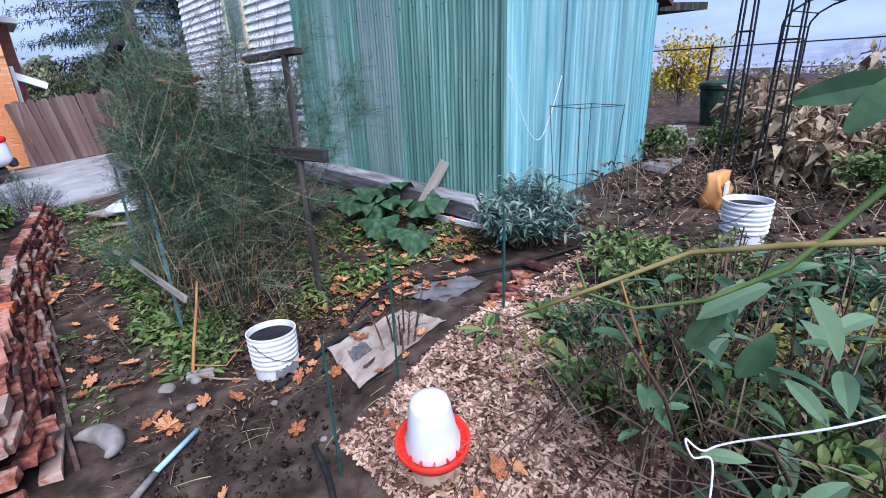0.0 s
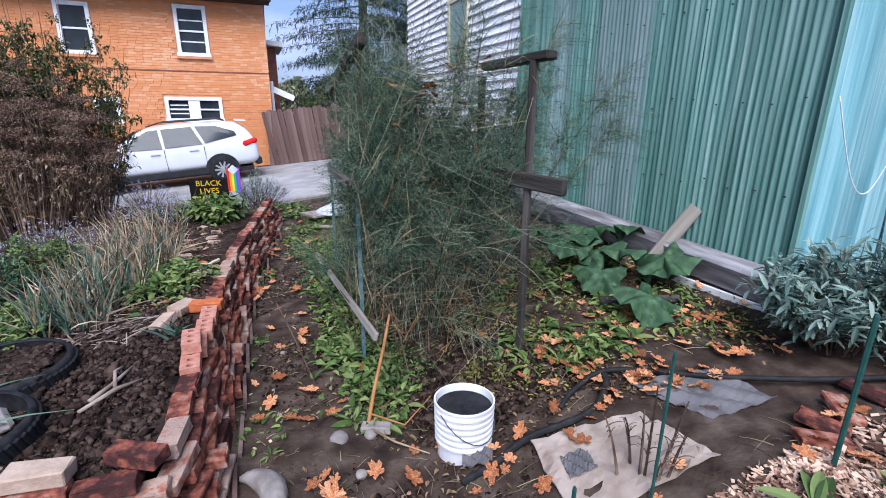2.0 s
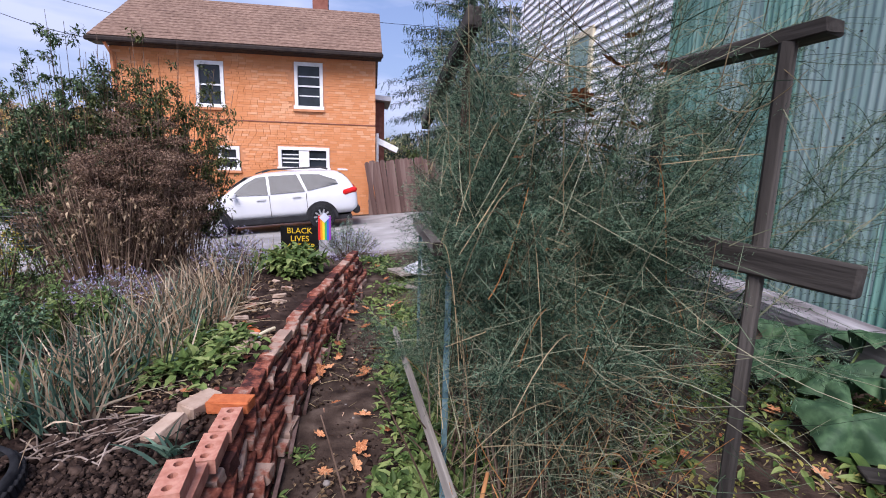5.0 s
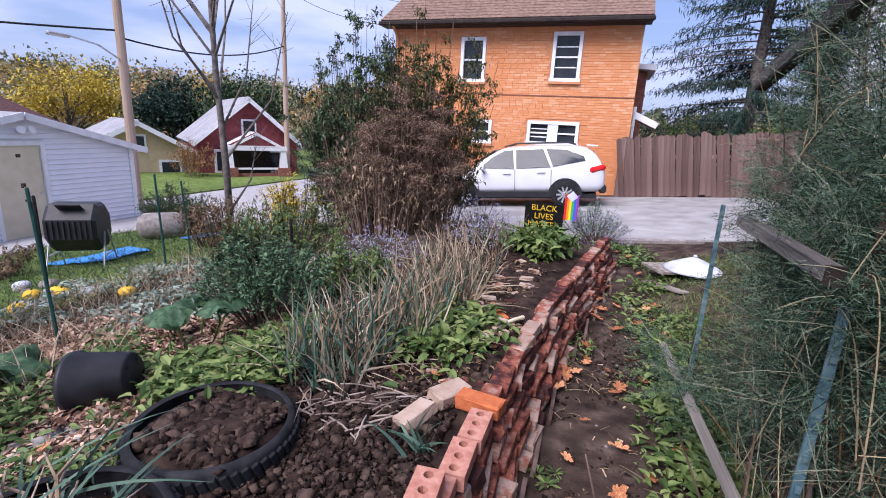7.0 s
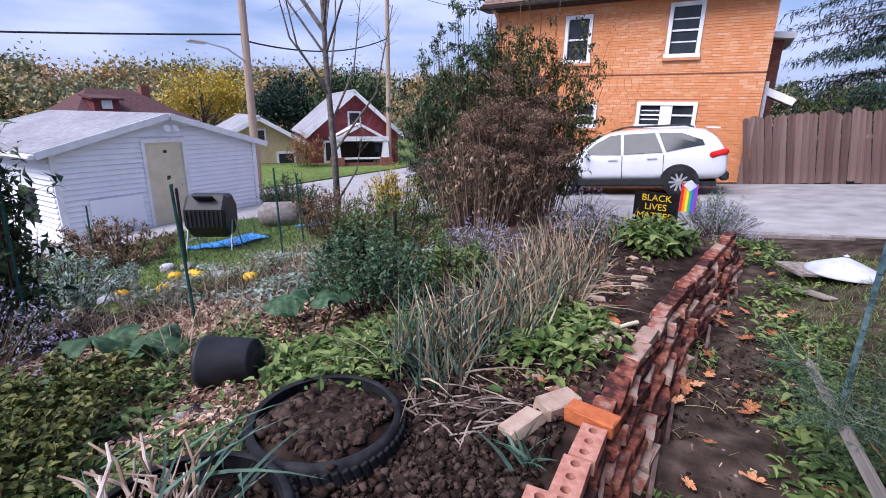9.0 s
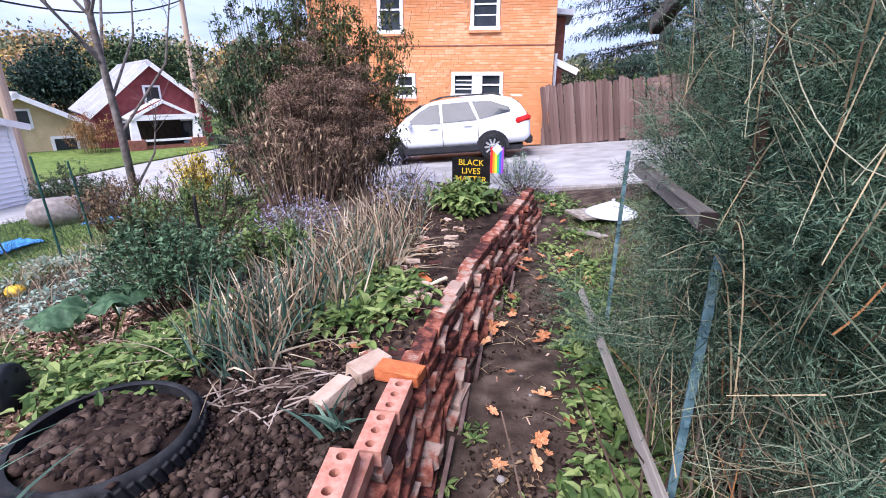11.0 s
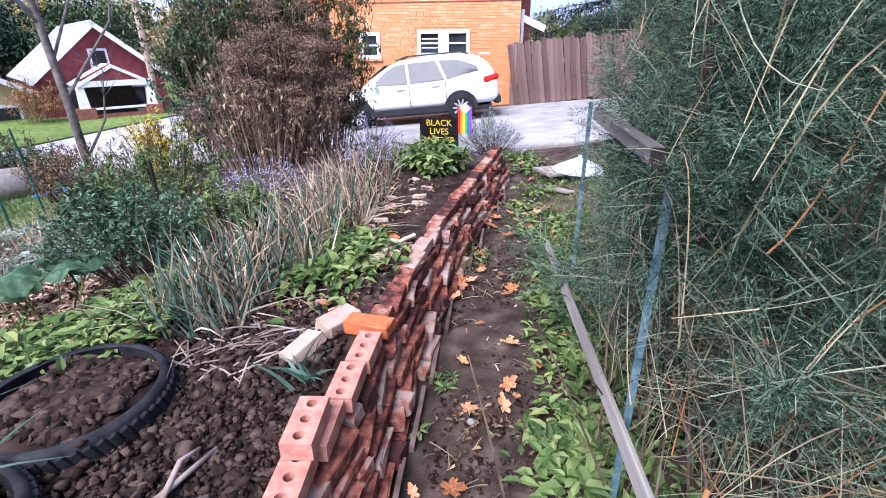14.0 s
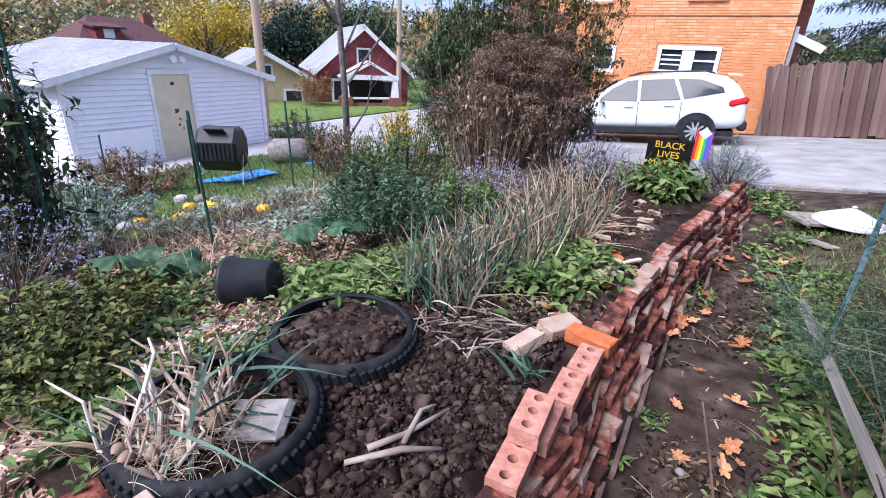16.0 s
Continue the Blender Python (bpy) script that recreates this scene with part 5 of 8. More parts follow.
def leafy(name, x, y, r, h, n, ll, lw, mat, label, z=None, flat=0.7, stemm=None, nst=30, group="", droop=0.25, kind=""):
    """A bushy plant: stems that fan from the base, and leaves set on them."""
    o = plant(name, x, y, label, "plant", group, z, kind)
    an = rng.uniform(0, 2 * np.pi, nst)
    rr = np.sqrt(rng.random(nst)) * r
    a = np.stack([np.cos(an) * rr * 0.3, np.sin(an) * rr * 0.3, np.zeros(nst)], 1)
    b = np.stack([np.cos(an) * rr, np.sin(an) * rr, h * (1 - 0.45 * (rr / r) ** 2) * rng.uniform(0.65, 1.0, nst)], 1)
    raw("stems", *stems(a, b, 0.005, 0.002, 0.03 * h, 4), stemm or M_twig, o)["kind"] = "stuff"
    i = rng.integers(0, nst, n)
    t = rng.uniform(0.25, 1.0, n) ** 0.7
    p = a[i] + (b[i] - a[i]) * t[:, None] + rng.normal(0, ll * 0.35, (n, 3))
    p[:, 2] = np.abs(p[:, 2])
    d = rng.normal(size=(n, 3)) * [1, 1, flat] + (b - a)[i] * 0.5 + [0, 0, 0.25]
    L = rng.uniform(0.6, 1.2, n) * ll
    raw("leaves", *(fine_leaves(p, d, L, L * lw / ll, droop) if n <= 2600 and ll > 0.055 else round_leaves(p, d, L, L * lw / ll, droop=droop)), mat, o)["kind"] = "stuff"
    return o


# grey sage by the building
M_sage = foliage("sage_leaf", [(0.06, 0.11, 0.09), (0.14, 0.21, 0.175), (0.27, 0.35, 0.3)])
leafy("sage_bush", 3.0, 2.15, 0.45, 0.62, 2600, 0.085, 0.02, M_sage, "grey-green narrow leaved sage bush", nst=60)


def big_leaf_mesh(name, mat, lobes=5, seed=1, deep=0.25):
    """A large ribbed leaf with a wavy, lobed edge, about 1 across, stalk at the origin."""
    r = np.random.default_rng(seed)
    bm = bmesh.new()
    n = 40
    rings = []
    for k in range(5):
        s = k / 4
        ring = []
        for q in range(n):
            an = 2 * math.pi * q / n
            notch = 1 - 0.75 * math.exp(-((an - math.pi) / 0.35) ** 2)
            rad = 0.5 * (1 - deep * (0.5 + 0.5 * math.cos(lobes * an + math.pi))) * notch * (1 + 0.06 * math.sin(an * 17 + seed))
            z = 0.10 * s * s * math.cos(an * lobes) + 0.05 * s * s * math.sin(3 * an + seed) - 0.18 * s * s + 0.02 * r.normal() * s
            ring.append(bm.verts.new((0.12 + rad * s * math.cos(an), rad * s * math.sin(an), z)) if k else None)
        rings.append(ring)
    c = bm.verts.new((0.12, 0, 0.0))
    for q in range(n):
        bm.faces.new((c, rings[1][q], rings[1][(q + 1) % n]))
    for r0, r1 in zip(rings[1:], rings[2:]):
        for q in range(n):
            bm.faces.new((r0[q], r1[q], r1[(q + 1) % n], r0[(q + 1) % n]))
    me = bpy.data.meshes.new(name)
    bm.to_mesh(me)
    bm.free()
    me.materials.append(mat)
    me.shade_smooth()
    return me


def big_leaved(name, spots, size, mesh_list, mat_stem, label, height=0.25):
    """A plant with large single leaves on stalks."""
    cx, cy = np.mean([s[0] for s in spots]), np.mean([s[1] for s in spots])
    z0 = float(land(cx, cy))
    o = root(name, pose(cx, cy, z0), label, "plant")
    for k, (x, y) in enumerate(spots):
        hz = float(land(x, y)) - z0 + height * rng.uniform(0.6, 1.2)
        l = new("leaf", mesh_list[k % len(mesh_list)])
        l.parent = o
        s = size * rng.uniform(0.75, 1.2)
        lm = pose(x - cx, y - cy, hz, rng.normal() * 14, 12 + rng.normal() * 12, rng.uniform(0, 360)) @ Matrix.Diagonal((s, s, s, 1))
        l.matrix_basis = lm
        p = lm @ Vector((0.12, 0, 0))
        part("stalk", tube(bmesh.new(), [((x - cx) * 0.6, (y - cy) * 0.6, float(land(x, y)) - z0), ((x - cx) * 0.8 + p.x * 0.2, (y - cy) * 0.8 + p.y * 0.2, hz * 0.6), p], 0.006, 5), mat_stem, o)
    return o


M_squash = foliage("squash_leaf", [(0.03, 0.07, 0.035), (0.072, 0.14, 0.07), (0.14, 0.225, 0.125)])
squash = [big_leaf_mesh("leaf", M_squash, 5, k, 0.3) for k in range(3)]
big_leaved("squash_plant", [(2.45 + 0.17 * (k % 4) + rng.normal() * 0.05, 4.5 - 0.27 * (k // 2) + rng.normal() * 0.08) for k in range(13)], 0.42, squash, M_green2, "squash plant with large dark green lobed leaves", 0.27)
blue = [big_leaf_mesh("leaf", M_squash, 4, 10 + k, 0.15) for k in range(2)]
big_leaved("brassica_plant", [(-2.2, 4.28), (-1.95, 4.15), (-2.15, 4.5), (-1.85, 4.35), (-2.35, 4.45), (-2.0, 4.55)], 0.3, blue, M_green2, "brassica with broad blue-green leaves", 0.34)
big_leaved("brassica_plant", [(-2.8, 3.45), (-2.6, 3.3), (-2.95, 3.65), (-2.55, 3.6), (-2.75, 3.75)], 0.3, blue, M_green2, "brassica with broad drooping blue-green leaves", 0.25)
# rue and greens in the left beds
leafy("rue_bush", -1.85, 4.75, 0.46, 0.72, 4600, 0.035, 0.018, M_squash, "bushy blue-green rue in the bed", z=0.2, nst=70)
leafy("rue_bush", -2.35, 5.25, 0.4, 0.62, 2600, 0.05, 0.024, M_dkgreen, "dark green bushy herb in the bed", z=0.12, nst=60)
leafy("green_shrub", -1.55, 5.3, 0.35, 0.5, 1800, 0.05, 0.024, M_green, "leafy green herb in the bed", z=0.22, nst=50)
leafy("dahlia_plant", -0.33, 7.0, 0.34, 0.29, 800, 0.12, 0.05, M_green2, "fresh green leafy plant by the brick wall", z=0.33, nst=40, droop=0.4)
leafy("dahlia_plant", -0.55, 7.4, 0.28, 0.2, 500, 0.11, 0.045, M_green2, "fresh green leafy plant by the brick wall", z=0.3, nst=30, droop=0.4)


def strap_clump(name, x, y, rx, ry, n, hgt, label, z, dry=0.6):
    o = plant(name, x, y, label, "plant", z=z)
    for mat, share, nm in ((M_stalk, dry, "dry_leaves"), (M_blue_green, 1 - dry, "green_leaves")):
        m = int(n * share)
        b = np.stack([rng.uniform(-rx, rx, m), rng.uniform(-ry, ry, m), np.zeros(m)], 1)
        d = np.stack([rng.normal(0, 0.32, m), rng.normal(0, 0.32, m), np.ones(m)], 1)
        raw(nm, *blades(b, d, rng.uniform(0.3, 1.1, m) * hgt, rng.uniform(0.006, 0.017, m), rng.uniform(-0.1, 0.7, m) ** 2 * 1.4, 4), mat, o)["kind"] = "stuff"
    m = int(n * 0.4)
    b = np.stack([rng.uniform(-rx, rx, m), rng.uniform(-ry, ry, m), np.zeros(m)], 1)
    d = np.stack([rng.normal(0, 1, m), rng.normal(0, 1, m), np.full(m, 0.5)], 1)
    raw("fallen_leaves", *blades(b, d, rng.uniform(0.2, 0.4, m), rng.uniform(0.008, 0.014, m), 0.5, 4), M_stalk, o)["kind"] = "stuff"
    return o


strap_clump("iris_clump", -0.98, 4.25, 0.2, 0.33, 480, 0.46, "clump of half dry iris with tan and green blades", 0.32, 0.42)
strap_clump("iris_clump", -0.9, 4.9, 0.26, 0.38, 460, 0.46, "clump of mostly dry tan iris blades", 0.32, 0.6)
strap_clump("iris_clump", -0.85, 5.6, 0.28, 0.38, 380, 0.44, "clump of mostly dry tan iris blades", 0.32, 0.75)
strap_clump("iris_clump", -1.0, 6.5, 0.35, 0.45, 200, 0.46, "clump of tall dry tan stalks", 0.25, 0.85)
strap_clump("grass_clump", -1.2, 7.9, 0.6, 0.5, 300, 0.5, "pale dry standing stalks near the sign", 0.1, 0.9)


def aster(x, y, r, h, n, z=None):
    o = leafy("aster_plant", x, y, r, h, n, 0.03, 0.008, M_grey_green, "lavender asters in fading bloom", z=z, nst=70, stemm=M_twig)
    m = n // 2
    d = sphere_dirs(m)
    p = d * [r, r, h] * rng.uniform(0.7, 1.05, (len(d), 1)) + rng.normal(0, 0.03, d.shape)
    p[:, 2] = np.abs(p[:, 2]) * 0.9 + h * 0.12
    k = 5
    pp = np.repeat(p, k, 0)
    dd = rng.normal(size=pp.shape)
    raw("flowers", *leaves(pp, dd, 0.018, 0.007), M_lavender, o)["kind"] = "stuff"
    return o


aster(-0.95, 7.25, 0.4, 0.42, 900, 0.25)
aster(-1.75, 6.2, 0.45, 0.4, 900, 0.2)
aster(0.2, 9.9, 0.55, 0.5, 1400)
aster(-1.3, 8.2, 0.5, 0.45, 700)
aster(-3.5, 3.1, 0.5, 0.7, 900)
leafy("silver_shrub", 0.05, 10.3, 0.6, 0.75, 2600, 0.05, 0.012, M_grey_green, "silvery fine leaved shrub by the driveway", nst=70)


M_stalkbrown = material("brown_dead_stalks", [(0.07, 0.045, 0.035), (0.17, 0.115, 0.085), (0.3, 0.22, 0.16)], 6.0, 0.9, island=0.28)
M_drystrip = foliage("dry_straw_leaf", [(0.13, 0.085, 0.055), (0.28, 0.2, 0.125), (0.42, 0.32, 0.21)], through_light=0.1)
M_privet = foliage("privet_leaf", [(0.022, 0.048, 0.024), (0.06, 0.105, 0.05), (0.13, 0.18, 0.085)])
M_bronze = foliage("bronze_green_leaf", [(0.03, 0.05, 0.018), (0.075, 0.105, 0.035), (0.15, 0.14, 0.05)])


def tall_shrub(name, x, y, rx, ry, h, nst, nl, ll, leaf, stem, label, heads=0, lowest=0.3, z=None, up=0.3):
    """Tall stems with leaves; heads: flat brown seed heads at the tips."""
    o = plant(name, x, y, label, "shrub", z=z)
    an = rng.uniform(0, 2 * np.pi, nst)
    q = np.sqrt(rng.random(nst))
    a = np.stack([np.cos(an) * q * rx * 0.6, np.sin(an) * q * ry * 0.6, np.zeros(nst)], 1)
    top = np.stack([np.cos(an) * q * rx * 1.05, np.sin(an) * q * ry * 1.05, h * (1 - 0.3 * q ** 2) * rng.uniform(0.6, 1.0, nst) * (1 + 0.12 * np.sin(3 * an))], 1)
    raw("stems", *stems(a, top, 0.008, 0.003, 0.04, 6), stem, o)["kind"] = "stuff"
    m = nst * 7
    i = rng.integers(0, nst, m)
    t = rng.uniform(lowest, 0.95, m)
    p = a[i] + (top[i] - a[i]) * t[:, None]
    d = rng.normal(size=(m, 3)) * [1, 1, 0.3] + [0, 0, 0.7]
    tip = p + d / np.linalg.norm(d, axis=1, keepdims=True) * rng.uniform(0.1, 0.35, m)[:, None] * min(1, h / 2)
    raw("twigs", *stems(p, tip, 0.003, 0.0012, 0.01, 3), stem, o)["kind"] = "stuff"
    j = rng.integers(0, m, nl)
    u = rng.random(nl)
    b = p[j] + (tip[j] - p[j]) * u[:, None] + rng.normal(0, 0.02, (nl, 3))
    d = rng.normal(size=(nl, 3)) + [0, 0, up]
    L = rng.uniform(0.6, 1.3, nl) * ll
    raw("leaves", *leaves(b, d, L, L * 0.38, droop=0.3), leaf, o)["kind"] = "stuff"
    if heads:
        hs = top[rng.choice(nst, min(heads, nst), False)]
        k = 260
        c = np.repeat(hs, k, 0)
        off = rng.normal(size=c.shape) * [0.075, 0.075, 0.028] - [0, 0, 0.02]
        b = c + off
        raw("seed_heads", *leaves(b, rng.normal(size=b.shape), 0.026, 0.018), M_seedhead, o)["kind"] = "stuff"
    return o


tall_shrub("seedhead_shrub", -2.4, 8.4, 0.75, 0.6, 1.95, 95, 900, 0.05, M_brownleaf, M_stalkbrown, "tall dead brown perennials with flat seed heads", 80, 0.35)
tall_shrub("dead_perennial", -2.6, 8.0, 0.95, 0.45, 1.45, 120, 900, 0.08, M_drystrip, M_stalkbrown, "brown dead stalks with hanging dry leaves", 20, 0.25, up=-0.8)
tall_shrub("seedhead_shrub", -1.9, 8.25, 0.3, 0.4, 1.2, 36, 700, 0.05, M_brownleaf, M_twig, "dead brown stalks with sparse leaves", 6, 0.3)
tall_shrub("evergreen_shrub", -3.4, 9.1, 1.2, 0.85, 3.25, 150, 34000, 0.072, M_privet, M_twig, "tall dark green privet-like shrub", 0, 0.08)
tall_shrub("evergreen_shrub", -2.6, 9.4, 1.1, 0.8, 3.25, 130, 29000, 0.07, M_bronze, M_twig, "tall green shrub turning bronze", 0, 0.2)
tall_shrub("goldenrod", -4.3, 8.4, 0.45, 0.4, 1.0, 50, 3500, 0.05, M_yellow_leaf, M_twig, "yellowing goldenrod plumes beside the shrub", 0, 0.2)
tall_shrub("weed_clump", -4.6, 7.4, 0.7, 0.6, 0.85, 60, 3500, 0.05, M_brownleaf, M_twig, "brown and green weeds by the sapling", 0, 0.1)
tall_shrub("weed_clump", -3.1, 6.7, 0.7, 0.6, 0.75, 60, 4500, 0.05, M_green, M_twig, "green and brown garden weeds", 0, 0.1)
tall_shrub("vine_plant", -4.1, 3.45, 0.4, 0.35, 1.85, 30, 1700, 0.11, M_dkgreen, M_twig, "climbing plant with dark leaves on stakes", 0, 0.1)
tall_shrub("weed_clump", -7.2, 5.6, 1.1, 0.7, 0.7, 70, 5000, 0.06, M_brownleaf, M_twig, "dull brown weeds before the shed", 0, 0.1)
tall_shrub("weed_clump", -5.2, 4.2, 1.0, 0.6, 0.55, 70, 5000, 0.05, M_grey_green, M_twig, "fine grey-green weeds in lower beds", 0, 0.1)


M_olive_weed = foliage("olive_weed_leaf", [(0.09, 0.1, 0.025), (0.19, 0.19, 0.05), (0.3, 0.27, 0.08)])


def cover(name, n, x0, x1, y0, y1, ll, mat, label, lift=0.03, zf=None, height=0.05):
    """Low leaves scattered over the ground in patches."""
    pts = []
    while sum(map(len, pts)) < n:
        c = rng.uniform([x0, y0], [x1, y1])
        k = rng.integers(15, 60)
        pts.append(c + rng.normal(0, 0.09, (k, 2)))
    xy = np.concatenate(pts)[:n]
    z = (zf or land)(xy[:, 0], xy[:, 1])
    b = np.concatenate([xy, (z + lift + rng.random(n) * height)[:, None]], 1)
    d = rng.normal(size=(n, 3)) * [1, 1, 0.3] + [0, 0, 0.35]
    L = rng.uniform(0.5, 1.3, n) * ll
    return tagged(raw(name, *round_leaves(b, d, L, L * 0.5, droop=0.3), mat), label, "ground cover", kind="stuff")


def grass(name, n, x0, x1, y0, y1, h, mat, label, zf=None):
    xy = rng.uniform([x0, y0], [x1, y1], (n, 2))
    b = np.concatenate([xy, (zf or land)(xy[:, 0], xy[:, 1])[:, None]], 1)
    d = np.stack([rng.normal(0, 0.5, n), rng.normal(0, 0.5, n), np.ones(n)], 1)
    return tagged(raw(name, *blades(b, d, rng.uniform(0.4, 1.2, n) * h, rng.uniform(0.003, 0.007, n), 0.3, 3), mat), label, "grass", kind="stuff")


cover("weeds", 1100, 0.55, 0.95, 3.0, 7.6, 0.07, M_green2, "green weeds along the path under the fern")
cover("weeds", 260, 0.58, 1.0, 3.2, 4.6, 0.09, M_green, "broad green weeds beside the path")
cover("weeds", 160, 0.0, 0.1, 2.8, 6.0, 0.045, M_green2, "small weeds at the foot of the bricks", 0.01)
cover("weeds", 800, 1.6, 2.9, 2.6, 4.2, 0.06, M_green2, "low green weeds among fallen leaves")
cover("wood_chips", 4200, -3.6, -1.4, 2.9, 4.9, 0.05, M_chip, "wood chips and litter between low plants", 0.006, height=0.02)
cover("weeds", 2100, -3.0, -1.35, 2.6, 4.2, 0.055, M_green, "low creeping green plants")
cover("weeds", 2600, -5.0, -2.2, 4.4, 6.5, 0.06, M_grey_green, "grey-green low plants in the lower beds")
cover("weeds", 1200, -1.6, -1.2, 3.75, 4.15, 0.08, M_green2, "bright green seedlings beside the tyre", zf=lambda x, y: 0.25 + 0 * x)
cover("weeds", 700, -0.75, -0.42, 4.3, 5.2, 0.08, M_green2, "green weeds at the edge of the iris", zf=lambda x, y: 0.34 + 0 * x)
cover("weeds", 900, 2.2, 3.3, 0.1, 1.3, 0.06, M_green, "green weeds beyond the wood chips", height=0.16)
cover("weeds", 260, 1.5, 2.5, 0.3, 1.4, 0.045, M_olive_weed, "yellowing weeds among the wood chips", height=0.1)
cover("weeds", 450, 2.6, 3.6, 0.5, 1.7, 0.06, M_green2, "green weeds among wood chips", height=0.15)
cover("weeds", 2200, 3.2, 7.5, -0.6, 2.4, 0.07, M_brownleaf, "dead garden plants", height=0.2)
cover("weeds", 500, 0.25, 0.8, 8.2, 9.4, 0.07, M_green, "weeds at the end of the path")
grass("grass", 5000, 0.75, 1.9, 5.2, 8.6, 0.09, M_green2, "thin grass beside the path")
grass("grass", 16000, -9.4, -3.6, 4.3, 9.6, 0.17, M_dkgreen, "rough uncut grass before the shed")
grass("grass", 2600, -4.5, -2.4, 3.6, 6.8, 0.3, M_stalk, "dry grass in the lower beds")
grass("grass", 800, 3.6, 8.0, -0.5, 2.4, 0.35, M_stalk, "dead standing stalks in the upper garden")

def rosettes(spots, ll, mat, label):
    """Low rosettes of broad leaves, one plant each."""
    for x, y in spots:
        o = plant("weed_rosette", x, y, label, "weed", "weed rosettes")
        n = int(rng.integers(9, 18))
        an = rng.uniform(0, 6.28, n)
        d = np.stack([np.cos(an), np.sin(an), rng.uniform(0.2, 1.0, n)], 1)
        L = rng.uniform(0.6, 1.2, n) * ll
        raw("leaves", *fine_leaves(d * 0.01, d, L, L * 0.3, 0.4), mat, o)["kind"] = "stuff"


rosettes([(rng.uniform(0.55, 0.95), rng.uniform(2.9, 6.0)) for _ in range(34)], 0.13, M_green, "green rosette weed beside the path")
rosettes([(rng.uniform(1.5, 2.7), rng.uniform(2.7, 3.6)) for _ in range(22)], 0.12, M_green2, "green rosette weed among fallen leaves")
rosettes([(rng.uniform(0.0, 0.14), rng.uniform(2.7, 6.0)) for _ in range(9)], 0.05, M_green2, "small green weed at the wall foot")
rosettes([(rng.uniform(1.8, 3.2), rng.uniform(0.2, 1.5)) for _ in range(18)], 0.14, M_green, "broad leaved weed beyond the wood chips")
rosettes([(rng.uniform(-2.9, -1.4), rng.uniform(2.7, 4.5)) for _ in range(26)], 0.12, M_green, "low green plant in the lower beds")

cover("weeds", 3200, 0.6, 1.15, 2.95, 6.6, 0.032, M_green, "small creeping weeds beside the path", 0.01, height=0.04)
cover("weeds", 2200, 1.4, 3.0, 2.5, 4.3, 0.032, M_olive_weed, "small creeping weeds among fallen leaves", 0.01, height=0.03)
cover("leaf_litter", 2400, 0.15, 2.9, 2.3, 6.0, 0.035, M_brownleaf, "crumbled brown leaf litter on the soil", 0.004, height=0.012)


def twig_litter(n, x0, x1, y0, y1, label):
    """Thin dead twigs lying flat on the ground."""
    xy = rng.uniform([x0, y0], [x1, y1], (n, 2))
    a = np.concatenate([xy, (land(xy[:, 0], xy[:, 1]) + 0.012)[:, None]], 1)
    an, L = rng.uniform(0, 6.28, n), rng.uniform(0.03, 0.16, n)
    e = xy + np.stack([np.cos(an) * L, np.sin(an) * L], 1)
    b = np.concatenate([e, (land(e[:, 0], e[:, 1]) + 0.014)[:, None]], 1)
    return tagged(raw("twigs", *stems(a, b, rng.uniform(0.0012, 0.003, n), 0.001, 0.006, 4), M_drystem), label, "twigs", kind="stuff")


twig_litter(420, 0.05, 1.3, 2.0, 7.0, "thin dead twigs scattered over the path")
twig_litter(260, 1.3, 3.0, 2.2, 4.2, "thin dead twigs among fallen leaves")
twig_litter(200, 0.9, 2.6, 0.6, 1.9, "thin dead twigs on the wood chips")

M_mint = foliage("mint_leaf", [(0.04, 0.055, 0.015), (0.095, 0.115, 0.03), (0.19, 0.19, 0.06)])
for x_, y_ in ((-2.1, 2.9), (-2.35, 3.15), (-1.9, 2.75), (-2.5, 2.8)):
    leafy("mint_plant", x_, y_, 0.32, 0.26, 1000, 0.038, 0.028, M_mint, "low mound of yellowing green mint", z=0.2, nst=40)
BED = lambda x, y: np.where(x < -1.42, land(x, y), 0.345 - 0.06 * ease(-1.2, -1.75, x))
cover("weeds", 900, -1.75, -1.35, 2.6, 3.3, 0.05, M_green, "low green plants beside the tyres", 0.01, BED)
cover("weeds", 1500, -1.7, -1.15, 3.75, 4.6, 0.06, M_green2, "fresh green seedlings behind the tyre", 0.01, BED, 0.08)
cover("leaf_litter", 1500, -1.75, -1.3, 3.2, 4.4, 0.05, M_brownleaf, "straw and leaf litter beside the tyre", 0.008, BED, 0.015)
cover("leaf_litter", 700, -0.7, -0.3, 4.1, 6.6, 0.045, M_brownleaf, "leaf litter along the bed", 0.008, BED, 0.015)

# ---- wood chips, leaves ----


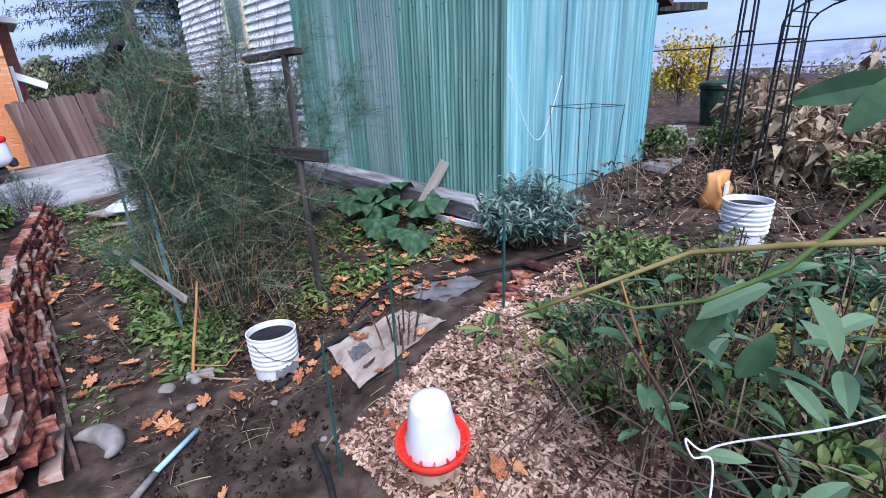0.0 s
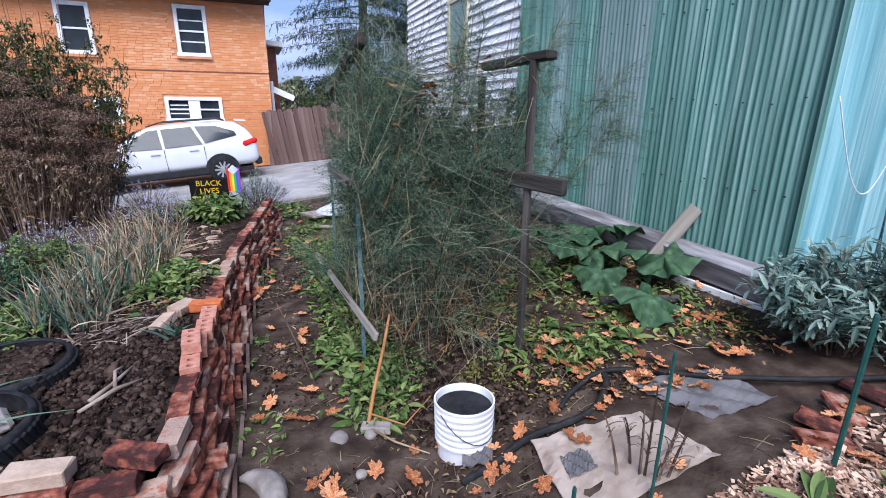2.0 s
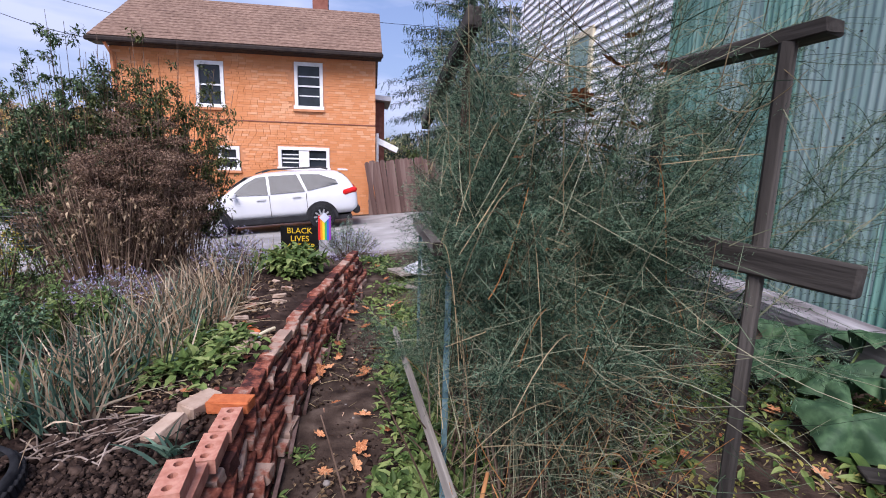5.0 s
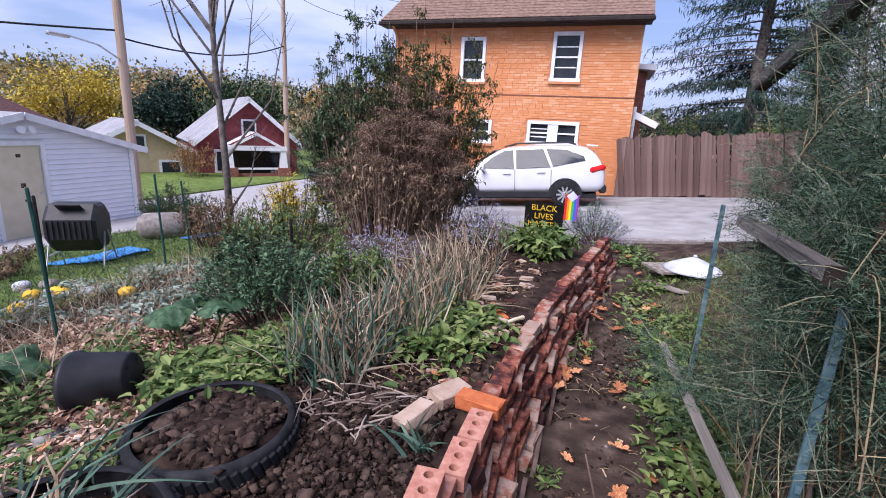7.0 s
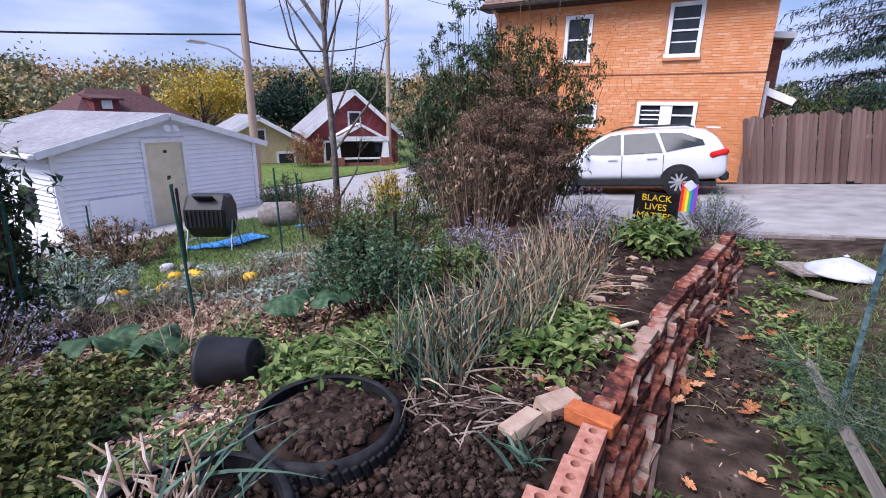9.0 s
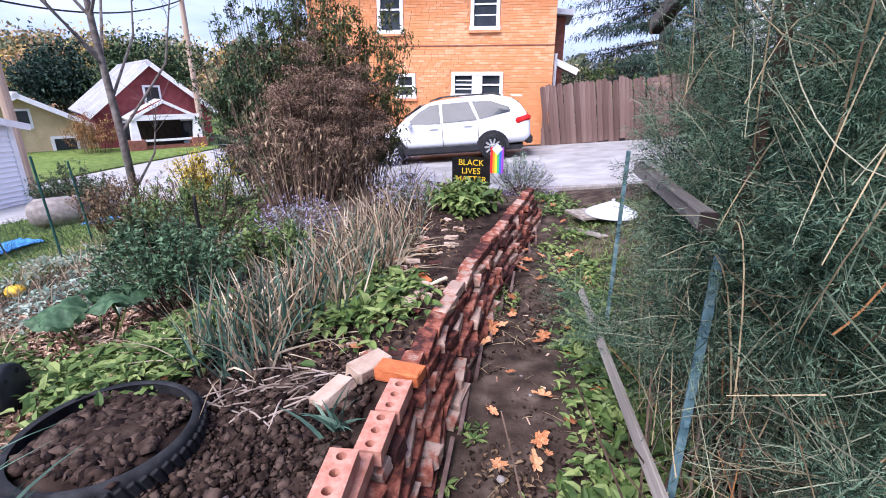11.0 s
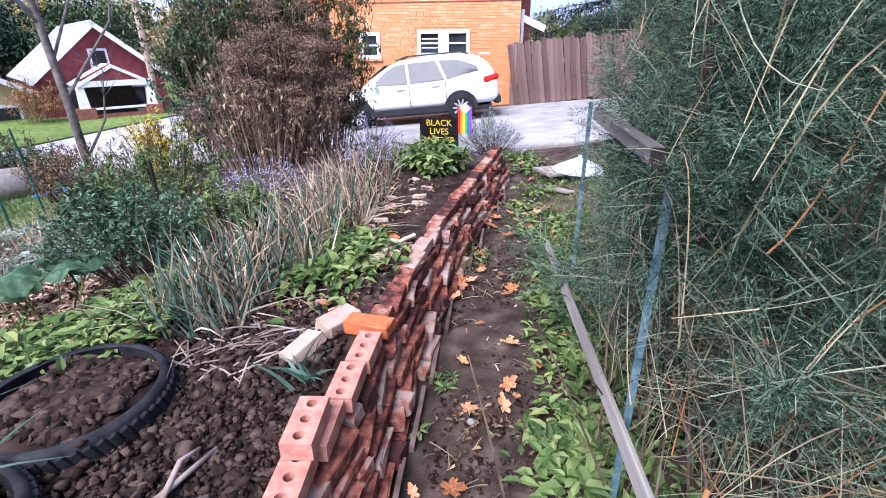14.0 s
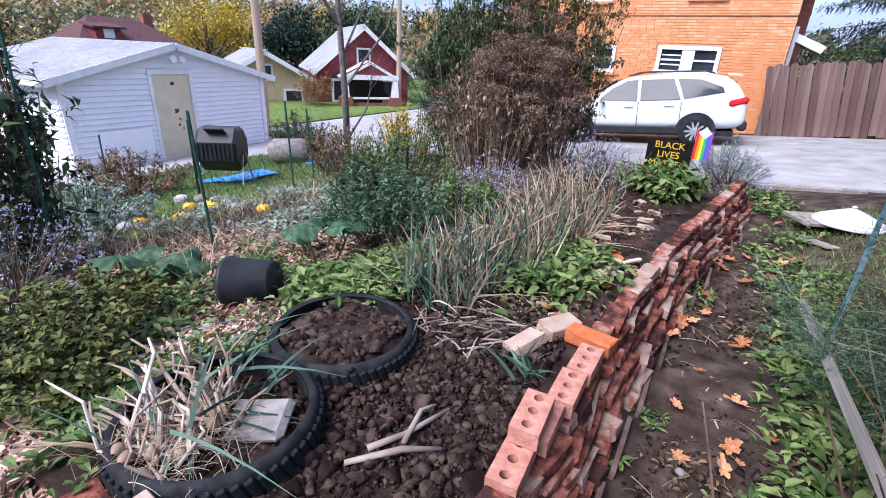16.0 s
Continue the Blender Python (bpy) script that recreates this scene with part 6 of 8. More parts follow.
def chips(n, x0, x1, y0, y1, label, zf=None, size=1.0):
    xy = np.stack([rng.uniform(x0, x1, n), rng.uniform(y0, y1, n)], 1)
    z = (zf or land)(xy[:, 0], xy[:, 1]) + rng.uniform(0.0, 0.02, n)
    v, f = boxarray(np.zeros((n, 3)), np.stack([rng.uniform(0.02, 0.065, n), rng.uniform(0.006, 0.018, n), rng.uniform(0.002, 0.006, n)], 1) * size)
    v = v.reshape(n, 8, 3)
    for ax in (0, 1):
        an = rng.normal(0, 0.35, n)
        co, si = np.cos(an)[:, None], np.sin(an)[:, None]
        a, b = (0, 2) if ax else (1, 2)
        va, vb = v[..., a] * co - v[..., b] * si, v[..., a] * si + v[..., b] * co
        v[..., a], v[..., b] = va, vb
    an = rng.uniform(0, 6.28, n)
    co, si = np.cos(an)[:, None], np.sin(an)[:, None]
    v = np.stack([v[..., 0] * co - v[..., 1] * si, v[..., 0] * si + v[..., 1] * co, v[..., 2]], -1)
    v = (v + np.concatenate([xy, z[:, None]], 1)[:, None]).reshape(-1, 3)
    return tagged(raw("wood_chips", v, f, M_chip), label, "wood chips", kind="stuff")


chips(10500, 0.95, 2.15, 0.45, 1.72, "pale wood chip mulch heaped beside the path")
chips(1500, 2.1, 3.4, 1.2, 1.75, "wood chips on the upper path")
chips(3500, -2.4, -1.2, 2.2, 2.85, "wood chips heaped beside the tyre planter")
chips(6000, -3.6, -1.5, 2.2, 4.9, "wood chip paths between the lower beds")
chips(1500, -1.8, -1.3, 3.1, 4.3, "wood chips and straw beside the tyre", BED)
chips(1400, -1.5, -0.4, 4.0, 5.2, "wood chips and straw over the bed", lambda x, y: 0.335 + 0 * x)
chips(70, 0.0, 0.9, 2.4, 7.5, "small bark pieces trodden into the path", size=0.8)
chips(1500, 3.0, 7.0, -0.5, 2.0, "bark scraps over the upper garden")


def oak_leaf_mesh(seed):
    r = np.random.default_rng(seed)
    bm = bmesh.new()
    n = 36
    ring = []
    for k in range(n):
        an = 2 * math.pi * k / n
        lobe = abs(math.cos(2.5 * an)) ** 0.8
        rad = 0.5 * (0.42 + 0.58 * lobe) * (1 + 0.07 * r.normal()) * (1.15 if abs(an - math.pi) > 2.2 else 0.85)
        x, y = rad * math.cos(an), rad * math.sin(an) * 0.8
        ring.append(bm.verts.new((x, y, 0.3 * abs(y) * (1 + 0.3 * math.sin(seed)) + 0.2 * x * x + 0.02 * r.normal())))
    c = bm.verts.new((0, 0, 0))
    for k in range(n):
        bm.faces.new((c, ring[k], ring[(k + 1) % n]))
    st = [bm.verts.new(p) for p in ((-0.4, 0.012, 0.02), (-0.4, -0.012, 0.02), (-0.75, 0.0, 0.05))]
    bm.faces.new(st)
    me = bpy.data.meshes.new("fallen_leaf")
    bm.to_mesh(me)
    bm.free()
    me.materials.append(M_leaf_or)
    return me


LEAF = [oak_leaf_mesh(k) for k in range(5)]


def fallen(x, y, z, size):
    o = new("fallen_leaf", LEAF[rng.integers(5)])
    o.matrix_world = pose(x, y, z + 0.022, rng.normal() * 14, rng.normal() * 14, rng.uniform(0, 360)) @ Matrix.Diagonal((size, size, size, 1))
    return tagged(o, "dry orange-brown oak leaf fallen on the ground", "leaf", "fallen leaves")


for n_, x0_, x1_, y0_, y1_ in ((62, 0.05, 0.8, 2.2, 6.8), (80, 1.4, 3.05, 2.2, 4.3), (64, 1.7, 2.8, 2.2, 3.1), (26, 1.1, 2.6, 0.7, 1.9), (14, 0.3, 1.3, 1.7, 2.7), (14, 0.2, 0.9, 6.5, 9.0), (8, -3.2, -1.6, 2.5, 4.6), (12, 2.8, 6.0, 0.2, 2.2)):
    for _ in range(n_):
        x_, y_ = rng.uniform(x0_, x1_), rng.uniform(y0_, y1_)
        fallen(x_, y_, float(land(x_, y_)) + 0.012, rng.uniform(0.06, 0.13))
for _ in range(12):
    x_, y_ = rng.uniform(-1.2, -0.35), rng.uniform(2.95, 6.4)
    fallen(x_, y_, 0.362, rng.uniform(0.06, 0.1))
for _ in range(34):
    an_, z_ = rng.uniform(3.7, 6.2), rng.uniform(0.7, 2.0)
    o = fallen(1.24 + 0.48 * math.cos(an_), 3.92 + 0.5 * math.sin(an_), z_, rng.uniform(0.07, 0.12))
    o["label"] = "orange oak leaf caught in the fern"


# ---- things in the raised bed ----
def tyre_planter(x, y, z, r, label):
    """A tyre with its upper side wall cut away, used as a planter."""
    t = root("tyre_planter", pose(x, y, z, 0, 0, 0), label, "tyre planter")
    h = 0.17
    prof = [(r - 0.03, h), (r - 0.012, h + 0.006), (r, h - 0.012), (r + 0.006, h * 0.6), (r + 0.002, h * 0.25), (r - 0.02, 0.0), (r - 0.05, -0.02), (r - 0.035, 0.03), (r - 0.022, h * 0.5), (r - 0.024, h - 0.01), (r - 0.03, h)]
    part("tyre_wall", lathe(bmesh.new(), prof, 48), M_tyre, t, smooth=True)
    # the tread blocks share one mesh per row
    bm = bmesh.new()
    box(bm, (0, 0, 0), (0.016, 0.024, 0.085), (20, 0, 0), 0.003)
    first = part("tread_block", bm, M_tyre, t)
    first.matrix_local = pose(r + 0.005, 0, 0.11)
    for k in range(1, 56):
        o = new("tread_block", first.data)
        o.parent = t
        an = radians(360 / 56 * k)
        o.matrix_local = pose((r + 0.005) * math.cos(an), (r + 0.005) * math.sin(an), 0.11, 0, 0, math.degrees(an))
    return t


def tyre_soil(x, y, z, r, n=1500):
    disc = part("potting_soil", lathe(bmesh.new(), [(r, -0.02), (r * 0.7, 0.012), (r * 0.35, 0.02), (0.001, 0.026)], 30, pose(x, y, z)), M_soil, None, smooth=True)
    tagged(disc, "dark soil filling the tyre planter", "soil", kind="stuff")
    lumps(n, np.array([x, y]), np.array([r, r]) * 0.72, 0.012, M_clod, "soil_clods", "crumbly clods in the tyre planter", "soil", lambda u, w: z + 0.01 + 0 * u)



tyre_planter(-1.08, 3.5, 0.26, 0.29, "black tyre planter filled with dark soil")
tyre_soil(-1.08, 3.5, 0.405, 0.265)
tyre_planter(-1.05, 2.91, 0.28, 0.3, "black tyre planter heaped with pulled garlic stalks")
tyre_soil(-1.05, 2.91, 0.36, 0.27, 700)


M_onion_stalk = material("pale_onion_stalk", [(0.25, 0.165, 0.125), (0.38, 0.295, 0.235), (0.52, 0.45, 0.38)], 16.0, 0.7, 0.2, spread=0.15)


def onion_heap():
    o = root("onion_heap", pose(-1.1, 2.86, 0.36), "heap of pulled onions with pale dry stalks and roots", "onions")
    n = 84
    an = rng.uniform(1.7, 3.9, n)
    a = np.stack([rng.uniform(-0.06, 0.16, n), rng.uniform(-0.2, 0.06, n), rng.uniform(0.03, 0.1, n)], 1)
    L = rng.uniform(0.16, 0.42, n)
    b = a + np.stack([np.cos(an) * L * 0.9, np.sin(an) * L * 0.8, rng.uniform(-0.02, 0.38, n) * L], 1)
    for k in range(n):
        p1 = a[k] * 0.67 + b[k] * 0.33 + rng.normal(0, 0.02, 3)
        p2 = a[k] * 0.3 + b[k] * 0.7 + rng.normal(0, 0.02, 3)
        r_ = rng.uniform(0.003, 0.0072)
        part("stalk", tube(bmesh.new(), [a[k], p1, p2, b[k]], [r_ * 1.2, r_, r_ * 0.9, r_ * 0.6], 7), M_onion_stalk if k % 4 else M_stalk, o)
    for k in range(16):
        s = rng.uniform(0.014, 0.024)
        part("bulb", lathe(bmesh.new(), [(0.001, -s), (s * 0.7, -s * 0.7), (s, 0), (s * 0.7, s * 0.75), (s * 0.25, s * 1.4)], 10, pose(*(a[k] + [0.0, -0.02, 0.01]), rng.normal() * 30, rng.normal() * 30, 0)), M_onion, o, smooth=True)
    m = 420
    p = np.stack([rng.normal(0.05, 0.09, m), rng.normal(-0.06, 0.08, m), rng.uniform(0.03, 0.12, m)], 1)
    q = p + rng.normal(size=(m, 3)) * [0.06, 0.06, 0.03]
    raw("roots", *stems(p, q, 0.0014, 0.0006, 0.015, 4), M_stalk, o)["kind"] = "stuff"
    m = 34
    p = np.stack([rng.normal(0, 0.12, m), rng.normal(0.02, 0.12, m), rng.uniform(0.04, 0.16, m)], 1)
    d = np.stack([rng.normal(-0.3, 0.8, m), rng.normal(0.3, 0.8, m), rng.uniform(0.1, 0.7, m)], 1)
    raw("green_leaves", *blades(p, d, rng.uniform(0.15, 0.35, m), 0.012, 0.4, 4), M_blue_green, o)["kind"] = "stuff"
    part("flat_stone", boxes(((0.14, 0.12, 0.035), (0.2, 0.16, 0.045), (8, -6, 30), 0.018)), M_stone, o)
    return o


onion_heap()


def stick(pts, r, mat, label, category="stick", group=""):
    o = part("stick", tube(bmesh.new(), pts, r, 7), mat, None, smooth=True)
    return tagged(o, label, category, group)


stick([(-0.62, 3.1, 0.37), (-0.55, 3.2, 0.385), (-0.5, 3.38, 0.375)], [0.011, 0.01, 0.007], M_stick, "bleached forked stick on the soil", "stick", "sticks on the bed")
stick([(-0.64, 3.02, 0.37), (-0.52, 3.14, 0.39), (-0.43, 3.22, 0.375)], [0.009, 0.011, 0.007], M_stick, "bleached stick on the soil", "stick", "sticks on the bed")
stick([(-0.53, 3.16, 0.39), (-0.56, 3.3, 0.4), (-0.54, 3.36, 0.39)], [0.009, 0.008, 0.006], M_stick, "short bleached stick on the soil", "stick", "sticks on the bed")
for k in range(34):
    x_, y_, a_ = rng.uniform(-0.95, -0.5), rng.uniform(3.72, 4.05), rng.normal(0.2, 0.7)
    l_ = rng.uniform(0.06, 0.16)
    stick([(x_ - l_ * math.cos(a_), y_ - l_ * math.sin(a_), 0.36), (x_, y_, 0.372 + 0.01 * rng.random()), (x_ + l_ * math.cos(a_), y_ + l_ * math.sin(a_), 0.365)], [0.0045, 0.004, 0.003], M_stick, "dry pale stalk lying on the soil", "stalk", "dry stalks on the bed")


def brick_thing(x, y, z, size, mat, label, rot):
    o = new("loose_brick", brick_mesh("loose_brick", size, mat, int(1000 * abs(x * y)) % 997))
    o.matrix_world = pose(x, y, z, *rot)
    return tagged(o, label, "brick", "loose bricks")


brick_thing(-0.44, 3.9, 0.38, (0.09, 0.18, 0.05), M_tan, "pale grey-pink slab brick tilted on the bed", (6, -8, -22))
brick_thing(-0.36, 4.1, 0.385, (0.1, 0.19, 0.06), M_tan, "pale tan brick on the bed", (-4, 6, -28))
brick_thing(-0.38, 4.72, 0.37, (0.06, 0.2, 0.05), M_tan, "pale broken brick on the bed", (0, 5, -20))
brick_thing(-0.33, 4.95, 0.375, (0.07, 0.16, 0.05), M_tan, "pale broken brick on the bed", (4, 0, -15))
brick_thing(-0.36, 5.1, 0.375, (0.09, 0.13, 0.05), M_brick_orange, "broken orange brick on the bed", (4, 0, 40))
for k in range(26):
    x_, y_ = rng.uniform(-0.55, -0.26), rng.uniform(4.2, 6.6)
    s_ = rng.uniform(0.03, 0.07)
    brick_thing(x_, y_, 0.36, (s_, s_ * 1.6, s_ * 0.5), M_tan if k % 3 else M_brick, "small broken brick piece on the bed", (rng.normal() * 8, rng.normal() * 8, rng.uniform(0, 180)))
tr = root("trowel", pose(-0.27, 5.02, 0.38, 0, 0, -35), "garden trowel with a worn wooden handle", "trowel")
part("handle", tube(bmesh.new(), [(0, -0.02, 0.01), (0, 0.05, 0.015), (0, 0.12, 0.015)], [0.01, 0.013, 0.012], 8), M_tan_door, tr, "worn wooden handle")
part("blade", boxes(((0, -0.09, 0.0), (0.06, 0.13, 0.006), (6, 0, 0), 0.002)), M_steel_blue, tr)


def seedlings():
    o = plant("leek_plant", -0.36, 3.72, "blue-green leek shoots beside the bricks", z=0.35)
    n = 16
    b = rng.normal(0, 0.02, (n, 3)) * [1, 1, 0]
    d = np.stack([rng.normal(0, 0.7, n), rng.normal(0, 0.7, n), np.ones(n)], 1)
    raw("leaves", *blades(b, d, rng.uniform(0.12, 0.22, n), 0.016, 0.5, 5), M_blue_green, o)["kind"] = "stuff"


seedlings()


def stone(x, y, z, s, label, mat=M_stone, squash=0.7):
    bm = bmesh.new()
    bmesh.ops.create_icosphere(bm, subdivisions=2, radius=1.0)
    for v in bm.verts:
        v.co *= s * (1 + 0.16 * noise.noise(v.co * 1.7 + Vector((x * 9, y * 7, 3))))
        v.co.z *= squash
    o = part("stone", bm, mat, None, smooth=True)
    o.matrix_world = pose(x, y, z + s * squash * 0.6, 0, 0, rng.uniform(0, 360))
    return tagged(o, label, "stone", "stones")


stone(0.46, 2.9, 0.0, 0.05, "rounded grey stone on the path")
stone(0.62, 2.88, 0.0, 0.035, "small grey stone on the path")
stone(0.52, 2.62, 0.0, 0.03, "small brown stone on the path")
for k in range(26):
    x_, y_ = rng.uniform(0.1, 1.3), rng.uniform(1.6, 7.0)
    stone(x_, y_, float(land(x_, y_)), rng.uniform(0.008, 0.022), "small pebble trodden into the path")


def crescent_stone():
    bm = bmesh.new()
    pts = [(0.11 * math.cos(a), 0.15 * math.sin(a), 0.03) for a in np.linspace(-1.4, 1.4, 12)]
    tube(bm, pts, [0.012 + 0.05 * math.sin(math.pi * k / 11) for k in range(12)], 10)
    o = part("broken_pot", bm, M_stone, None, smooth=True)
    o.matrix_world = pose(0.02, 2.62, 0.0, 0, 0, 20)
    return tagged(o, "grey curved piece of broken stone pot", "pot")


crescent_stone()
stick([(0.12, 2.1, 0.02), (0.24, 2.2, 0.025)], 0.018, M_stone, "grey muddy pipe end on the path", "pipe")
stick([(0.24, 2.2, 0.03), (0.48, 2.37, 0.03)], 0.014, M_bluepaint, "pale blue plastic pipe lying on the path", "pipe")


def ribbed_bucket(x, y, z, r, h, label, tilt=(0, 0, 0)):
    b = root("bucket", pose(x, y, z, *tilt), label, "bucket")
    prof = [(r * 0.86, 0.0)]
    for k in range(6):
        zz = h * (0.42 + 0.09 * k)
        prof += [(r * (0.9 + 0.018 * k), zz), (r * (0.98 + 0.008 * k), zz + 0.005), (r * (0.98 + 0.008 * k), zz + 0.014), (r * (0.905 + 0.018 * k), zz + 0.02)]
    prof += [(r * 0.98, h * 0.97), (r * 1.03, h * 0.975), (r * 1.03, h), (r * 0.97, h), (r * 0.94, h * 0.9), (r * 0.84, 0.03), (0.001, 0.03)]
    part("shell", lathe(bmesh.new(), prof, 40), M_bucket, b, "scuffed white ribbed plastic", smooth=False)
    # near-black disc below the rim stands in for shade inside the bucket
    part("inside_shade", lathe(bmesh.new(), [(r * 0.955, h * 0.9), (r * 0.6, h * 0.89), (0.001, h * 0.885)], 24), M_tyre, b, "dark disc standing in for the shaded inside")
    pts = [(r * 1.04 * math.cos(a), r * 1.04 * math.sin(a), h * 0.92 - 0.14 * math.sin(a)) for a in np.linspace(0, math.pi, 12)]
    part("bail_handle", tube(bmesh.new(), pts, 0.0025, 5), M_wire, b)
    return b


ribbed_bucket(1.03, 2.6, -0.06, 0.146, 0.365, "white ribbed plastic bucket standing in the dug soil", (2, -2, 200))
ribbed_bucket(3.7, 0.85, 0.52, 0.15, 0.37, "white ribbed plastic bucket in the upper garden", (0, 0, 30))


def feeder():
    f = root("poultry_feeder", pose(1.13, 1.2, float(land(1.13, 1.2)) + 0.12, 4, -5, 0), "white poultry feeder with a red tray lying on wood chips", "feeder")
    part("hopper", lathe(bmesh.new(), [(0.118, 0.02), (0.118, 0.06), (0.105, 0.1), (0.085, 0.24), (0.075, 0.265), (0.05, 0.275), (0.001, 0.278)], 36), M_bucket, f, "translucent white plastic", smooth=True)
    part("tray", lathe(bmesh.new(), [(0.001, 0.0), (0.145, 0.0), (0.16, 0.03), (0.162, 0.055), (0.152, 0.057), (0.145, 0.03), (0.12, 0.02)], 36), M_redplastic, f, "red plastic tray", smooth=True)
    for k in range(14):
        a = radians(360 / 14 * k)
        part("tray_divider", boxes(((0.135 * math.cos(a), 0.135 * math.sin(a), 0.035), (0.035, 0.005, 0.03), (0, 0, math.degrees(a)))), M_redplastic, f)
    part("support", lathe(bmesh.new(), [(0.1, -0.13), (0.11, 0.0)], 16), M_chip, f)
    return f


feeder()
for x_, y_ in ((1.2, 3.0), (1.42, 2.96), (1.3, 3.1)):
    leafy("seedling", x_, y_, 0.05, 0.2, 70, 0.03, 0.014, M_olive_weed, "yellow-green seedling in the dug soil", nst=6)
tall_shrub("bare_twigs", 1.55, 1.95, 0.2, 0.18, 0.42, 9, 10, 0.03, M_brownleaf, M_twig, "bare dark twigs standing in the cardboard", 0, 0.3)
for x_, y_, a_ in ((2.32, 1.79, 20), (2.5, 1.82, -35), (2.2, 1.72, 60), (2.72, 1.85, 10)):
    brick_thing(x_, y_, float(land(x_, y_)) + 0.02, (0.1, 0.19, 0.035), M_brick, "flat reddish brick piece beside the wood chips", (3, 4, a_))


def hose(name, pts, r, mat, label, rib=False):
    cu = bmesh.new()
    P3 = []
    for k in range(len(pts) - 1):
        p0, p1, p2, p3 = (Vector(pts[max(0, min(len(pts) - 1, k + q))]) for q in (-1, 0, 1, 2))
        for s in range(8):
            t = s / 8
            P3.append(0.5 * ((2 * p1) + (p2 - p0) * t + (2 * p0 - 5 * p1 + 4 * p2 - p3) * t * t + (3 * p1 - p0 - 3 * p2 + p3) * t ** 3))
    P3.append(Vector(pts[-1]))
    tube(cu, P3, [r * (1.15 if rib and k % 2 else 1.0) for k in range(len(P3))], 8)
    return tagged(part(name, cu, mat, None, smooth=not rib), label, "hose")


G = lambda x, y, d=0.0: (x, y, float(land(x, y)) + d)
hose("drip_hose", [G(0.92, 2.36, 0.03), G(1.1, 2.38, 0.03), G(1.3, 2.42, 0.03), G(1.6, 2.38, 0.03), G(1.8, 2.5, 0.03), G(1.84, 2.62, 0.03)], 0.016, M_hose, "black corrugated hose curling past the bucket", True)
hose("garden_hose", [G(1.52, 2.5, 0.03), G(1.66, 2.56, 0.04), G(1.88, 2.55, 0.04), G(2.3, 2.2, 0.03), G(2.8, 1.9, 0.03), G(3.4, 1.7, 0.03), G(4.4, 1.6, 0.03)], 0.014, M_hose, "black garden hose lying across the soil")
hose("garden_hose", [G(0.7, 1.3, 0.03), G(0.8, 1.55, 0.05), G(0.86, 1.8, 0.03)], 0.014, M_hose, "black hose end in the weeds")


def flat_sheet(name, corners, mat, label, category, th=0.006, lift=0.02):
    """A thin sheet draped over the ground between corner points."""
    n = 12
    c = [Vector(G(*p)) for p in corners]
    bm = bmesh.new()
    grid = {}
    for i in range(n + 1):
        for j in range(n + 1):
            p = c[0].lerp(c[1], i / n).lerp(c[3].lerp(c[2], i / n), j / n)
            p.z = float(land(p.x, p.y)) + lift + 0.008 * math.sin(i * 1.3 + j * 0.7) + 0.006 * rng.normal() * (i % 3 == 0)
            grid[i, j] = bm.verts.new(p)
    for i in range(n):
        for j in range(n):
            bm.faces.new((grid[i, j], grid[i + 1, j], grid[i + 1, j + 1], grid[i, j + 1]))
    r = bmesh.ops.extrude_face_region(bm, geom=bm.faces[:])
    bmesh.ops.translate(bm, vec=(0, 0, -th), verts=[v for v in r["geom"] if isinstance(v, bmesh.types.BMVert)])
    bmesh.ops.recalc_face_normals(bm, faces=bm.faces)
    return tagged(part(name, bm, mat), label, category)


flat_sheet("cardboard_sheet", [(1.2, 1.9), (1.82, 1.85), (1.78, 2.24), (1.29, 2.4)], M_card, "weathered tan cardboard lying on the soil", "cardboard", 0.006, 0.03)
flat_sheet("plastic_sheet", [(1.98, 2.02), (2.35, 2.0), (2.3, 2.32), (1.88, 2.42)], M_slate, "muddy grey ground sheet", "sheet", 0.004, 0.02)
flat_sheet("plastic_scrap", [(1.3, 2.1), (1.42, 2.08), (1.44, 2.2), (1.33, 2.22)], M_slate, "scrap of dark plastic on the cardboard", "scrap", 0.004, 0.045)
flat_sheet("plastic_scrap", [(0.95, 2.42), (1.08, 2.38), (1.12, 2.46), (0.98, 2.5)], M_slate, "scrap of blue-grey plastic by the bucket", "scrap", 0.004, 0.05)


def plank(p0, p1, w, th, mat, label, roll=0):
    a, b = Vector(p0), Vector(p1)
    m = look(a, b, roll) @ pose(0, 0, -(b - a).length / 2)
    bm = bmesh.new()
    box(bm, (0, 0, 0), (w, th, (b - a).length), (0, 0, 0), 0.004)
    o = part("plank", bm, mat)
    o.matrix_world = m
    return tagged(o, label, "plank")


plank((2.94, 3.5, 0.44), (3.25, 3.36, 0.97), 0.11, 0.03, M_lath, "weathered board leaning on the green wall", 90)
plank((0.7, 3.02, 0.5), (0.64, 5.3, 0.3), 0.045, 0.02, M_lath, "long weathered lath propped beside the path", 70)
plank((2.3, 3.2, 0.42), (2.75, 2.95, 0.46), 0.09, 0.02, M_wood_dark, "old board lying among leaves")
stick([(0.62, 2.95, 0.01), (0.7, 3.1, 0.16), (0.78, 3.2, 0.34), (0.84, 3.28, 0.5)], [0.012, 0.011, 0.01, 0.007], M_orangestick, "orange-brown stem standing by the bucket")
stick([(0.64, 3.0, 0.06), (0.8, 2.85, 0.05), (0.98, 2.95, 0.12)], [0.006, 0.005, 0.003], M_orangestick, "thin orange-brown twig on the soil")
stick([(0.6, 2.95, 0.03), (0.72, 2.75, 0.04), (0.86, 2.62, 0.03)], [0.007, 0.006, 0.003], M_stalk, "thin dry stem on the soil")
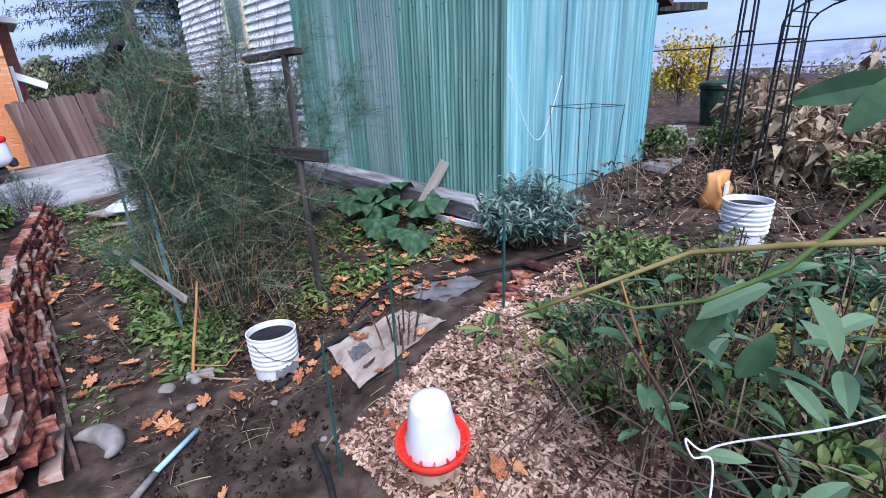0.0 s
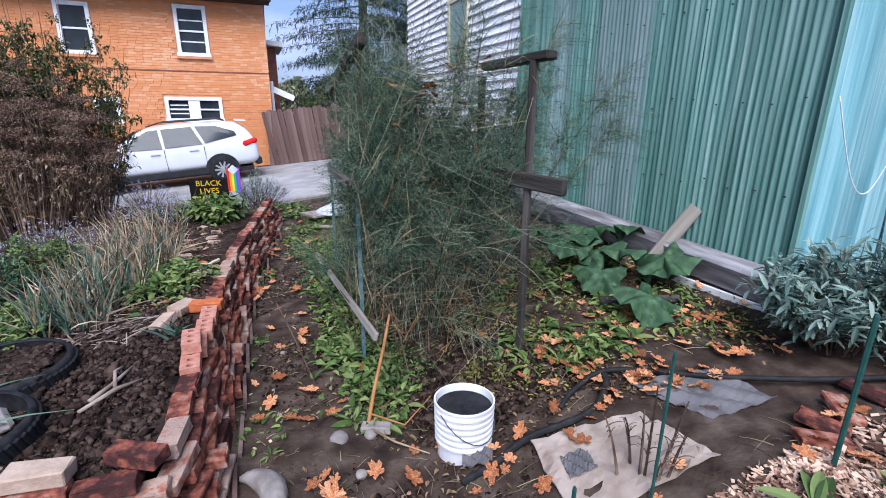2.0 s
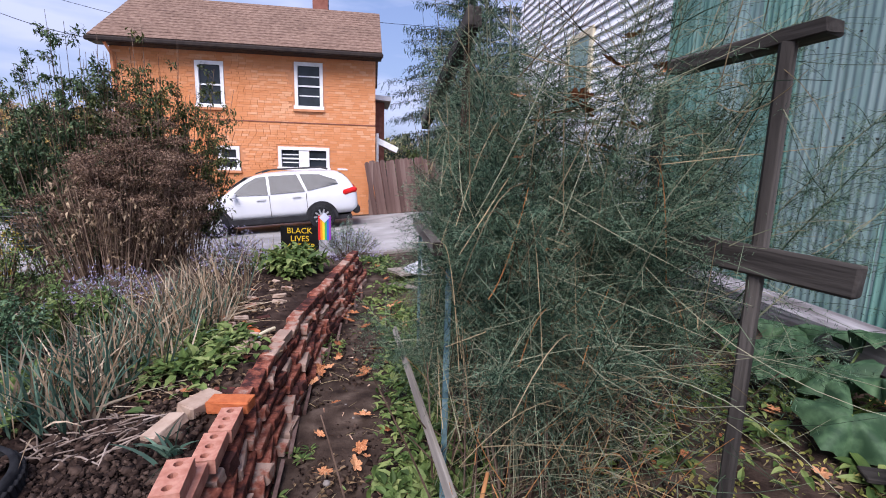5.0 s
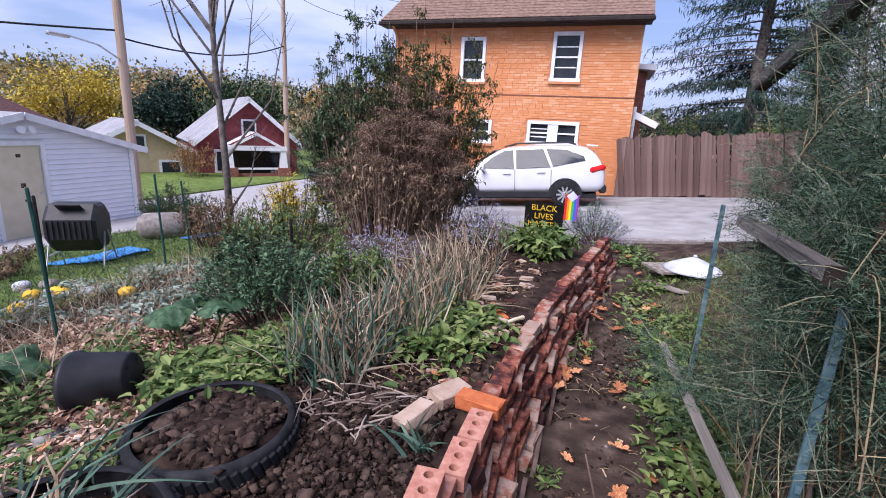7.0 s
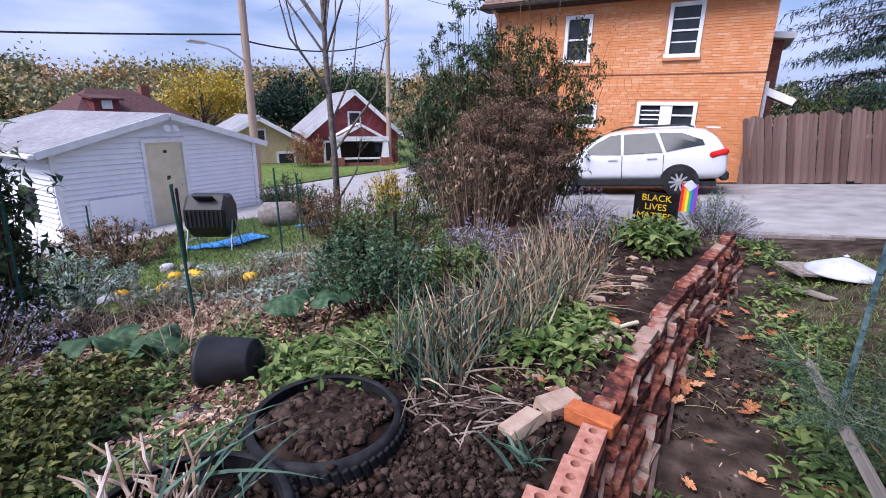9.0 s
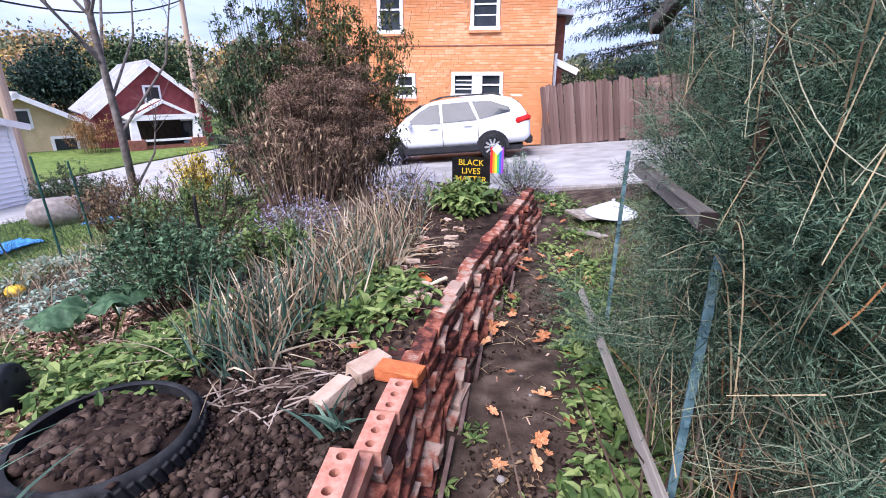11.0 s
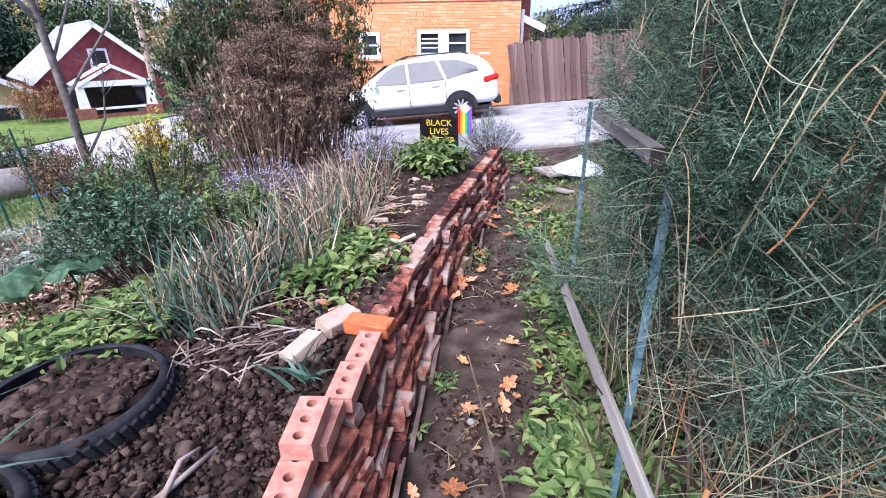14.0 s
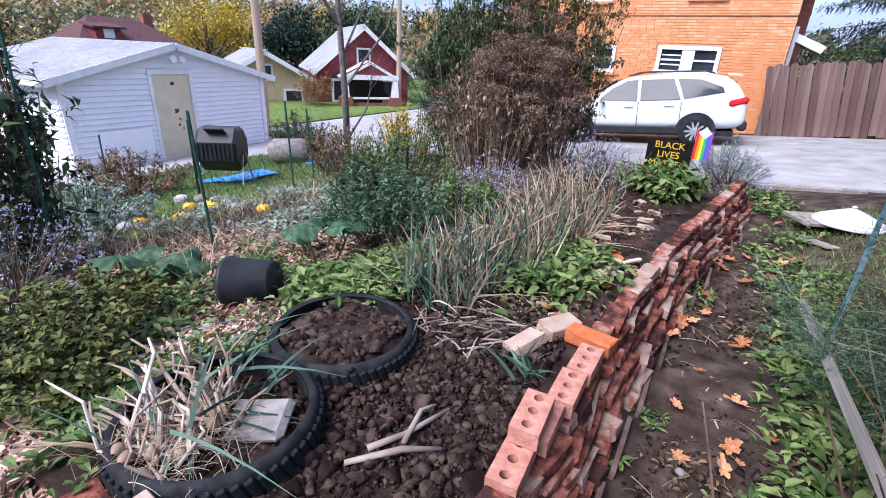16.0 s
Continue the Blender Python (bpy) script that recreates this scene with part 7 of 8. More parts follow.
brick_thing(0.66, 2.92, 0.02, (0.07, 0.16, 0.04), M_stone, "flat grey stone slab on the soil", (3, 2, 70))


def rail(name, p0, p1, w, th, mat, parent, label=""):
    a, b = Vector(p0), Vector(p1)
    bm = bmesh.new()
    box(bm, (0, 0, 0), (w, th, (b - a).length), (0, 0, 0), 0.006)
    for v in bm.verts:
        v.co += Vector(rng.normal(0, 0.002, 3))
    o = part(name, bm, mat, parent, label)
    o.matrix_basis = look(a, b) @ pose(0, 0, -(b - a).length / 2)
    return o


def trellis():
    t = root("trellis", pose(0, 0, 0), "weathered grey wooden trellis frame round the fern", "trellis")
    rail("post", (1.64, 3.12, 0.1), (1.62, 3.11, 1.92), 0.04, 0.04, M_wood_dark, t)
    rail("post", (1.56, 3.58, 0.1), (1.52, 3.54, 1.86), 0.04, 0.04, M_wood_dark, t)
    rail("top_rail", (1.67, 3.02, 1.94), (1.53, 3.5, 1.91), 0.09, 0.045, M_wood_dark, t)
    rail("lower_rail", (1.7, 2.86, 1.27), (1.42, 3.7, 1.3), 0.045, 0.09, M_wood_dark, t)
    return t


trellis()


def post_and_beam():
    t = root("beam_frame", pose(0, 0, 0), "grey timber beam carried by steel posts beside the path", "frame")
    b = rail("beam", (0.69, 3.58, 1.232), (0.7, 4.42, 1.23), 0.04, 0.05, M_wood_mid, t)
    part("beam_end", boxes(((0, 0, 0.423), (0.039, 0.049, 0.008))), M_dark_trim_shade, b, "dark plate on the beam end")
    rail("upper_beam", (0.77, 3.45, 2.02), (0.81, 5.0, 1.8), 0.05, 0.07, M_wood_dark, t, "dark rotted upper beam")
    for px, py, zc, hh in ((0.742, 3.61, 0.6, 1.12), (0.83, 5.35, 0.58, 1.2)):
        bm = boxes(((px, py, zc), (0.024, 0.006, hh)), ((px, py + 0.014, zc), (0.006, 0.022, hh)))
        for k in range(12):
            box(bm, (px, py - 0.006, zc - hh / 2 + 0.05 + hh * k / 12), (0.014, 0.008, 0.02))
        part("steel_post", bm, M_steel_blue, t, "faded blue-green steel post")
    part("rusty_post", boxes(((0.775, 3.6, 1.6), (0.022, 0.012, 0.8), (1, 1, 0))), M_rust, t, "rusty upper post")
    return t


post_and_beam()


def stake(x, y, h, r, mat, label, z=None, lean=(0, 0)):
    z = float(land(x, y)) if z is None else z
    bm = tube(bmesh.new(), [(0, 0, -0.1), (lean[0] * 0.5, lean[1] * 0.5, h * 0.5), (lean[0], lean[1], h - 0.01), (lean[0], lean[1], h)], [r, r, r, r * 0.5], 6)
    o = part("garden_stake", bm, mat)
    o.matrix_world = pose(x, y, z)
    return tagged(o, label, "stake", "garden stakes")


stake(2.06, 1.6, 0.62, 0.009, M_greenstake, "green coated steel garden stake")
stake(-2.17, 5.46, 0.62, 0.012, M_blackpost, "black garden stake in the bed")
stake(-5.73, 5.75, 1.0, 0.018, M_blackpost, "black garden stake before the composter")
for x_, y_, h_ in ((-3.05, 4.2, 1.05), (-3.9, 3.5, 1.7), (-4.3, 6.1, 1.1), (-4.9, 7.0, 1.0), (-5.0, 3.5, 1.1), (-6.0, 4.1, 1.0), (-6.9, 5.2, 0.9), (-3.4, 2.9, 1.6)):
    stake(x_, y_, h_, 0.011, M_greenstake, "green coated garden stake in the lower beds", None, (rng.normal() * 0.05, rng.normal() * 0.05))
for x_, y_ in ((1.36, 1.75), (0.86, 1.55)):
    stake(x_, y_, 0.75, 0.006, M_greenstake, "thin green garden stake with dry vines")


def wire_cage(x, y, r, h, nv, nr, mat, label, square=False):
    c = root("plant_cage", pose(x, y, float(land(x, y))), label, "plant cage")
    for k in range(nv):
        a = 2 * math.pi * k / nv + 0.4
        part("upright", tube(bmesh.new(), [(r * 0.75 * math.cos(a), r * 0.75 * math.sin(a), 0), (r * math.cos(a), r * math.sin(a), h)], 0.004, 5), mat, c)
    for k in range(nr):
        zz = h * (0.35 + 0.64 * k / max(1, nr - 1))
        rr = r * (0.75 + 0.25 * zz / h)
        n = nv if square else 20
        part("ring", tube(bmesh.new(), [(rr * math.cos(2 * math.pi * q / n + 0.4), rr * math.sin(2 * math.pi * q / n + 0.4), zz) for q in range(n + 1)], 0.0035, 5), mat, c)
    return c


wire_cage(3.75, 2.15, 0.3, 0.95, 4, 2, M_wire, "dark wire tomato cage before the turquoise wall", True)
wire_cage(-3.55, 8.0, 0.22, 1.0, 8, 9, M_wire, "galvanised wire plant cage")


def fibre_curl(pts, mat, label):
    return hose("cord", pts, 0.0035, mat, label)


fibre_curl([(3.23, 2.55, 1.75), (3.45, 2.52, 1.3), (3.6, 2.5, 1.2), (3.75, 2.5, 1.4), (3.9, 2.5, 1.72)], M_rope, "pale cord hanging on the turquoise wall")

# ---- the upper garden ----


def tower(x, y, h, w, label):
    t = root("garden_tower", pose(x, y, float(land(x, y))), label, "trellis")
    for sx, sy in ((-1, -1), (1, -1), (1, 1), (-1, 1)):
        part("leg", tube(bmesh.new(), [(sx * w, sy * w, 0), (sx * w * 0.55, sy * w * 0.55, h)], 0.009, 5), M_ironblack, t)
    for k in range(7):
        q = w * (1 - 0.45 * k / 6)
        zz = h * k / 6
        part("rung", tube(bmesh.new(), [(-q, -q, zz), (q, -q, zz), (q, q, zz), (-q, q, zz), (-q, -q, zz)], 0.006, 5), M_ironblack, t)
    part("finial", lathe(bmesh.new(), [(0.001, 0.12), (0.05, 0.05), (0.06, 0.0), (0.02, -0.02)], 10, pose(0, 0, h)), M_ironblack, t)
    return t


tower(4.75, 1.35, 2.7, 0.06, "tall black iron garden obelisk")
tower(5.3, 1.15, 2.5, 0.08, "black iron garden obelisk with a finial")


def arch(x, y):
    a = root("garden_arch", pose(x, y, float(land(x, y)), 0, 0, 80), "black iron garden arch", "arch")
    for sy in (-0.35, 0.35):
        pts = [(-0.6, sy, 0), (-0.6, sy, 1.35)] + [(-0.6 * math.cos(q), sy, 1.35 + 0.3 * math.sin(q)) for q in np.linspace(0.2, math.pi - 0.2, 9)] + [(0.6, sy, 1.35), (0.6, sy, 0)]
        part("hoop", tube(bmesh.new(), pts, 0.012, 6), M_ironblack, a)
    for q in np.linspace(0.0, math.pi, 7):
        part("cross_bar", tube(bmesh.new(), [(-0.6 * math.cos(q), -0.35, 1.35 + 0.3 * math.sin(q)), (-0.6 * math.cos(q), 0.35, 1.35 + 0.3 * math.sin(q))], 0.008, 5), M_ironblack, a)
    for zz in (0.5, 0.95):
        for sx in (-0.6, 0.6):
            part("cross_bar", tube(bmesh.new(), [(sx, -0.35, zz), (sx, 0.35, zz)], 0.008, 5), M_ironblack, a)
    return a


arch(7.6, 1.1)


def feed_bag():
    b = root("feed_bag", pose(4.45, 1.28, float(land(4.45, 1.28))), "orange and white printed feed bag", "bag")
    bm = bmesh.new()
    box(bm, (0, 0, 0.15), (0.26, 0.14, 0.3))
    bmesh.ops.subdivide_edges(bm, edges=bm.edges[:], cuts=3, use_grid_fill=True)
    for v in bm.verts:
        v.co += Vector((0.03 * noise.noise(v.co * 9), 0.03 * noise.noise(v.co * 8 + Vector((3, 0, 0))), 0)) * 1.5
        if v.co.z > 0.2:
            v.co.y *= 0.5
    part("sack", bm, M_bag, b, smooth=True)
    part("print_patch", boxes(((-0.05, -0.085, 0.18), (0.12, 0.012, 0.1), (0, 0, 5))), M_white, b)
    return b


feed_bag()


def bin_():
    b = root("garden_bin", pose(8.7, 2.75, float(land(8.7, 2.75)) - 0.05), "dark green plastic garden bin", "bin")
    part("tub", lathe(bmesh.new(), [(0.24, 0.02), (0.3, 0.6), (0.33, 0.62), (0.33, 0.66), (0.28, 0.66), (0.22, 0.05), (0.001, 0.04)], 28), M_conifer, b)
    part("lid", lathe(bmesh.new(), [(0.34, 0.66), (0.33, 0.7), (0.2, 0.74), (0.001, 0.75)], 28), M_conifer, b)
    return b


bin_()
for x_, y_, h_, r_ in ((6.6, 0.5, 0.6, 0.7), (8.3, 1.2, 0.6, 0.8), (7.2, -0.4, 0.8, 0.8), (9.5, 0.2, 0.9, 1.0)):
    tall_shrub("dead_vines", x_, y_, r_, r_ * 0.8, h_, 60, 2600, 0.07, M_brownleaf, M_stalk, "tangle of dead brown and green vines", 0, 0.1)
for x_, y_, r_ in ((5.9, 2.4, 0.35), (6.4, 1.9, 0.3), (5.2, 0.3, 0.4)):
    leafy("weed_clump", x_, y_, r_, 0.45, 500, 0.08, 0.04, M_green, "green weeds in the upper garden", nst=25)


def wire_fence():
    f = root("wire_fence", pose(0, 0, 0), "thin wire fence at the edge of the upper garden", "fence")
    for k in range(9):
        x, y = 9.5 + 0.2 * k, 6.0 - 1.3 * k
        part("post", tube(bmesh.new(), [G(x, y, 0), G(x, y, 1.25)], 0.02, 6), M_blackpost, f)
    for zz in (1.2,):
        part("wire", tube(bmesh.new(), [G(9.5, 6.0, zz), G(10.3, 0.8, zz), G(11.1, -4.4, zz)], 0.012, 5), M_blackpost, f)
    return f


wire_fence()
for k in range(9):
    x_, y_ = 5.3 + 0.32 * k + rng.normal() * 0.1, 2.2 + 0.1 * k + rng.normal() * 0.12
    brick_thing(x_, y_, float(land(x_, y_)) + 0.03, (rng.uniform(0.2, 0.34), rng.uniform(0.18, 0.28), 0.07), M_stone, "flat pale stone on the upper garden path", (rng.normal() * 4, rng.normal() * 4, rng.uniform(0, 90)))
for x_, y_, s_ in ((5.9, 2.9, 0.13), (6.3, 3.05, 0.16), (6.8, 3.2, 0.14)):
    pp_ = root("plant_pot", pose(x_, y_, float(land(x_, y_))), "dark plastic pot on the upper path", "plant pot")
    part("shell", lathe(bmesh.new(), [(s_ * 0.75, 0), (s_, s_ * 1.8), (s_ * 1.06, s_ * 1.8), (s_ * 1.06, s_ * 1.95), (s_ * 0.95, s_ * 1.95), (s_ * 0.7, 0.03), (0.001, 0.03)], 24), M_black, pp_)
    part("potting_soil", lathe(bmesh.new(), [(s_ * 0.92, s_ * 1.6), (0.001, s_ * 1.65)], 20), M_soil, pp_)
tall_shrub("dark_shrub", 5.6, 3.4, 0.35, 0.35, 1.15, 40, 2200, 0.06, M_dkgreen, M_twig, "dark shrub beside the turquoise wall", 0, 0.1)


M_olivestem = material("olive_brown_stem", [(0.1, 0.075, 0.03), (0.2, 0.16, 0.06), (0.3, 0.24, 0.1)], 9.0, 0.6, 0.2)


def foreground_stems():
    """The shrub that leans into the view at the start of the path."""
    o = root("pokeweed_shrub", pose(1.75, 0.2, float(land(1.75, 0.2))), "green stemmed shrub with broad glossy leaves leaning over the path", "shrub")
    z0 = float(land(1.75, 0.2))

    def T(p):
        return (p[0] - 1.75, p[1] - 0.2, p[2] - z0)
    for pts, r, mt in (([(1.9, -0.3, 0.9), (1.4, -0.12, 1.35), (1.22, 0.01, 1.43), (1.19, 0.14, 1.4), (1.14, 0.3, 1.36), (0.99, 0.5, 1.24), (0.9, 0.59, 1.19)], [0.011, 0.009, 0.008, 0.007, 0.006, 0.005, 0.003], M_fernstem), ([(1.6, -0.2, 1.7), (1.24, 0.03, 1.52), (1.18, 0.13, 1.36), (1.12, 0.25, 1.27), (1.06, 0.37, 1.23), (1.02, 0.47, 1.25), (1.03, 0.51, 1.32)], [0.008, 0.007, 0.006, 0.005, 0.004, 0.004, 0.003], M_green2), ([(1.5, 0.3, 0.4), (1.25, 0.35, 0.9), (1.05, 0.42, 1.2)], [0.007, 0.006, 0.004], M_twig), ([(1.7, 0.05, 0.4), (1.3, 0.1, 0.85), (1.1, 0.2, 1.0)], [0.008, 0.006, 0.004], M_twig), ([(1.8, 0.6, 0.4), (1.5, 0.5, 0.8), (1.35, 0.55, 1.15)], [0.007, 0.005, 0.003], M_orangestick)):
        part("stem", tube(bmesh.new(), [T(p) for p in pts], r, 7), M_olivestem if mt is M_fernstem else mt, o, smooth=True)
    n = 85
    an = rng.uniform(0, 6.28, n)
    p = np.stack([rng.uniform(1.15, 1.95, n), rng.uniform(-0.35, 0.6, n), rng.uniform(0.55, 1.18, n)], 1)
    d = np.stack([np.cos(an), np.sin(an), rng.normal(0, 0.4, n)], 1)
    L = rng.uniform(0.07, 0.17, n)
    v, f = fine_leaves(p - [1.75, 0.2, z0], d, L, L * 0.36, 0.35)
    raw("leaves", v, f, M_squash, o)["kind"] = "stuff"
    big = np.array([(1.22, 0.24, 1.24), (1.26, 0.17, 1.28), (1.27, 0.1, 1.27), (1.36, 0.22, 1.66), (1.36, 0.12, 1.6), (1.2, 0.14, 1.2)])
    dd = np.array([(-0.2, 0.3, -0.9), (-0.6, 0.6, -0.3), (0.1, -0.5, -0.6), (0.1, -0.7, 0.2), (0.0, -0.4, 0.6), (-0.3, 0.2, -0.9)])
    v, f = fine_leaves(big - [1.75, 0.2, z0], dd, np.array([0.17, 0.16, 0.16, 0.2, 0.16, 0.13]), 0.062, 0.25, up=(-0.6, -0.4, 0.7))
    raw("broad_leaves", v, f, M_squash, o)["kind"] = "stuff"
    m = 46
    a = np.stack([rng.uniform(1.25, 2.1, m), rng.uniform(-0.2, 0.9, m), rng.uniform(0.3, 0.5, m)], 1) - [1.75, 0.2, z0]
    raw("old_stems", *stems(a, a + np.stack([rng.normal(-0.15, 0.25, m), rng.normal(0, 0.25, m), rng.uniform(0.2, 0.75, m)], 1), 0.0045, 0.002, 0.05, 6), M_twig, o)["kind"] = "stuff"
    m = 160
    a = np.stack([rng.uniform(1.1, 2.0, m), rng.uniform(-0.3, 1.0, m), rng.uniform(0.35, 0.7, m)], 1) - [1.75, 0.2, z0]
    raw("twigs", *stems(a, a + rng.normal(size=(m, 3)) * [0.22, 0.22, 0.16], 0.003, 0.0015, 0.03, 4), M_twig, o)["kind"] = "stuff"
    return o


foreground_stems()
for k, (x_, y_) in enumerate(((1.75, 0.72), (2.05, 0.95), (2.35, 0.7), (1.9, 0.35), (2.3, 0.3), (2.6, 0.95), (2.75, 0.45), (2.15, -0.1), (1.75, -0.05), (2.6, 0.05), (3.0, 0.75), (3.1, 0.2), (2.5, -0.35), (2.9, 1.25))):
    mt_ = (M_green, M_squash, M_dkgreen, M_green2, M_olive_weed)[k % 5]
    leafy("herb_plant", x_, y_, rng.uniform(0.22, 0.34), rng.uniform(0.28, 0.5), 460, rng.uniform(0.05, 0.085), rng.uniform(0.022, 0.036), mt_, "tangled green herb among dead brown stems", nst=34, stemm=M_twig)
twig_litter(500, 1.4, 3.4, -0.6, 1.4, "dead stems tangled among the herbs")
for x_, y_, h_ in ((1.75, 0.5, 0.75), (2.2, 0.55, 0.8), (2.0, 0.1, 0.85), (2.5, 0.6, 0.7)):
    tall_shrub("dead_stalk_clump", x_, y_, 0.35, 0.35, h_, 16, 60, 0.05, M_brownleaf, M_twig, "leaning dead brown stalks among the herbs", 0, 0.3)
for x_, y_, h_, r_ in ((6.6, 1.4, 1.0, 0.6), (7.2, 0.7, 1.1, 0.7), (6.2, 0.9, 0.8, 0.6), (7.8, 1.9, 0.9, 0.6), (5.6, 0.9, 0.7, 0.5)):
    tall_shrub("dead_corn", x_, y_, r_, r_ * 0.8, h_, 34, 420, 0.2, M_drystrip, M_stalk, "straw-coloured dead stalks with drooping leaves", 0, 0.1, up=-0.6)
hose("rope", [(1.4, -0.25, 1.25), (1.1, -0.06, 1.16), (1.01, 0.13, 1.04), (0.985, 0.17, 1.01), (0.97, 0.2, 1.03), (0.965, 0.18, 1.0), (0.98, 0.15, 1.0), (0.94, 0.13, 0.9), (0.95, 0.12, 0.6), (0.95, 0.12, 0.1)], 0.0022, M_rope, "white cord tied in a loop on the shrub")

# ---- the lower beds ----


def black_pot(x, y, rz):
    p = root("plant_pot", pose(x, y, float(land(x, y)) + 0.11, 0, 97, rz), "black plastic nursery pot lying on its side", "plant pot")
    part("shell", lathe(bmesh.new(), [(0.001, 0.0), (0.1, 0.0), (0.112, 0.01), (0.138, 0.24), (0.146, 0.245), (0.146, 0.265), (0.134, 0.265), (0.108, 0.02), (0.001, 0.015)], 32, pose(0, 0, -0.13)), M_black, p, smooth=True)
    for k in range(5):
        a = radians(72 * k)
        part("drain_hole", lathe(bmesh.new(), [(0.001, 0), (0.012, 0)], 8, pose(0.075 * math.cos(a), 0.075 * math.sin(a), -0.133)), M_tyre, p)
    return p


black_pot(-1.95, 3.72, 207)


def composter():
    c = root("compost_tumbler", pose(-6.1, 6.42, float(land(-6.1, 6.42)), 0, 0, 35) @ Matrix.Diagonal((0.78, 0.78, 0.9, 1)), "black plastic compost tumbler on metal legs", "compost tumbler")
    bm = bmesh.new()
    r, w = 0.36, 0.72
    ring = []
    for sx in (-0.5, -0.42, 0.42, 0.5):
        rr = r * (0.88 if abs(sx) == 0.5 else 1.0)
        ring.append([bm.verts.new((sx * w, rr * math.cos(math.pi / 4 * q + math.pi / 8), 0.62 + rr * math.sin(math.pi / 4 * q + math.pi / 8))) for q in range(8)])
    for a, b in zip(ring, ring[1:]):
        for q in range(8):
            bm.faces.new((a[q], a[(q + 1) % 8], b[(q + 1) % 8], b[q]))
    bm.faces.new(ring[0]), bm.faces.new(ring[-1][::-1])
    bmesh.ops.recalc_face_normals(bm, faces=bm.faces)
    d = part("drum", bm, M_black, c, "black ribbed drum")
    for k in range(9):
        part("rib", boxes(((-0.3 + 0.075 * k, -0.345, 0.62), (0.02, 0.02, 0.24))), M_black, d)
    part("hatch", boxes(((0, -0.2, 0.9), (0.34, 0.26, 0.03), (-30, 0, 0), 0.01)), M_black, d)
    for sx in (-0.38, 0.38):
        for sy in (-0.32, 0.32):
            part("leg", tube(bmesh.new(), [(sx, sy * 0.2, 0.55), (sx * 1.05, sy, 0.0)], 0.014, 6), M_rim, c)
        part("crossbar", tube(bmesh.new(), [(sx * 1.02, -0.2, 0.22), (sx * 1.02, 0.2, 0.22)], 0.012, 6), M_rim, c)
    return c


composter()
flat_sheet("tarp", [(-6.9, 6.4), (-6.0, 6.6), (-6.0, 7.3), (-6.8, 7.6)], M_tarp, "crumpled blue tarpaulin on the grass", "tarpaulin", 0.01, 0.05)
flat_sheet("tarp", [(-6.4, 8.2), (-5.9, 8.2), (-5.9, 8.6), (-6.4, 8.6)], M_tarp, "crumpled blue tarpaulin scrap", "tarpaulin", 0.01, 0.05)
tk = root("water_tank", pose(-7.1, 8.5, float(land(-7.1, 8.5)) + 0.24, 0, 90, 40), "grey-white steel tank lying in the grass", "tank")
part("tank_shell", lathe(bmesh.new(), [(0.001, -0.42), (0.15, -0.38), (0.23, -0.28), (0.24, 0.28), (0.15, 0.38), (0.001, 0.42)], 24), M_stone, tk, smooth=True)
for x_, y_ in ((-4.92, 5.13), (-4.6, 5.2), (-4.74, 4.5), (-3.8, 5.25), (-4.45, 4.75), (-4.75, 5.25)):
    g_ = root("gourd", pose(x_, y_, float(land(x_, y_)) + 0.05), "yellow-orange winter squash on the ground", "squash", "squashes")
    bm_ = bmesh.new()
    bmesh.ops.create_uvsphere(bm_, u_segments=20, v_segments=10, radius=0.07)
    for v_ in bm_.verts:
        q_ = 1 + 0.06 * math.cos(10 * math.atan2(v_.co.y, v_.co.x))
        v_.co = Vector((v_.co.x * q_, v_.co.y * q_, v_.co.z * 0.75))
    part("fruit", bm_, M_pumpkin, g_, smooth=True)
    part("stem", tube(bmesh.new(), [(0, 0, 0.04), (0.01, 0, 0.07), (0.02, 0.01, 0.08)], [0.01, 0.007, 0.008], 6), M_green, g_)
for k in range(24):
    x_, y_ = rng.uniform(-5.9, -4.2), rng.uniform(4.35, 5.6)
    stone(x_, y_, float(land(x_, y_)), rng.uniform(0.05, 0.11), "pale rock edging the lower bed", M_shell if k % 2 else M_stone, 0.6)
lumps(420, np.array([-1.75, 3.5]), np.array([0.3, 0.35]), 0.012, M_stone, "bark_litter", "pale scraps of paper and bark on the soil", "litter", lambda x, y: land(x, y) + 0.01)

# ---- the end of the path ----


def dish():
    d = root("white_dish", pose(1.22, 7.9, float(land(1.22, 7.9)) + 0.05) @ Matrix.Diagonal((0.82, 0.82, 0.82, 1)), "white shallow cone lid lying by the path", "lid")
    part("cone", lathe(bmesh.new(), [(0.36, 0.0), (0.365, 0.02), (0.3, 0.06), (0.15, 0.13), (0.03, 0.18), (0.001, 0.185)], 40), M_shell, d, smooth=True)
    part("knob", lathe(bmesh.new(), [(0.02, 0.18), (0.03, 0.2), (0.001, 0.22)], 12), M_shell, d)
    part("base_board", boxes(((-0.25, 0.05, -0.02), (0.6, 0.5, 0.03), (0, 0, 25))), M_wood_grey, d)
    return d


dish()
plank(G(0.75, 7.7, 0.03), G(1.05, 7.2, 0.03), 0.12, 0.02, M_wood_grey, "grey board on the path")


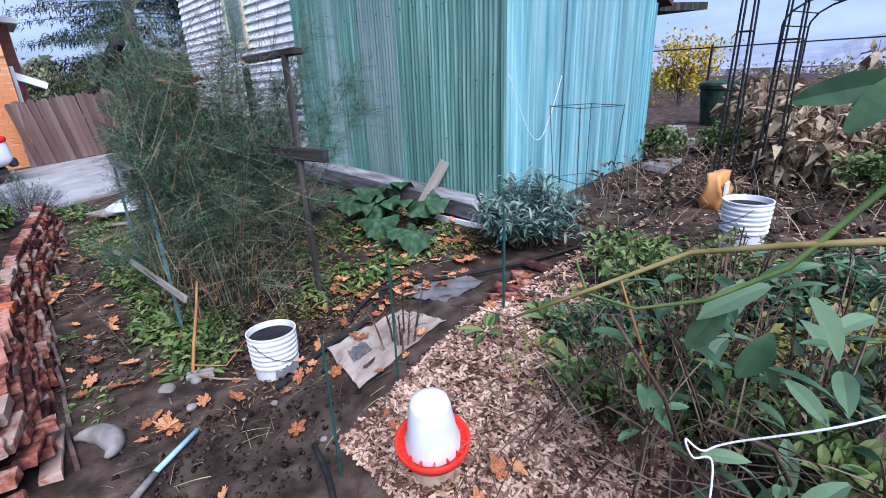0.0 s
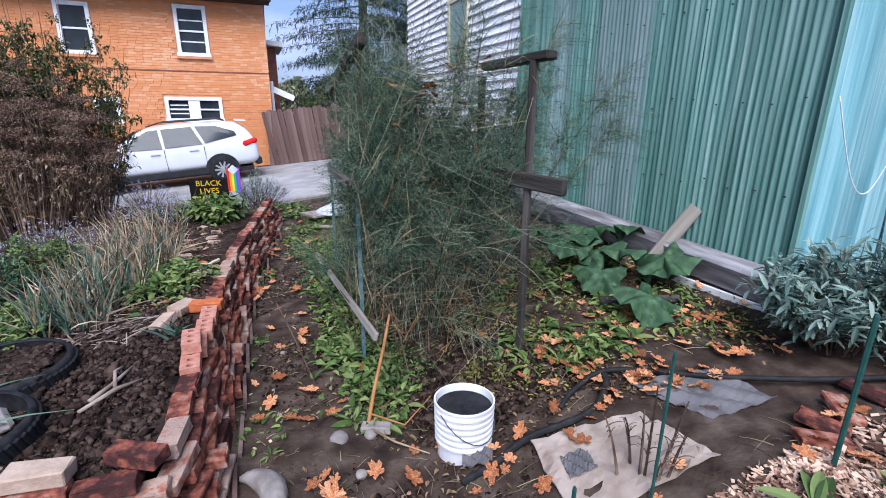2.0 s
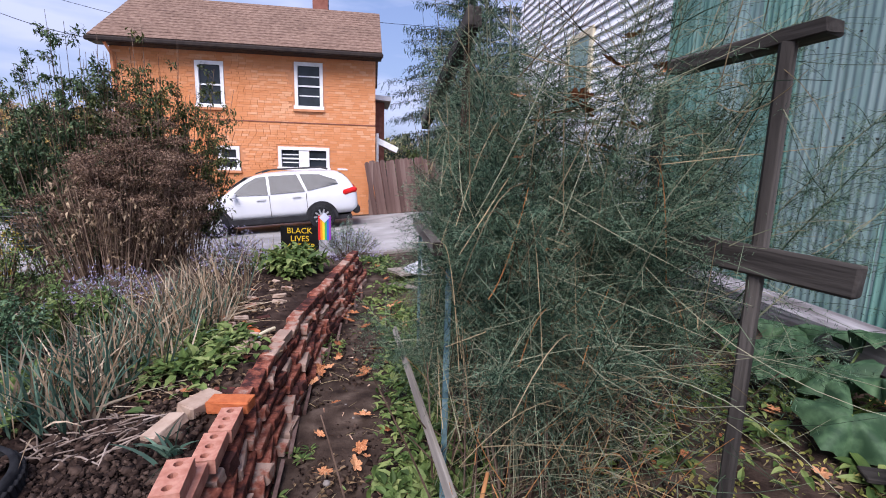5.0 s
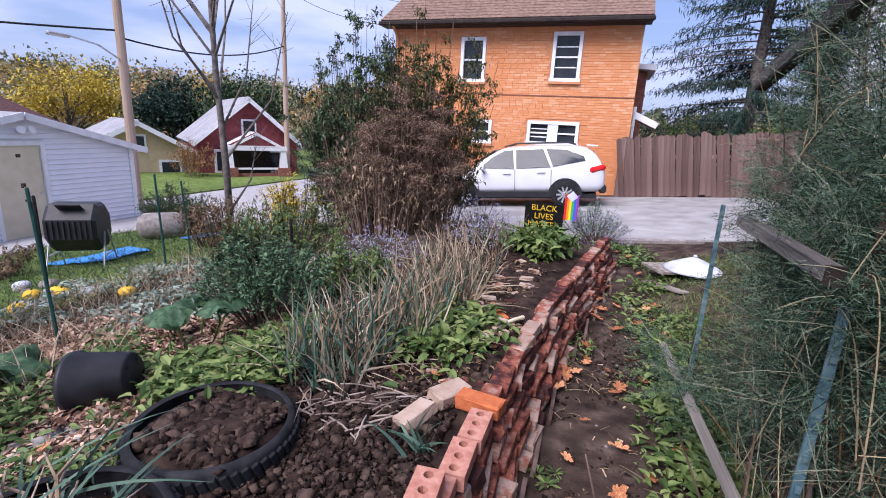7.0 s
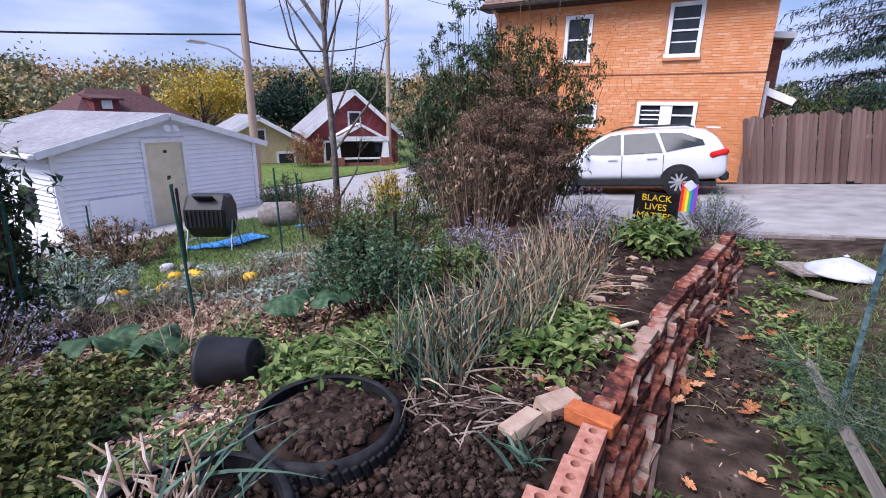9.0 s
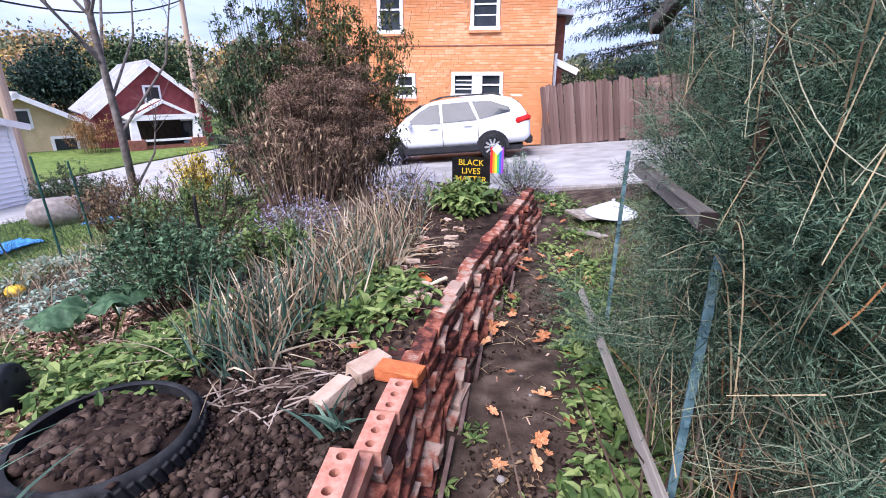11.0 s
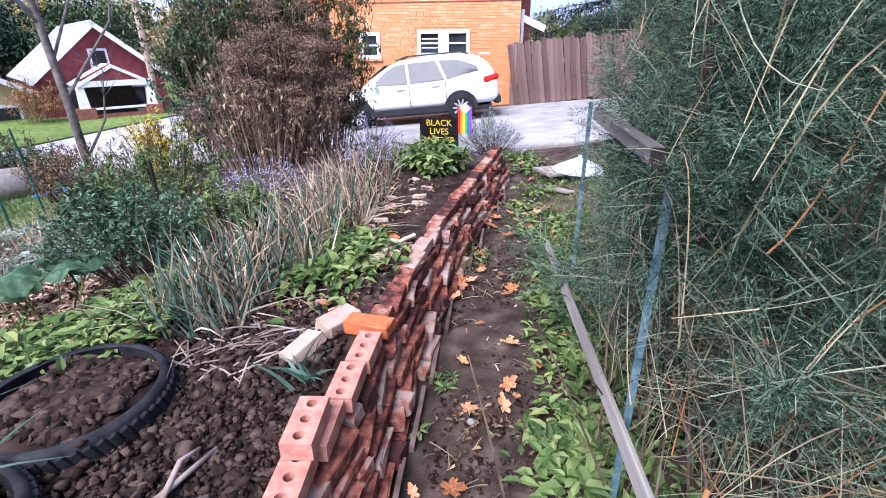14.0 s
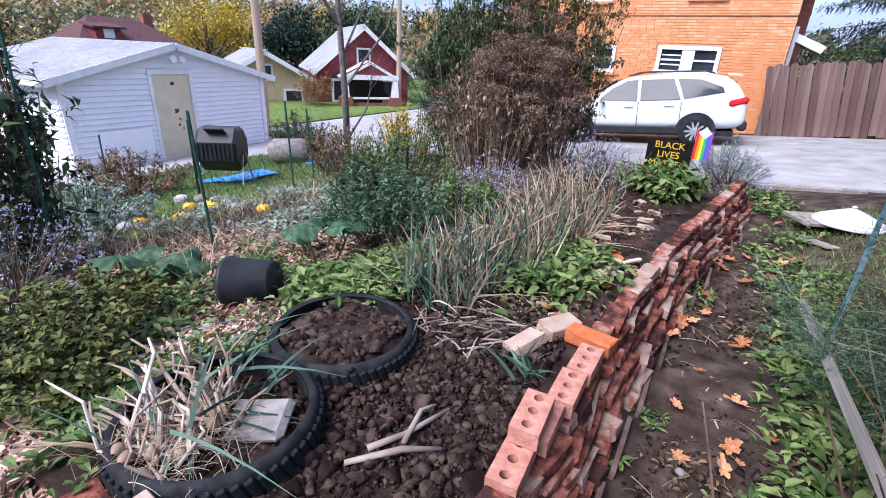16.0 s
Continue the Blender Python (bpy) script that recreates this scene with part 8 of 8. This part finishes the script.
def letter_sign():
    s = root("yard_sign", pose(-0.66, 9.95, -0.02, 4, 0, -4), "black yard sign with yellow lettering", "sign")
    W, Hh = 0.62, 0.44
    part("panel", boxes(((0, 0, Hh / 2 + 0.05), (W, 0.008, Hh))), M_sign_black, s, "black printed panel")
    for sx in (-0.22, 0.22):
        part("wire_leg", tube(bmesh.new(), [(sx, 0.008, -0.05), (sx, 0.008, 0.4)], 0.004, 5), M_wire, s)
    for k, wd in enumerate(("BLACK", "LIVES", "MATTER")):
        cu = bpy.data.curves.new("lettering", "FONT")
        cu.body, cu.size, cu.align_x, cu.extrude = wd, 0.135, "CENTER", 0.001
        tmp = new("lettering", cu)
        me = bpy.data.meshes.new_from_object(tmp.evaluated_get(bpy.context.evaluated_depsgraph_get()))
        bpy.data.objects.remove(tmp)
        me.materials.clear()
        me.materials.append(M_sign_yellow)
        o = new("lettering", me)
        o.parent = s
        o.matrix_local = pose(0, -0.0065, 0.365 - 0.135 * k, 90, 0, 0)
    return s


letter_sign()


def flag():
    f = root("garden_flag", pose(-0.22, 9.75, -0.1), "small striped rainbow garden flag", "flag")
    part("pole", tube(bmesh.new(), [(-0.13, 0, 0), (-0.13, 0, 0.78), (0.1, 0, 0.78)], 0.005, 5), M_blackpost, f)
    cols = [(0.6, 0.03, 0.03), (0.75, 0.25, 0.02), (0.75, 0.6, 0.04), (0.05, 0.35, 0.1), (0.04, 0.12, 0.5), (0.25, 0.06, 0.35)]
    for k, c in enumerate(cols):
        m = material("flag_stripe", [c, tuple(x * 1.15 for x in c)], 10, 0.8)
        part("stripe", boxes(((-0.105 + k * 0.034, 0.004 * math.sin(k), 0.56), (0.034, 0.004, 0.4), (0, 0, 6 * math.sin(k * 1.4)))), m, f)
    part("chevron", boxes(((-0.02, -0.006, 0.73), (0.12, 0.004, 0.12), (0, 45, 0))), M_grey_chev, f)
    return f


M_grey_chev = material("pale_cloth", [(0.5, 0.55, 0.7), (0.65, 0.68, 0.78)], 10, 0.8)
flag()
brick_thing(-1.75, 10.2, 0.0, (0.25, 0.2, 0.24), M_wood_dark, "dark rough stone block by the driveway", (0, 0, 10))
for k in range(6):
    plank(G(0.3 + 0.25 * k, 10.6, 0.03), G(0.56 + 0.25 * k, 10.62, 0.03), 0.14, 0.05, M_stone, "flat stepping stone at the driveway edge")

# ---- trees, poles and distance ----


def sapling():
    t = root("bare_sapling", pose(-5.7, 8.6, float(land(-5.7, 8.6))), "slender leafless young tree", "tree")
    part("trunk", tube(bmesh.new(), [(0, 0, -0.1), (-0.05, 0.02, 1.2), (-0.12, 0.0, 2.6), (-0.2, 0.05, 4.6), (-0.22, 0.05, 6.0)], [0.06, 0.055, 0.045, 0.03, 0.012], 8), M_bark, t, smooth=True)
    for k in range(12):
        a = rng.uniform(0, 6.28)
        z0_ = rng.uniform(0.1, 3.5)
        L = rng.uniform(1.2, 3.0)
        p = Vector((-0.05 * z0_ / 1.2, 0, z0_))
        pts = [p, p + Vector((math.cos(a) * L * 0.3, math.sin(a) * L * 0.3, L * 0.4)), p + Vector((math.cos(a) * L * 0.42, math.sin(a) * L * 0.42, L * 0.95))]
        lb = part("limb", tube(bmesh.new(), pts, [0.022, 0.015, 0.005], 6), M_bark, t)
        n = 9
        u = rng.uniform(0.3, 1, n)
        aa = np.array([np.array(pts[1].lerp(pts[2], x)) for x in u])
        raw("twigs", *stems(aa, aa + rng.normal(size=(n, 3)) * [0.22, 0.22, 0.2] + [0, 0, 0.3], 0.005, 0.002, 0.0, 3), M_bark, lb)["kind"] = "stuff"
    return t


sapling()


def conifer(x, y, h, r, label, n=26000):
    t = root("conifer", pose(x, y, float(land(x, y))), label, "tree")
    part("trunk", tube(bmesh.new(), [(0, 0, -0.2), (0, 0, h * 0.5), (0, 0, h)], [0.28, 0.18, 0.03], 10), M_bark, t)
    m = 210
    zz = h * (0.06 + 0.92 * rng.random(m) ** 1.1)
    a = rng.uniform(0, 6.28, m)
    L = r * (1 - zz / h) ** 0.75 * rng.uniform(0.7, 1.1, m) + 0.25
    p = np.stack([0 * a, 0 * a, zz], 1)
    q = p + np.stack([np.cos(a) * L, np.sin(a) * L, -0.12 * L + 0.1], 1)
    raw("limbs", *stems(p, q, 0.04, 0.008, 0.12, 5), M_bark, t)["kind"] = "stuff"
    j = rng.integers(0, m, n)
    u = rng.uniform(0.15, 1.05, n)
    b = p[j] + (q[j] - p[j]) * u[:, None] + rng.normal(0, 0.14, (n, 3)) * [1, 1, 0.6] + np.array([0, 0, 1]) * (0.48 * u * (1 - u))[:, None]
    d = (q - p)[j] / L[j][:, None] + rng.normal(size=(n, 3)) * 0.7 - [0, 0, 0.3]
    raw("crown", *leaves(b, d, rng.uniform(0.12, 0.32, n), 0.045, droop=0.4), M_conifer, t)["kind"] = "stuff"
    return t


conifer(5.4, 25.0, 14.5, 5.0, "large dark spreading conifer behind the fence", 46000)
conifer(8.5, 24.5, 9.0, 2.8, "dark conifer behind the fence", 16000)
for x_, y_, rx_, h_ in ((2.6, 20.6, 1.3, 2.6), (5.6, 20.2, 1.8, 3.0), (8.5, 20.0, 1.8, 3.4)):
    tall_shrub("back_shrub", x_, y_, rx_, 1.0, h_, 50, 5000, 0.12, M_green, M_twig, "green and yellow bushes behind the fence", 0, 0.1)


def broadleaf(x, y, h, r, mat, label, n=5000, z=None, leaf=0.3, bare=0.15):
    """A tree: tapered trunk, limbs, and a crown of leaf clumps with gaps."""
    t = root("tree", pose(x, y, float(land(x, y)) if z is None else z), label, "tree")
    part("trunk", tube(bmesh.new(), [(0, 0, -0.5), (0.1, 0, h * 0.3), (0, 0.1, h * 0.75)], [h * 0.03, h * 0.024, h * 0.008], 8), M_bark, t)
    m = 16
    c = sphere_dirs(m, 1.0, -0.35) * rng.uniform(0.45, 1.0, (m, 1)) * [r, r, h * 0.36] + [0, 0, h * 0.62]
    a = np.stack([0 * c[:, 0], 0 * c[:, 0], rng.uniform(0.25, 0.6, m) * h], 1)
    raw("limbs", *stems(a, c, h * 0.012, h * 0.003, 0.1, 5), M_bark, t)["kind"] = "stuff"
    k = n
    j = rng.integers(0, m, k)
    p = c[j] + rng.normal(size=(k, 3)) * [r * 0.24, r * 0.24, h * 0.085]
    raw("crown", *leaves(p, rng.normal(size=(k, 3)), rng.uniform(0.6, 1.4, k) * leaf, leaf * 0.6, droop=0.2), mat, t)["kind"] = "stuff"
    return t


M_olive = foliage("olive_leaf", [(0.06, 0.07, 0.025), (0.13, 0.13, 0.045), (0.2, 0.17, 0.06)])
M_rustleaf = foliage("rust_leaf", [(0.16, 0.08, 0.04), (0.28, 0.15, 0.06), (0.38, 0.22, 0.09)])
broadleaf(-46, 33, 9.5, 4.2, M_yellow_leaf, "bright yellow autumn tree", 6000, -4.0, 0.3)
broadleaf(-35, 34, 8.0, 2.8, M_conifer, "dark green tree behind the houses", 5000, -3.5, 0.35)
broadleaf(-27.5, 34, 7.5, 2.8, M_dkgreen, "dark green tree behind the red house", 5000, -2.5, 0.3)
broadleaf(-40, 12, 8.0, 3.5, M_olive, "olive autumn tree behind the shed", 5000, -4.0, 0.4)
tall_shrub("hedge", -9.1, 10.6, 0.75, 0.75, 1.05, 120, 9000, 0.06, M_dkgreen, M_twig, "dense clipped dark green hedge", 0, 0.02)
tall_shrub("front_shrub", -20.0, 21.5, 1.2, 1.2, 2.2, 50, 2600, 0.12, M_rustleaf, M_twig, "reddish ornamental shrub before the house", 0, 0.3)
tall_shrub("front_shrub", -20.5, 25.3, 1.1, 1.1, 1.3, 50, 3000, 0.12, M_dkgreen, M_twig, "round dark green shrub by the house", 0, 0.02)


def hillside(name, cx, cy, dist, a0, a1, foot, crest, mats, n, label, leaf):
    """A wooded ridge: a band of ground with many tree crowns."""
    v, f = [], []
    steps = 40
    for i in range(steps + 1):
        an = radians(a0 + (a1 - a0) * i / steps)
        wob = 1 + 0.12 * math.sin(i * 0.7) + 0.08 * math.sin(i * 1.9 + 1)
        for d_, z_ in ((dist * 0.8, foot), (dist, foot + (crest - foot) * 0.45 * wob), (dist * 1.3, crest * 0.8 * wob), (dist * 1.7, foot)):
            v.append((cx + d_ * math.cos(an), cy + d_ * math.sin(an), z_))
    for i in range(steps):
        for k in range(3):
            f.append((i * 4 + k, i * 4 + k + 1, i * 4 + 5 + k, i * 4 + 4 + k))
    tagged(raw(name, v, f, M_olive_ground, smooth=True), label, "backdrop", kind="structure")
    for mi, mat in enumerate(mats):
        m = n // len(mats)
        an = np.radians(rng.uniform(a0, a1, m))
        d = dist * rng.uniform(0.85, 1.28, m)
        zz = foot + (crest * 0.8 - foot) * np.clip((d / dist - 0.8) / 0.5, 0, 1)
        c = np.stack([cx + d * np.cos(an), cy + d * np.sin(an), zz + 2.5], 1)
        k = 340
        cc = np.repeat(c, k, 0)
        sz = np.repeat(rng.uniform(0.6, 1.3, m), k)[:, None]
        pp = cc + rng.normal(size=cc.shape) * [1.15, 1.15, 1.25] * sz
        o = raw("woods", *needles(pp, rng.normal(size=pp.shape), leaf * 0.8, leaf * 0.7), mat)
        tagged(o, "far autumn woods on the hillside", "woods", kind="stuff")


# far crowns are lightened and dulled: haze put into the leaf colours
M_far_gold = foliage("far_gold_crowns", [(0.3, 0.2, 0.07), (0.45, 0.31, 0.1), (0.55, 0.4, 0.14)], island=0.3)
M_far_olive = foliage("far_olive_crowns", [(0.17, 0.17, 0.09), (0.26, 0.25, 0.13), (0.34, 0.3, 0.16)], island=0.3)
M_far_rust = foliage("far_rust_crowns", [(0.3, 0.18, 0.1), (0.42, 0.26, 0.14), (0.5, 0.34, 0.2)], island=0.3)
M_far_green = foliage("far_green_crowns", [(0.1, 0.13, 0.08), (0.16, 0.19, 0.11), (0.24, 0.25, 0.15)], island=0.3)
M_olive_ground = material("wooded_slope", [(0.16, 0.15, 0.09), (0.24, 0.2, 0.11), (0.3, 0.24, 0.13)], 0.3, 0.95, 0.0)
hillside("hill_backdrop", 0, 0, 85, 108, 200, -6, 7.0, [M_far_gold, M_far_olive, M_far_rust, M_far_green, M_far_olive], 640, "wooded hillside in autumn colour", 0.72)
hillside("hill_backdrop", 0, 0, 120, 60, 110, -4, 7.0, [M_far_olive, M_far_green], 140, "wooded hillside behind the houses", 1.4)


def far_ridge():
    v, f = [], []
    n = 90
    for i in range(n + 1):
        an = radians(-70 + 140 * i / n)
        hgt = 19 + 5 * math.sin(i * 0.31) + 3 * math.sin(i * 0.93) + 1.2 * rng.random()
        for d_, z_ in ((420, -10), (600, hgt), (760, -10)):
            v.append((d_ * math.cos(an), d_ * math.sin(an), z_))
    for i in range(n):
        for k in range(2):
            f.append((i * 3 + k, i * 3 + k + 1, i * 3 + 4 + k, i * 3 + 3 + k))
    return tagged(raw("far_ridge", v, f, M_farhill_hazed), "wooded ridge in the distance, coloured blue-grey for haze", "backdrop", kind="structure")


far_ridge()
# pale grey crowns, with the haze painted into them
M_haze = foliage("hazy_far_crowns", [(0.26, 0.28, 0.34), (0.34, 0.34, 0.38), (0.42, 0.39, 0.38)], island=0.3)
hillside("hill_backdrop", 0, 0, 90, -35, 40, -8, -3.0, [M_haze, M_far_olive, M_haze], 180, "wooded slope beyond the garden, haze put into its colours", 0.8)
broadleaf(21, 8.3, 3.4, 1.3, M_yellow_leaf, "small yellow autumn tree beyond the garden", 2000, -0.6, 0.18)


def utility_pole(x, y, z, h, lean, label, lamp=False):
    p = root("utility_pole", pose(x, y, z, 0, lean, 0), label, "utility pole")
    part("pole", tube(bmesh.new(), [(0, 0, 0), (0, 0, h)], [0.15, 0.11], 12), M_polewood, p)
    part("crossarm", boxes(((0, 0, h - 0.6), (0.1, 1.8, 0.12))), M_polewood, p)
    for yy in (-0.8, -0.3, 0.3, 0.8):
        part("insulator", lathe(bmesh.new(), [(0.03, 0), (0.05, 0.08), (0.02, 0.14)], 8, pose(0, yy, h - 0.54)), M_stone, p)
    if lamp:
        ar = part("lamp_arm", tube(bmesh.new(), [(0, 0, 4.6), (0.1, -0.8, 4.95), (0.1, -1.6, 5.05)], 0.03, 6), M_rim, p)
        part("lamp_head", boxes(((0.1, -1.9, 5.03), (0.14, 0.6, 0.1), (0, 0, 0), 0.03)), M_rim, ar)
    return p


utility_pole(-14.6, 14.0, -1.5, 9.5, 0, "wooden utility pole with a street lamp arm", True)
utility_pole(-17.5, 26, -1.7, 11.5, 0, "wooden utility pole across the street")


def cables():
    for k, (p, q, sag) in enumerate((((-14.6, 14, 7.6), (-17.5, 26, 9.4), 0.5), ((-14.6, 14, 7.3), (-26, -12, 7.0), 0.7), ((-14.6, 14, 6.9), (-26, -12, 6.6), 0.7), ((-14.6, 13.3, 7.5), (-26.3, -12, 7.3), 0.7), ((-14.6, 14, 4.0), (-30, -12, 3.3), 0.5), ((-14.6, 14, 3.8), (-17.5, 26, 5.6), 0.5), ((-17.5, 26, 9.2), (0.5, 40, 9.0), 0.6), ((-17.5, 26, 8.6), (-7.2, 19, 5.0), 0.4), ((-17.5, 26, 9.5), (14, 30, 9.5), 0.8), ((-14.6, 14, 7.0), (-4, 30, 9.4), 0.6))):
        a, b = Vector(p), Vector(q)
        pts = [a.lerp(b, t) - Vector((0, 0, 4 * sag * t * (1 - t))) for t in np.linspace(0, 1, 16)]
        r = 0.03 if k in (4, 5) else 0.012
        tagged(part("overhead_cable", tube(bmesh.new(), pts, r, 5), M_cable), "black overhead utility cable", "cable", "overhead cables")


cables()
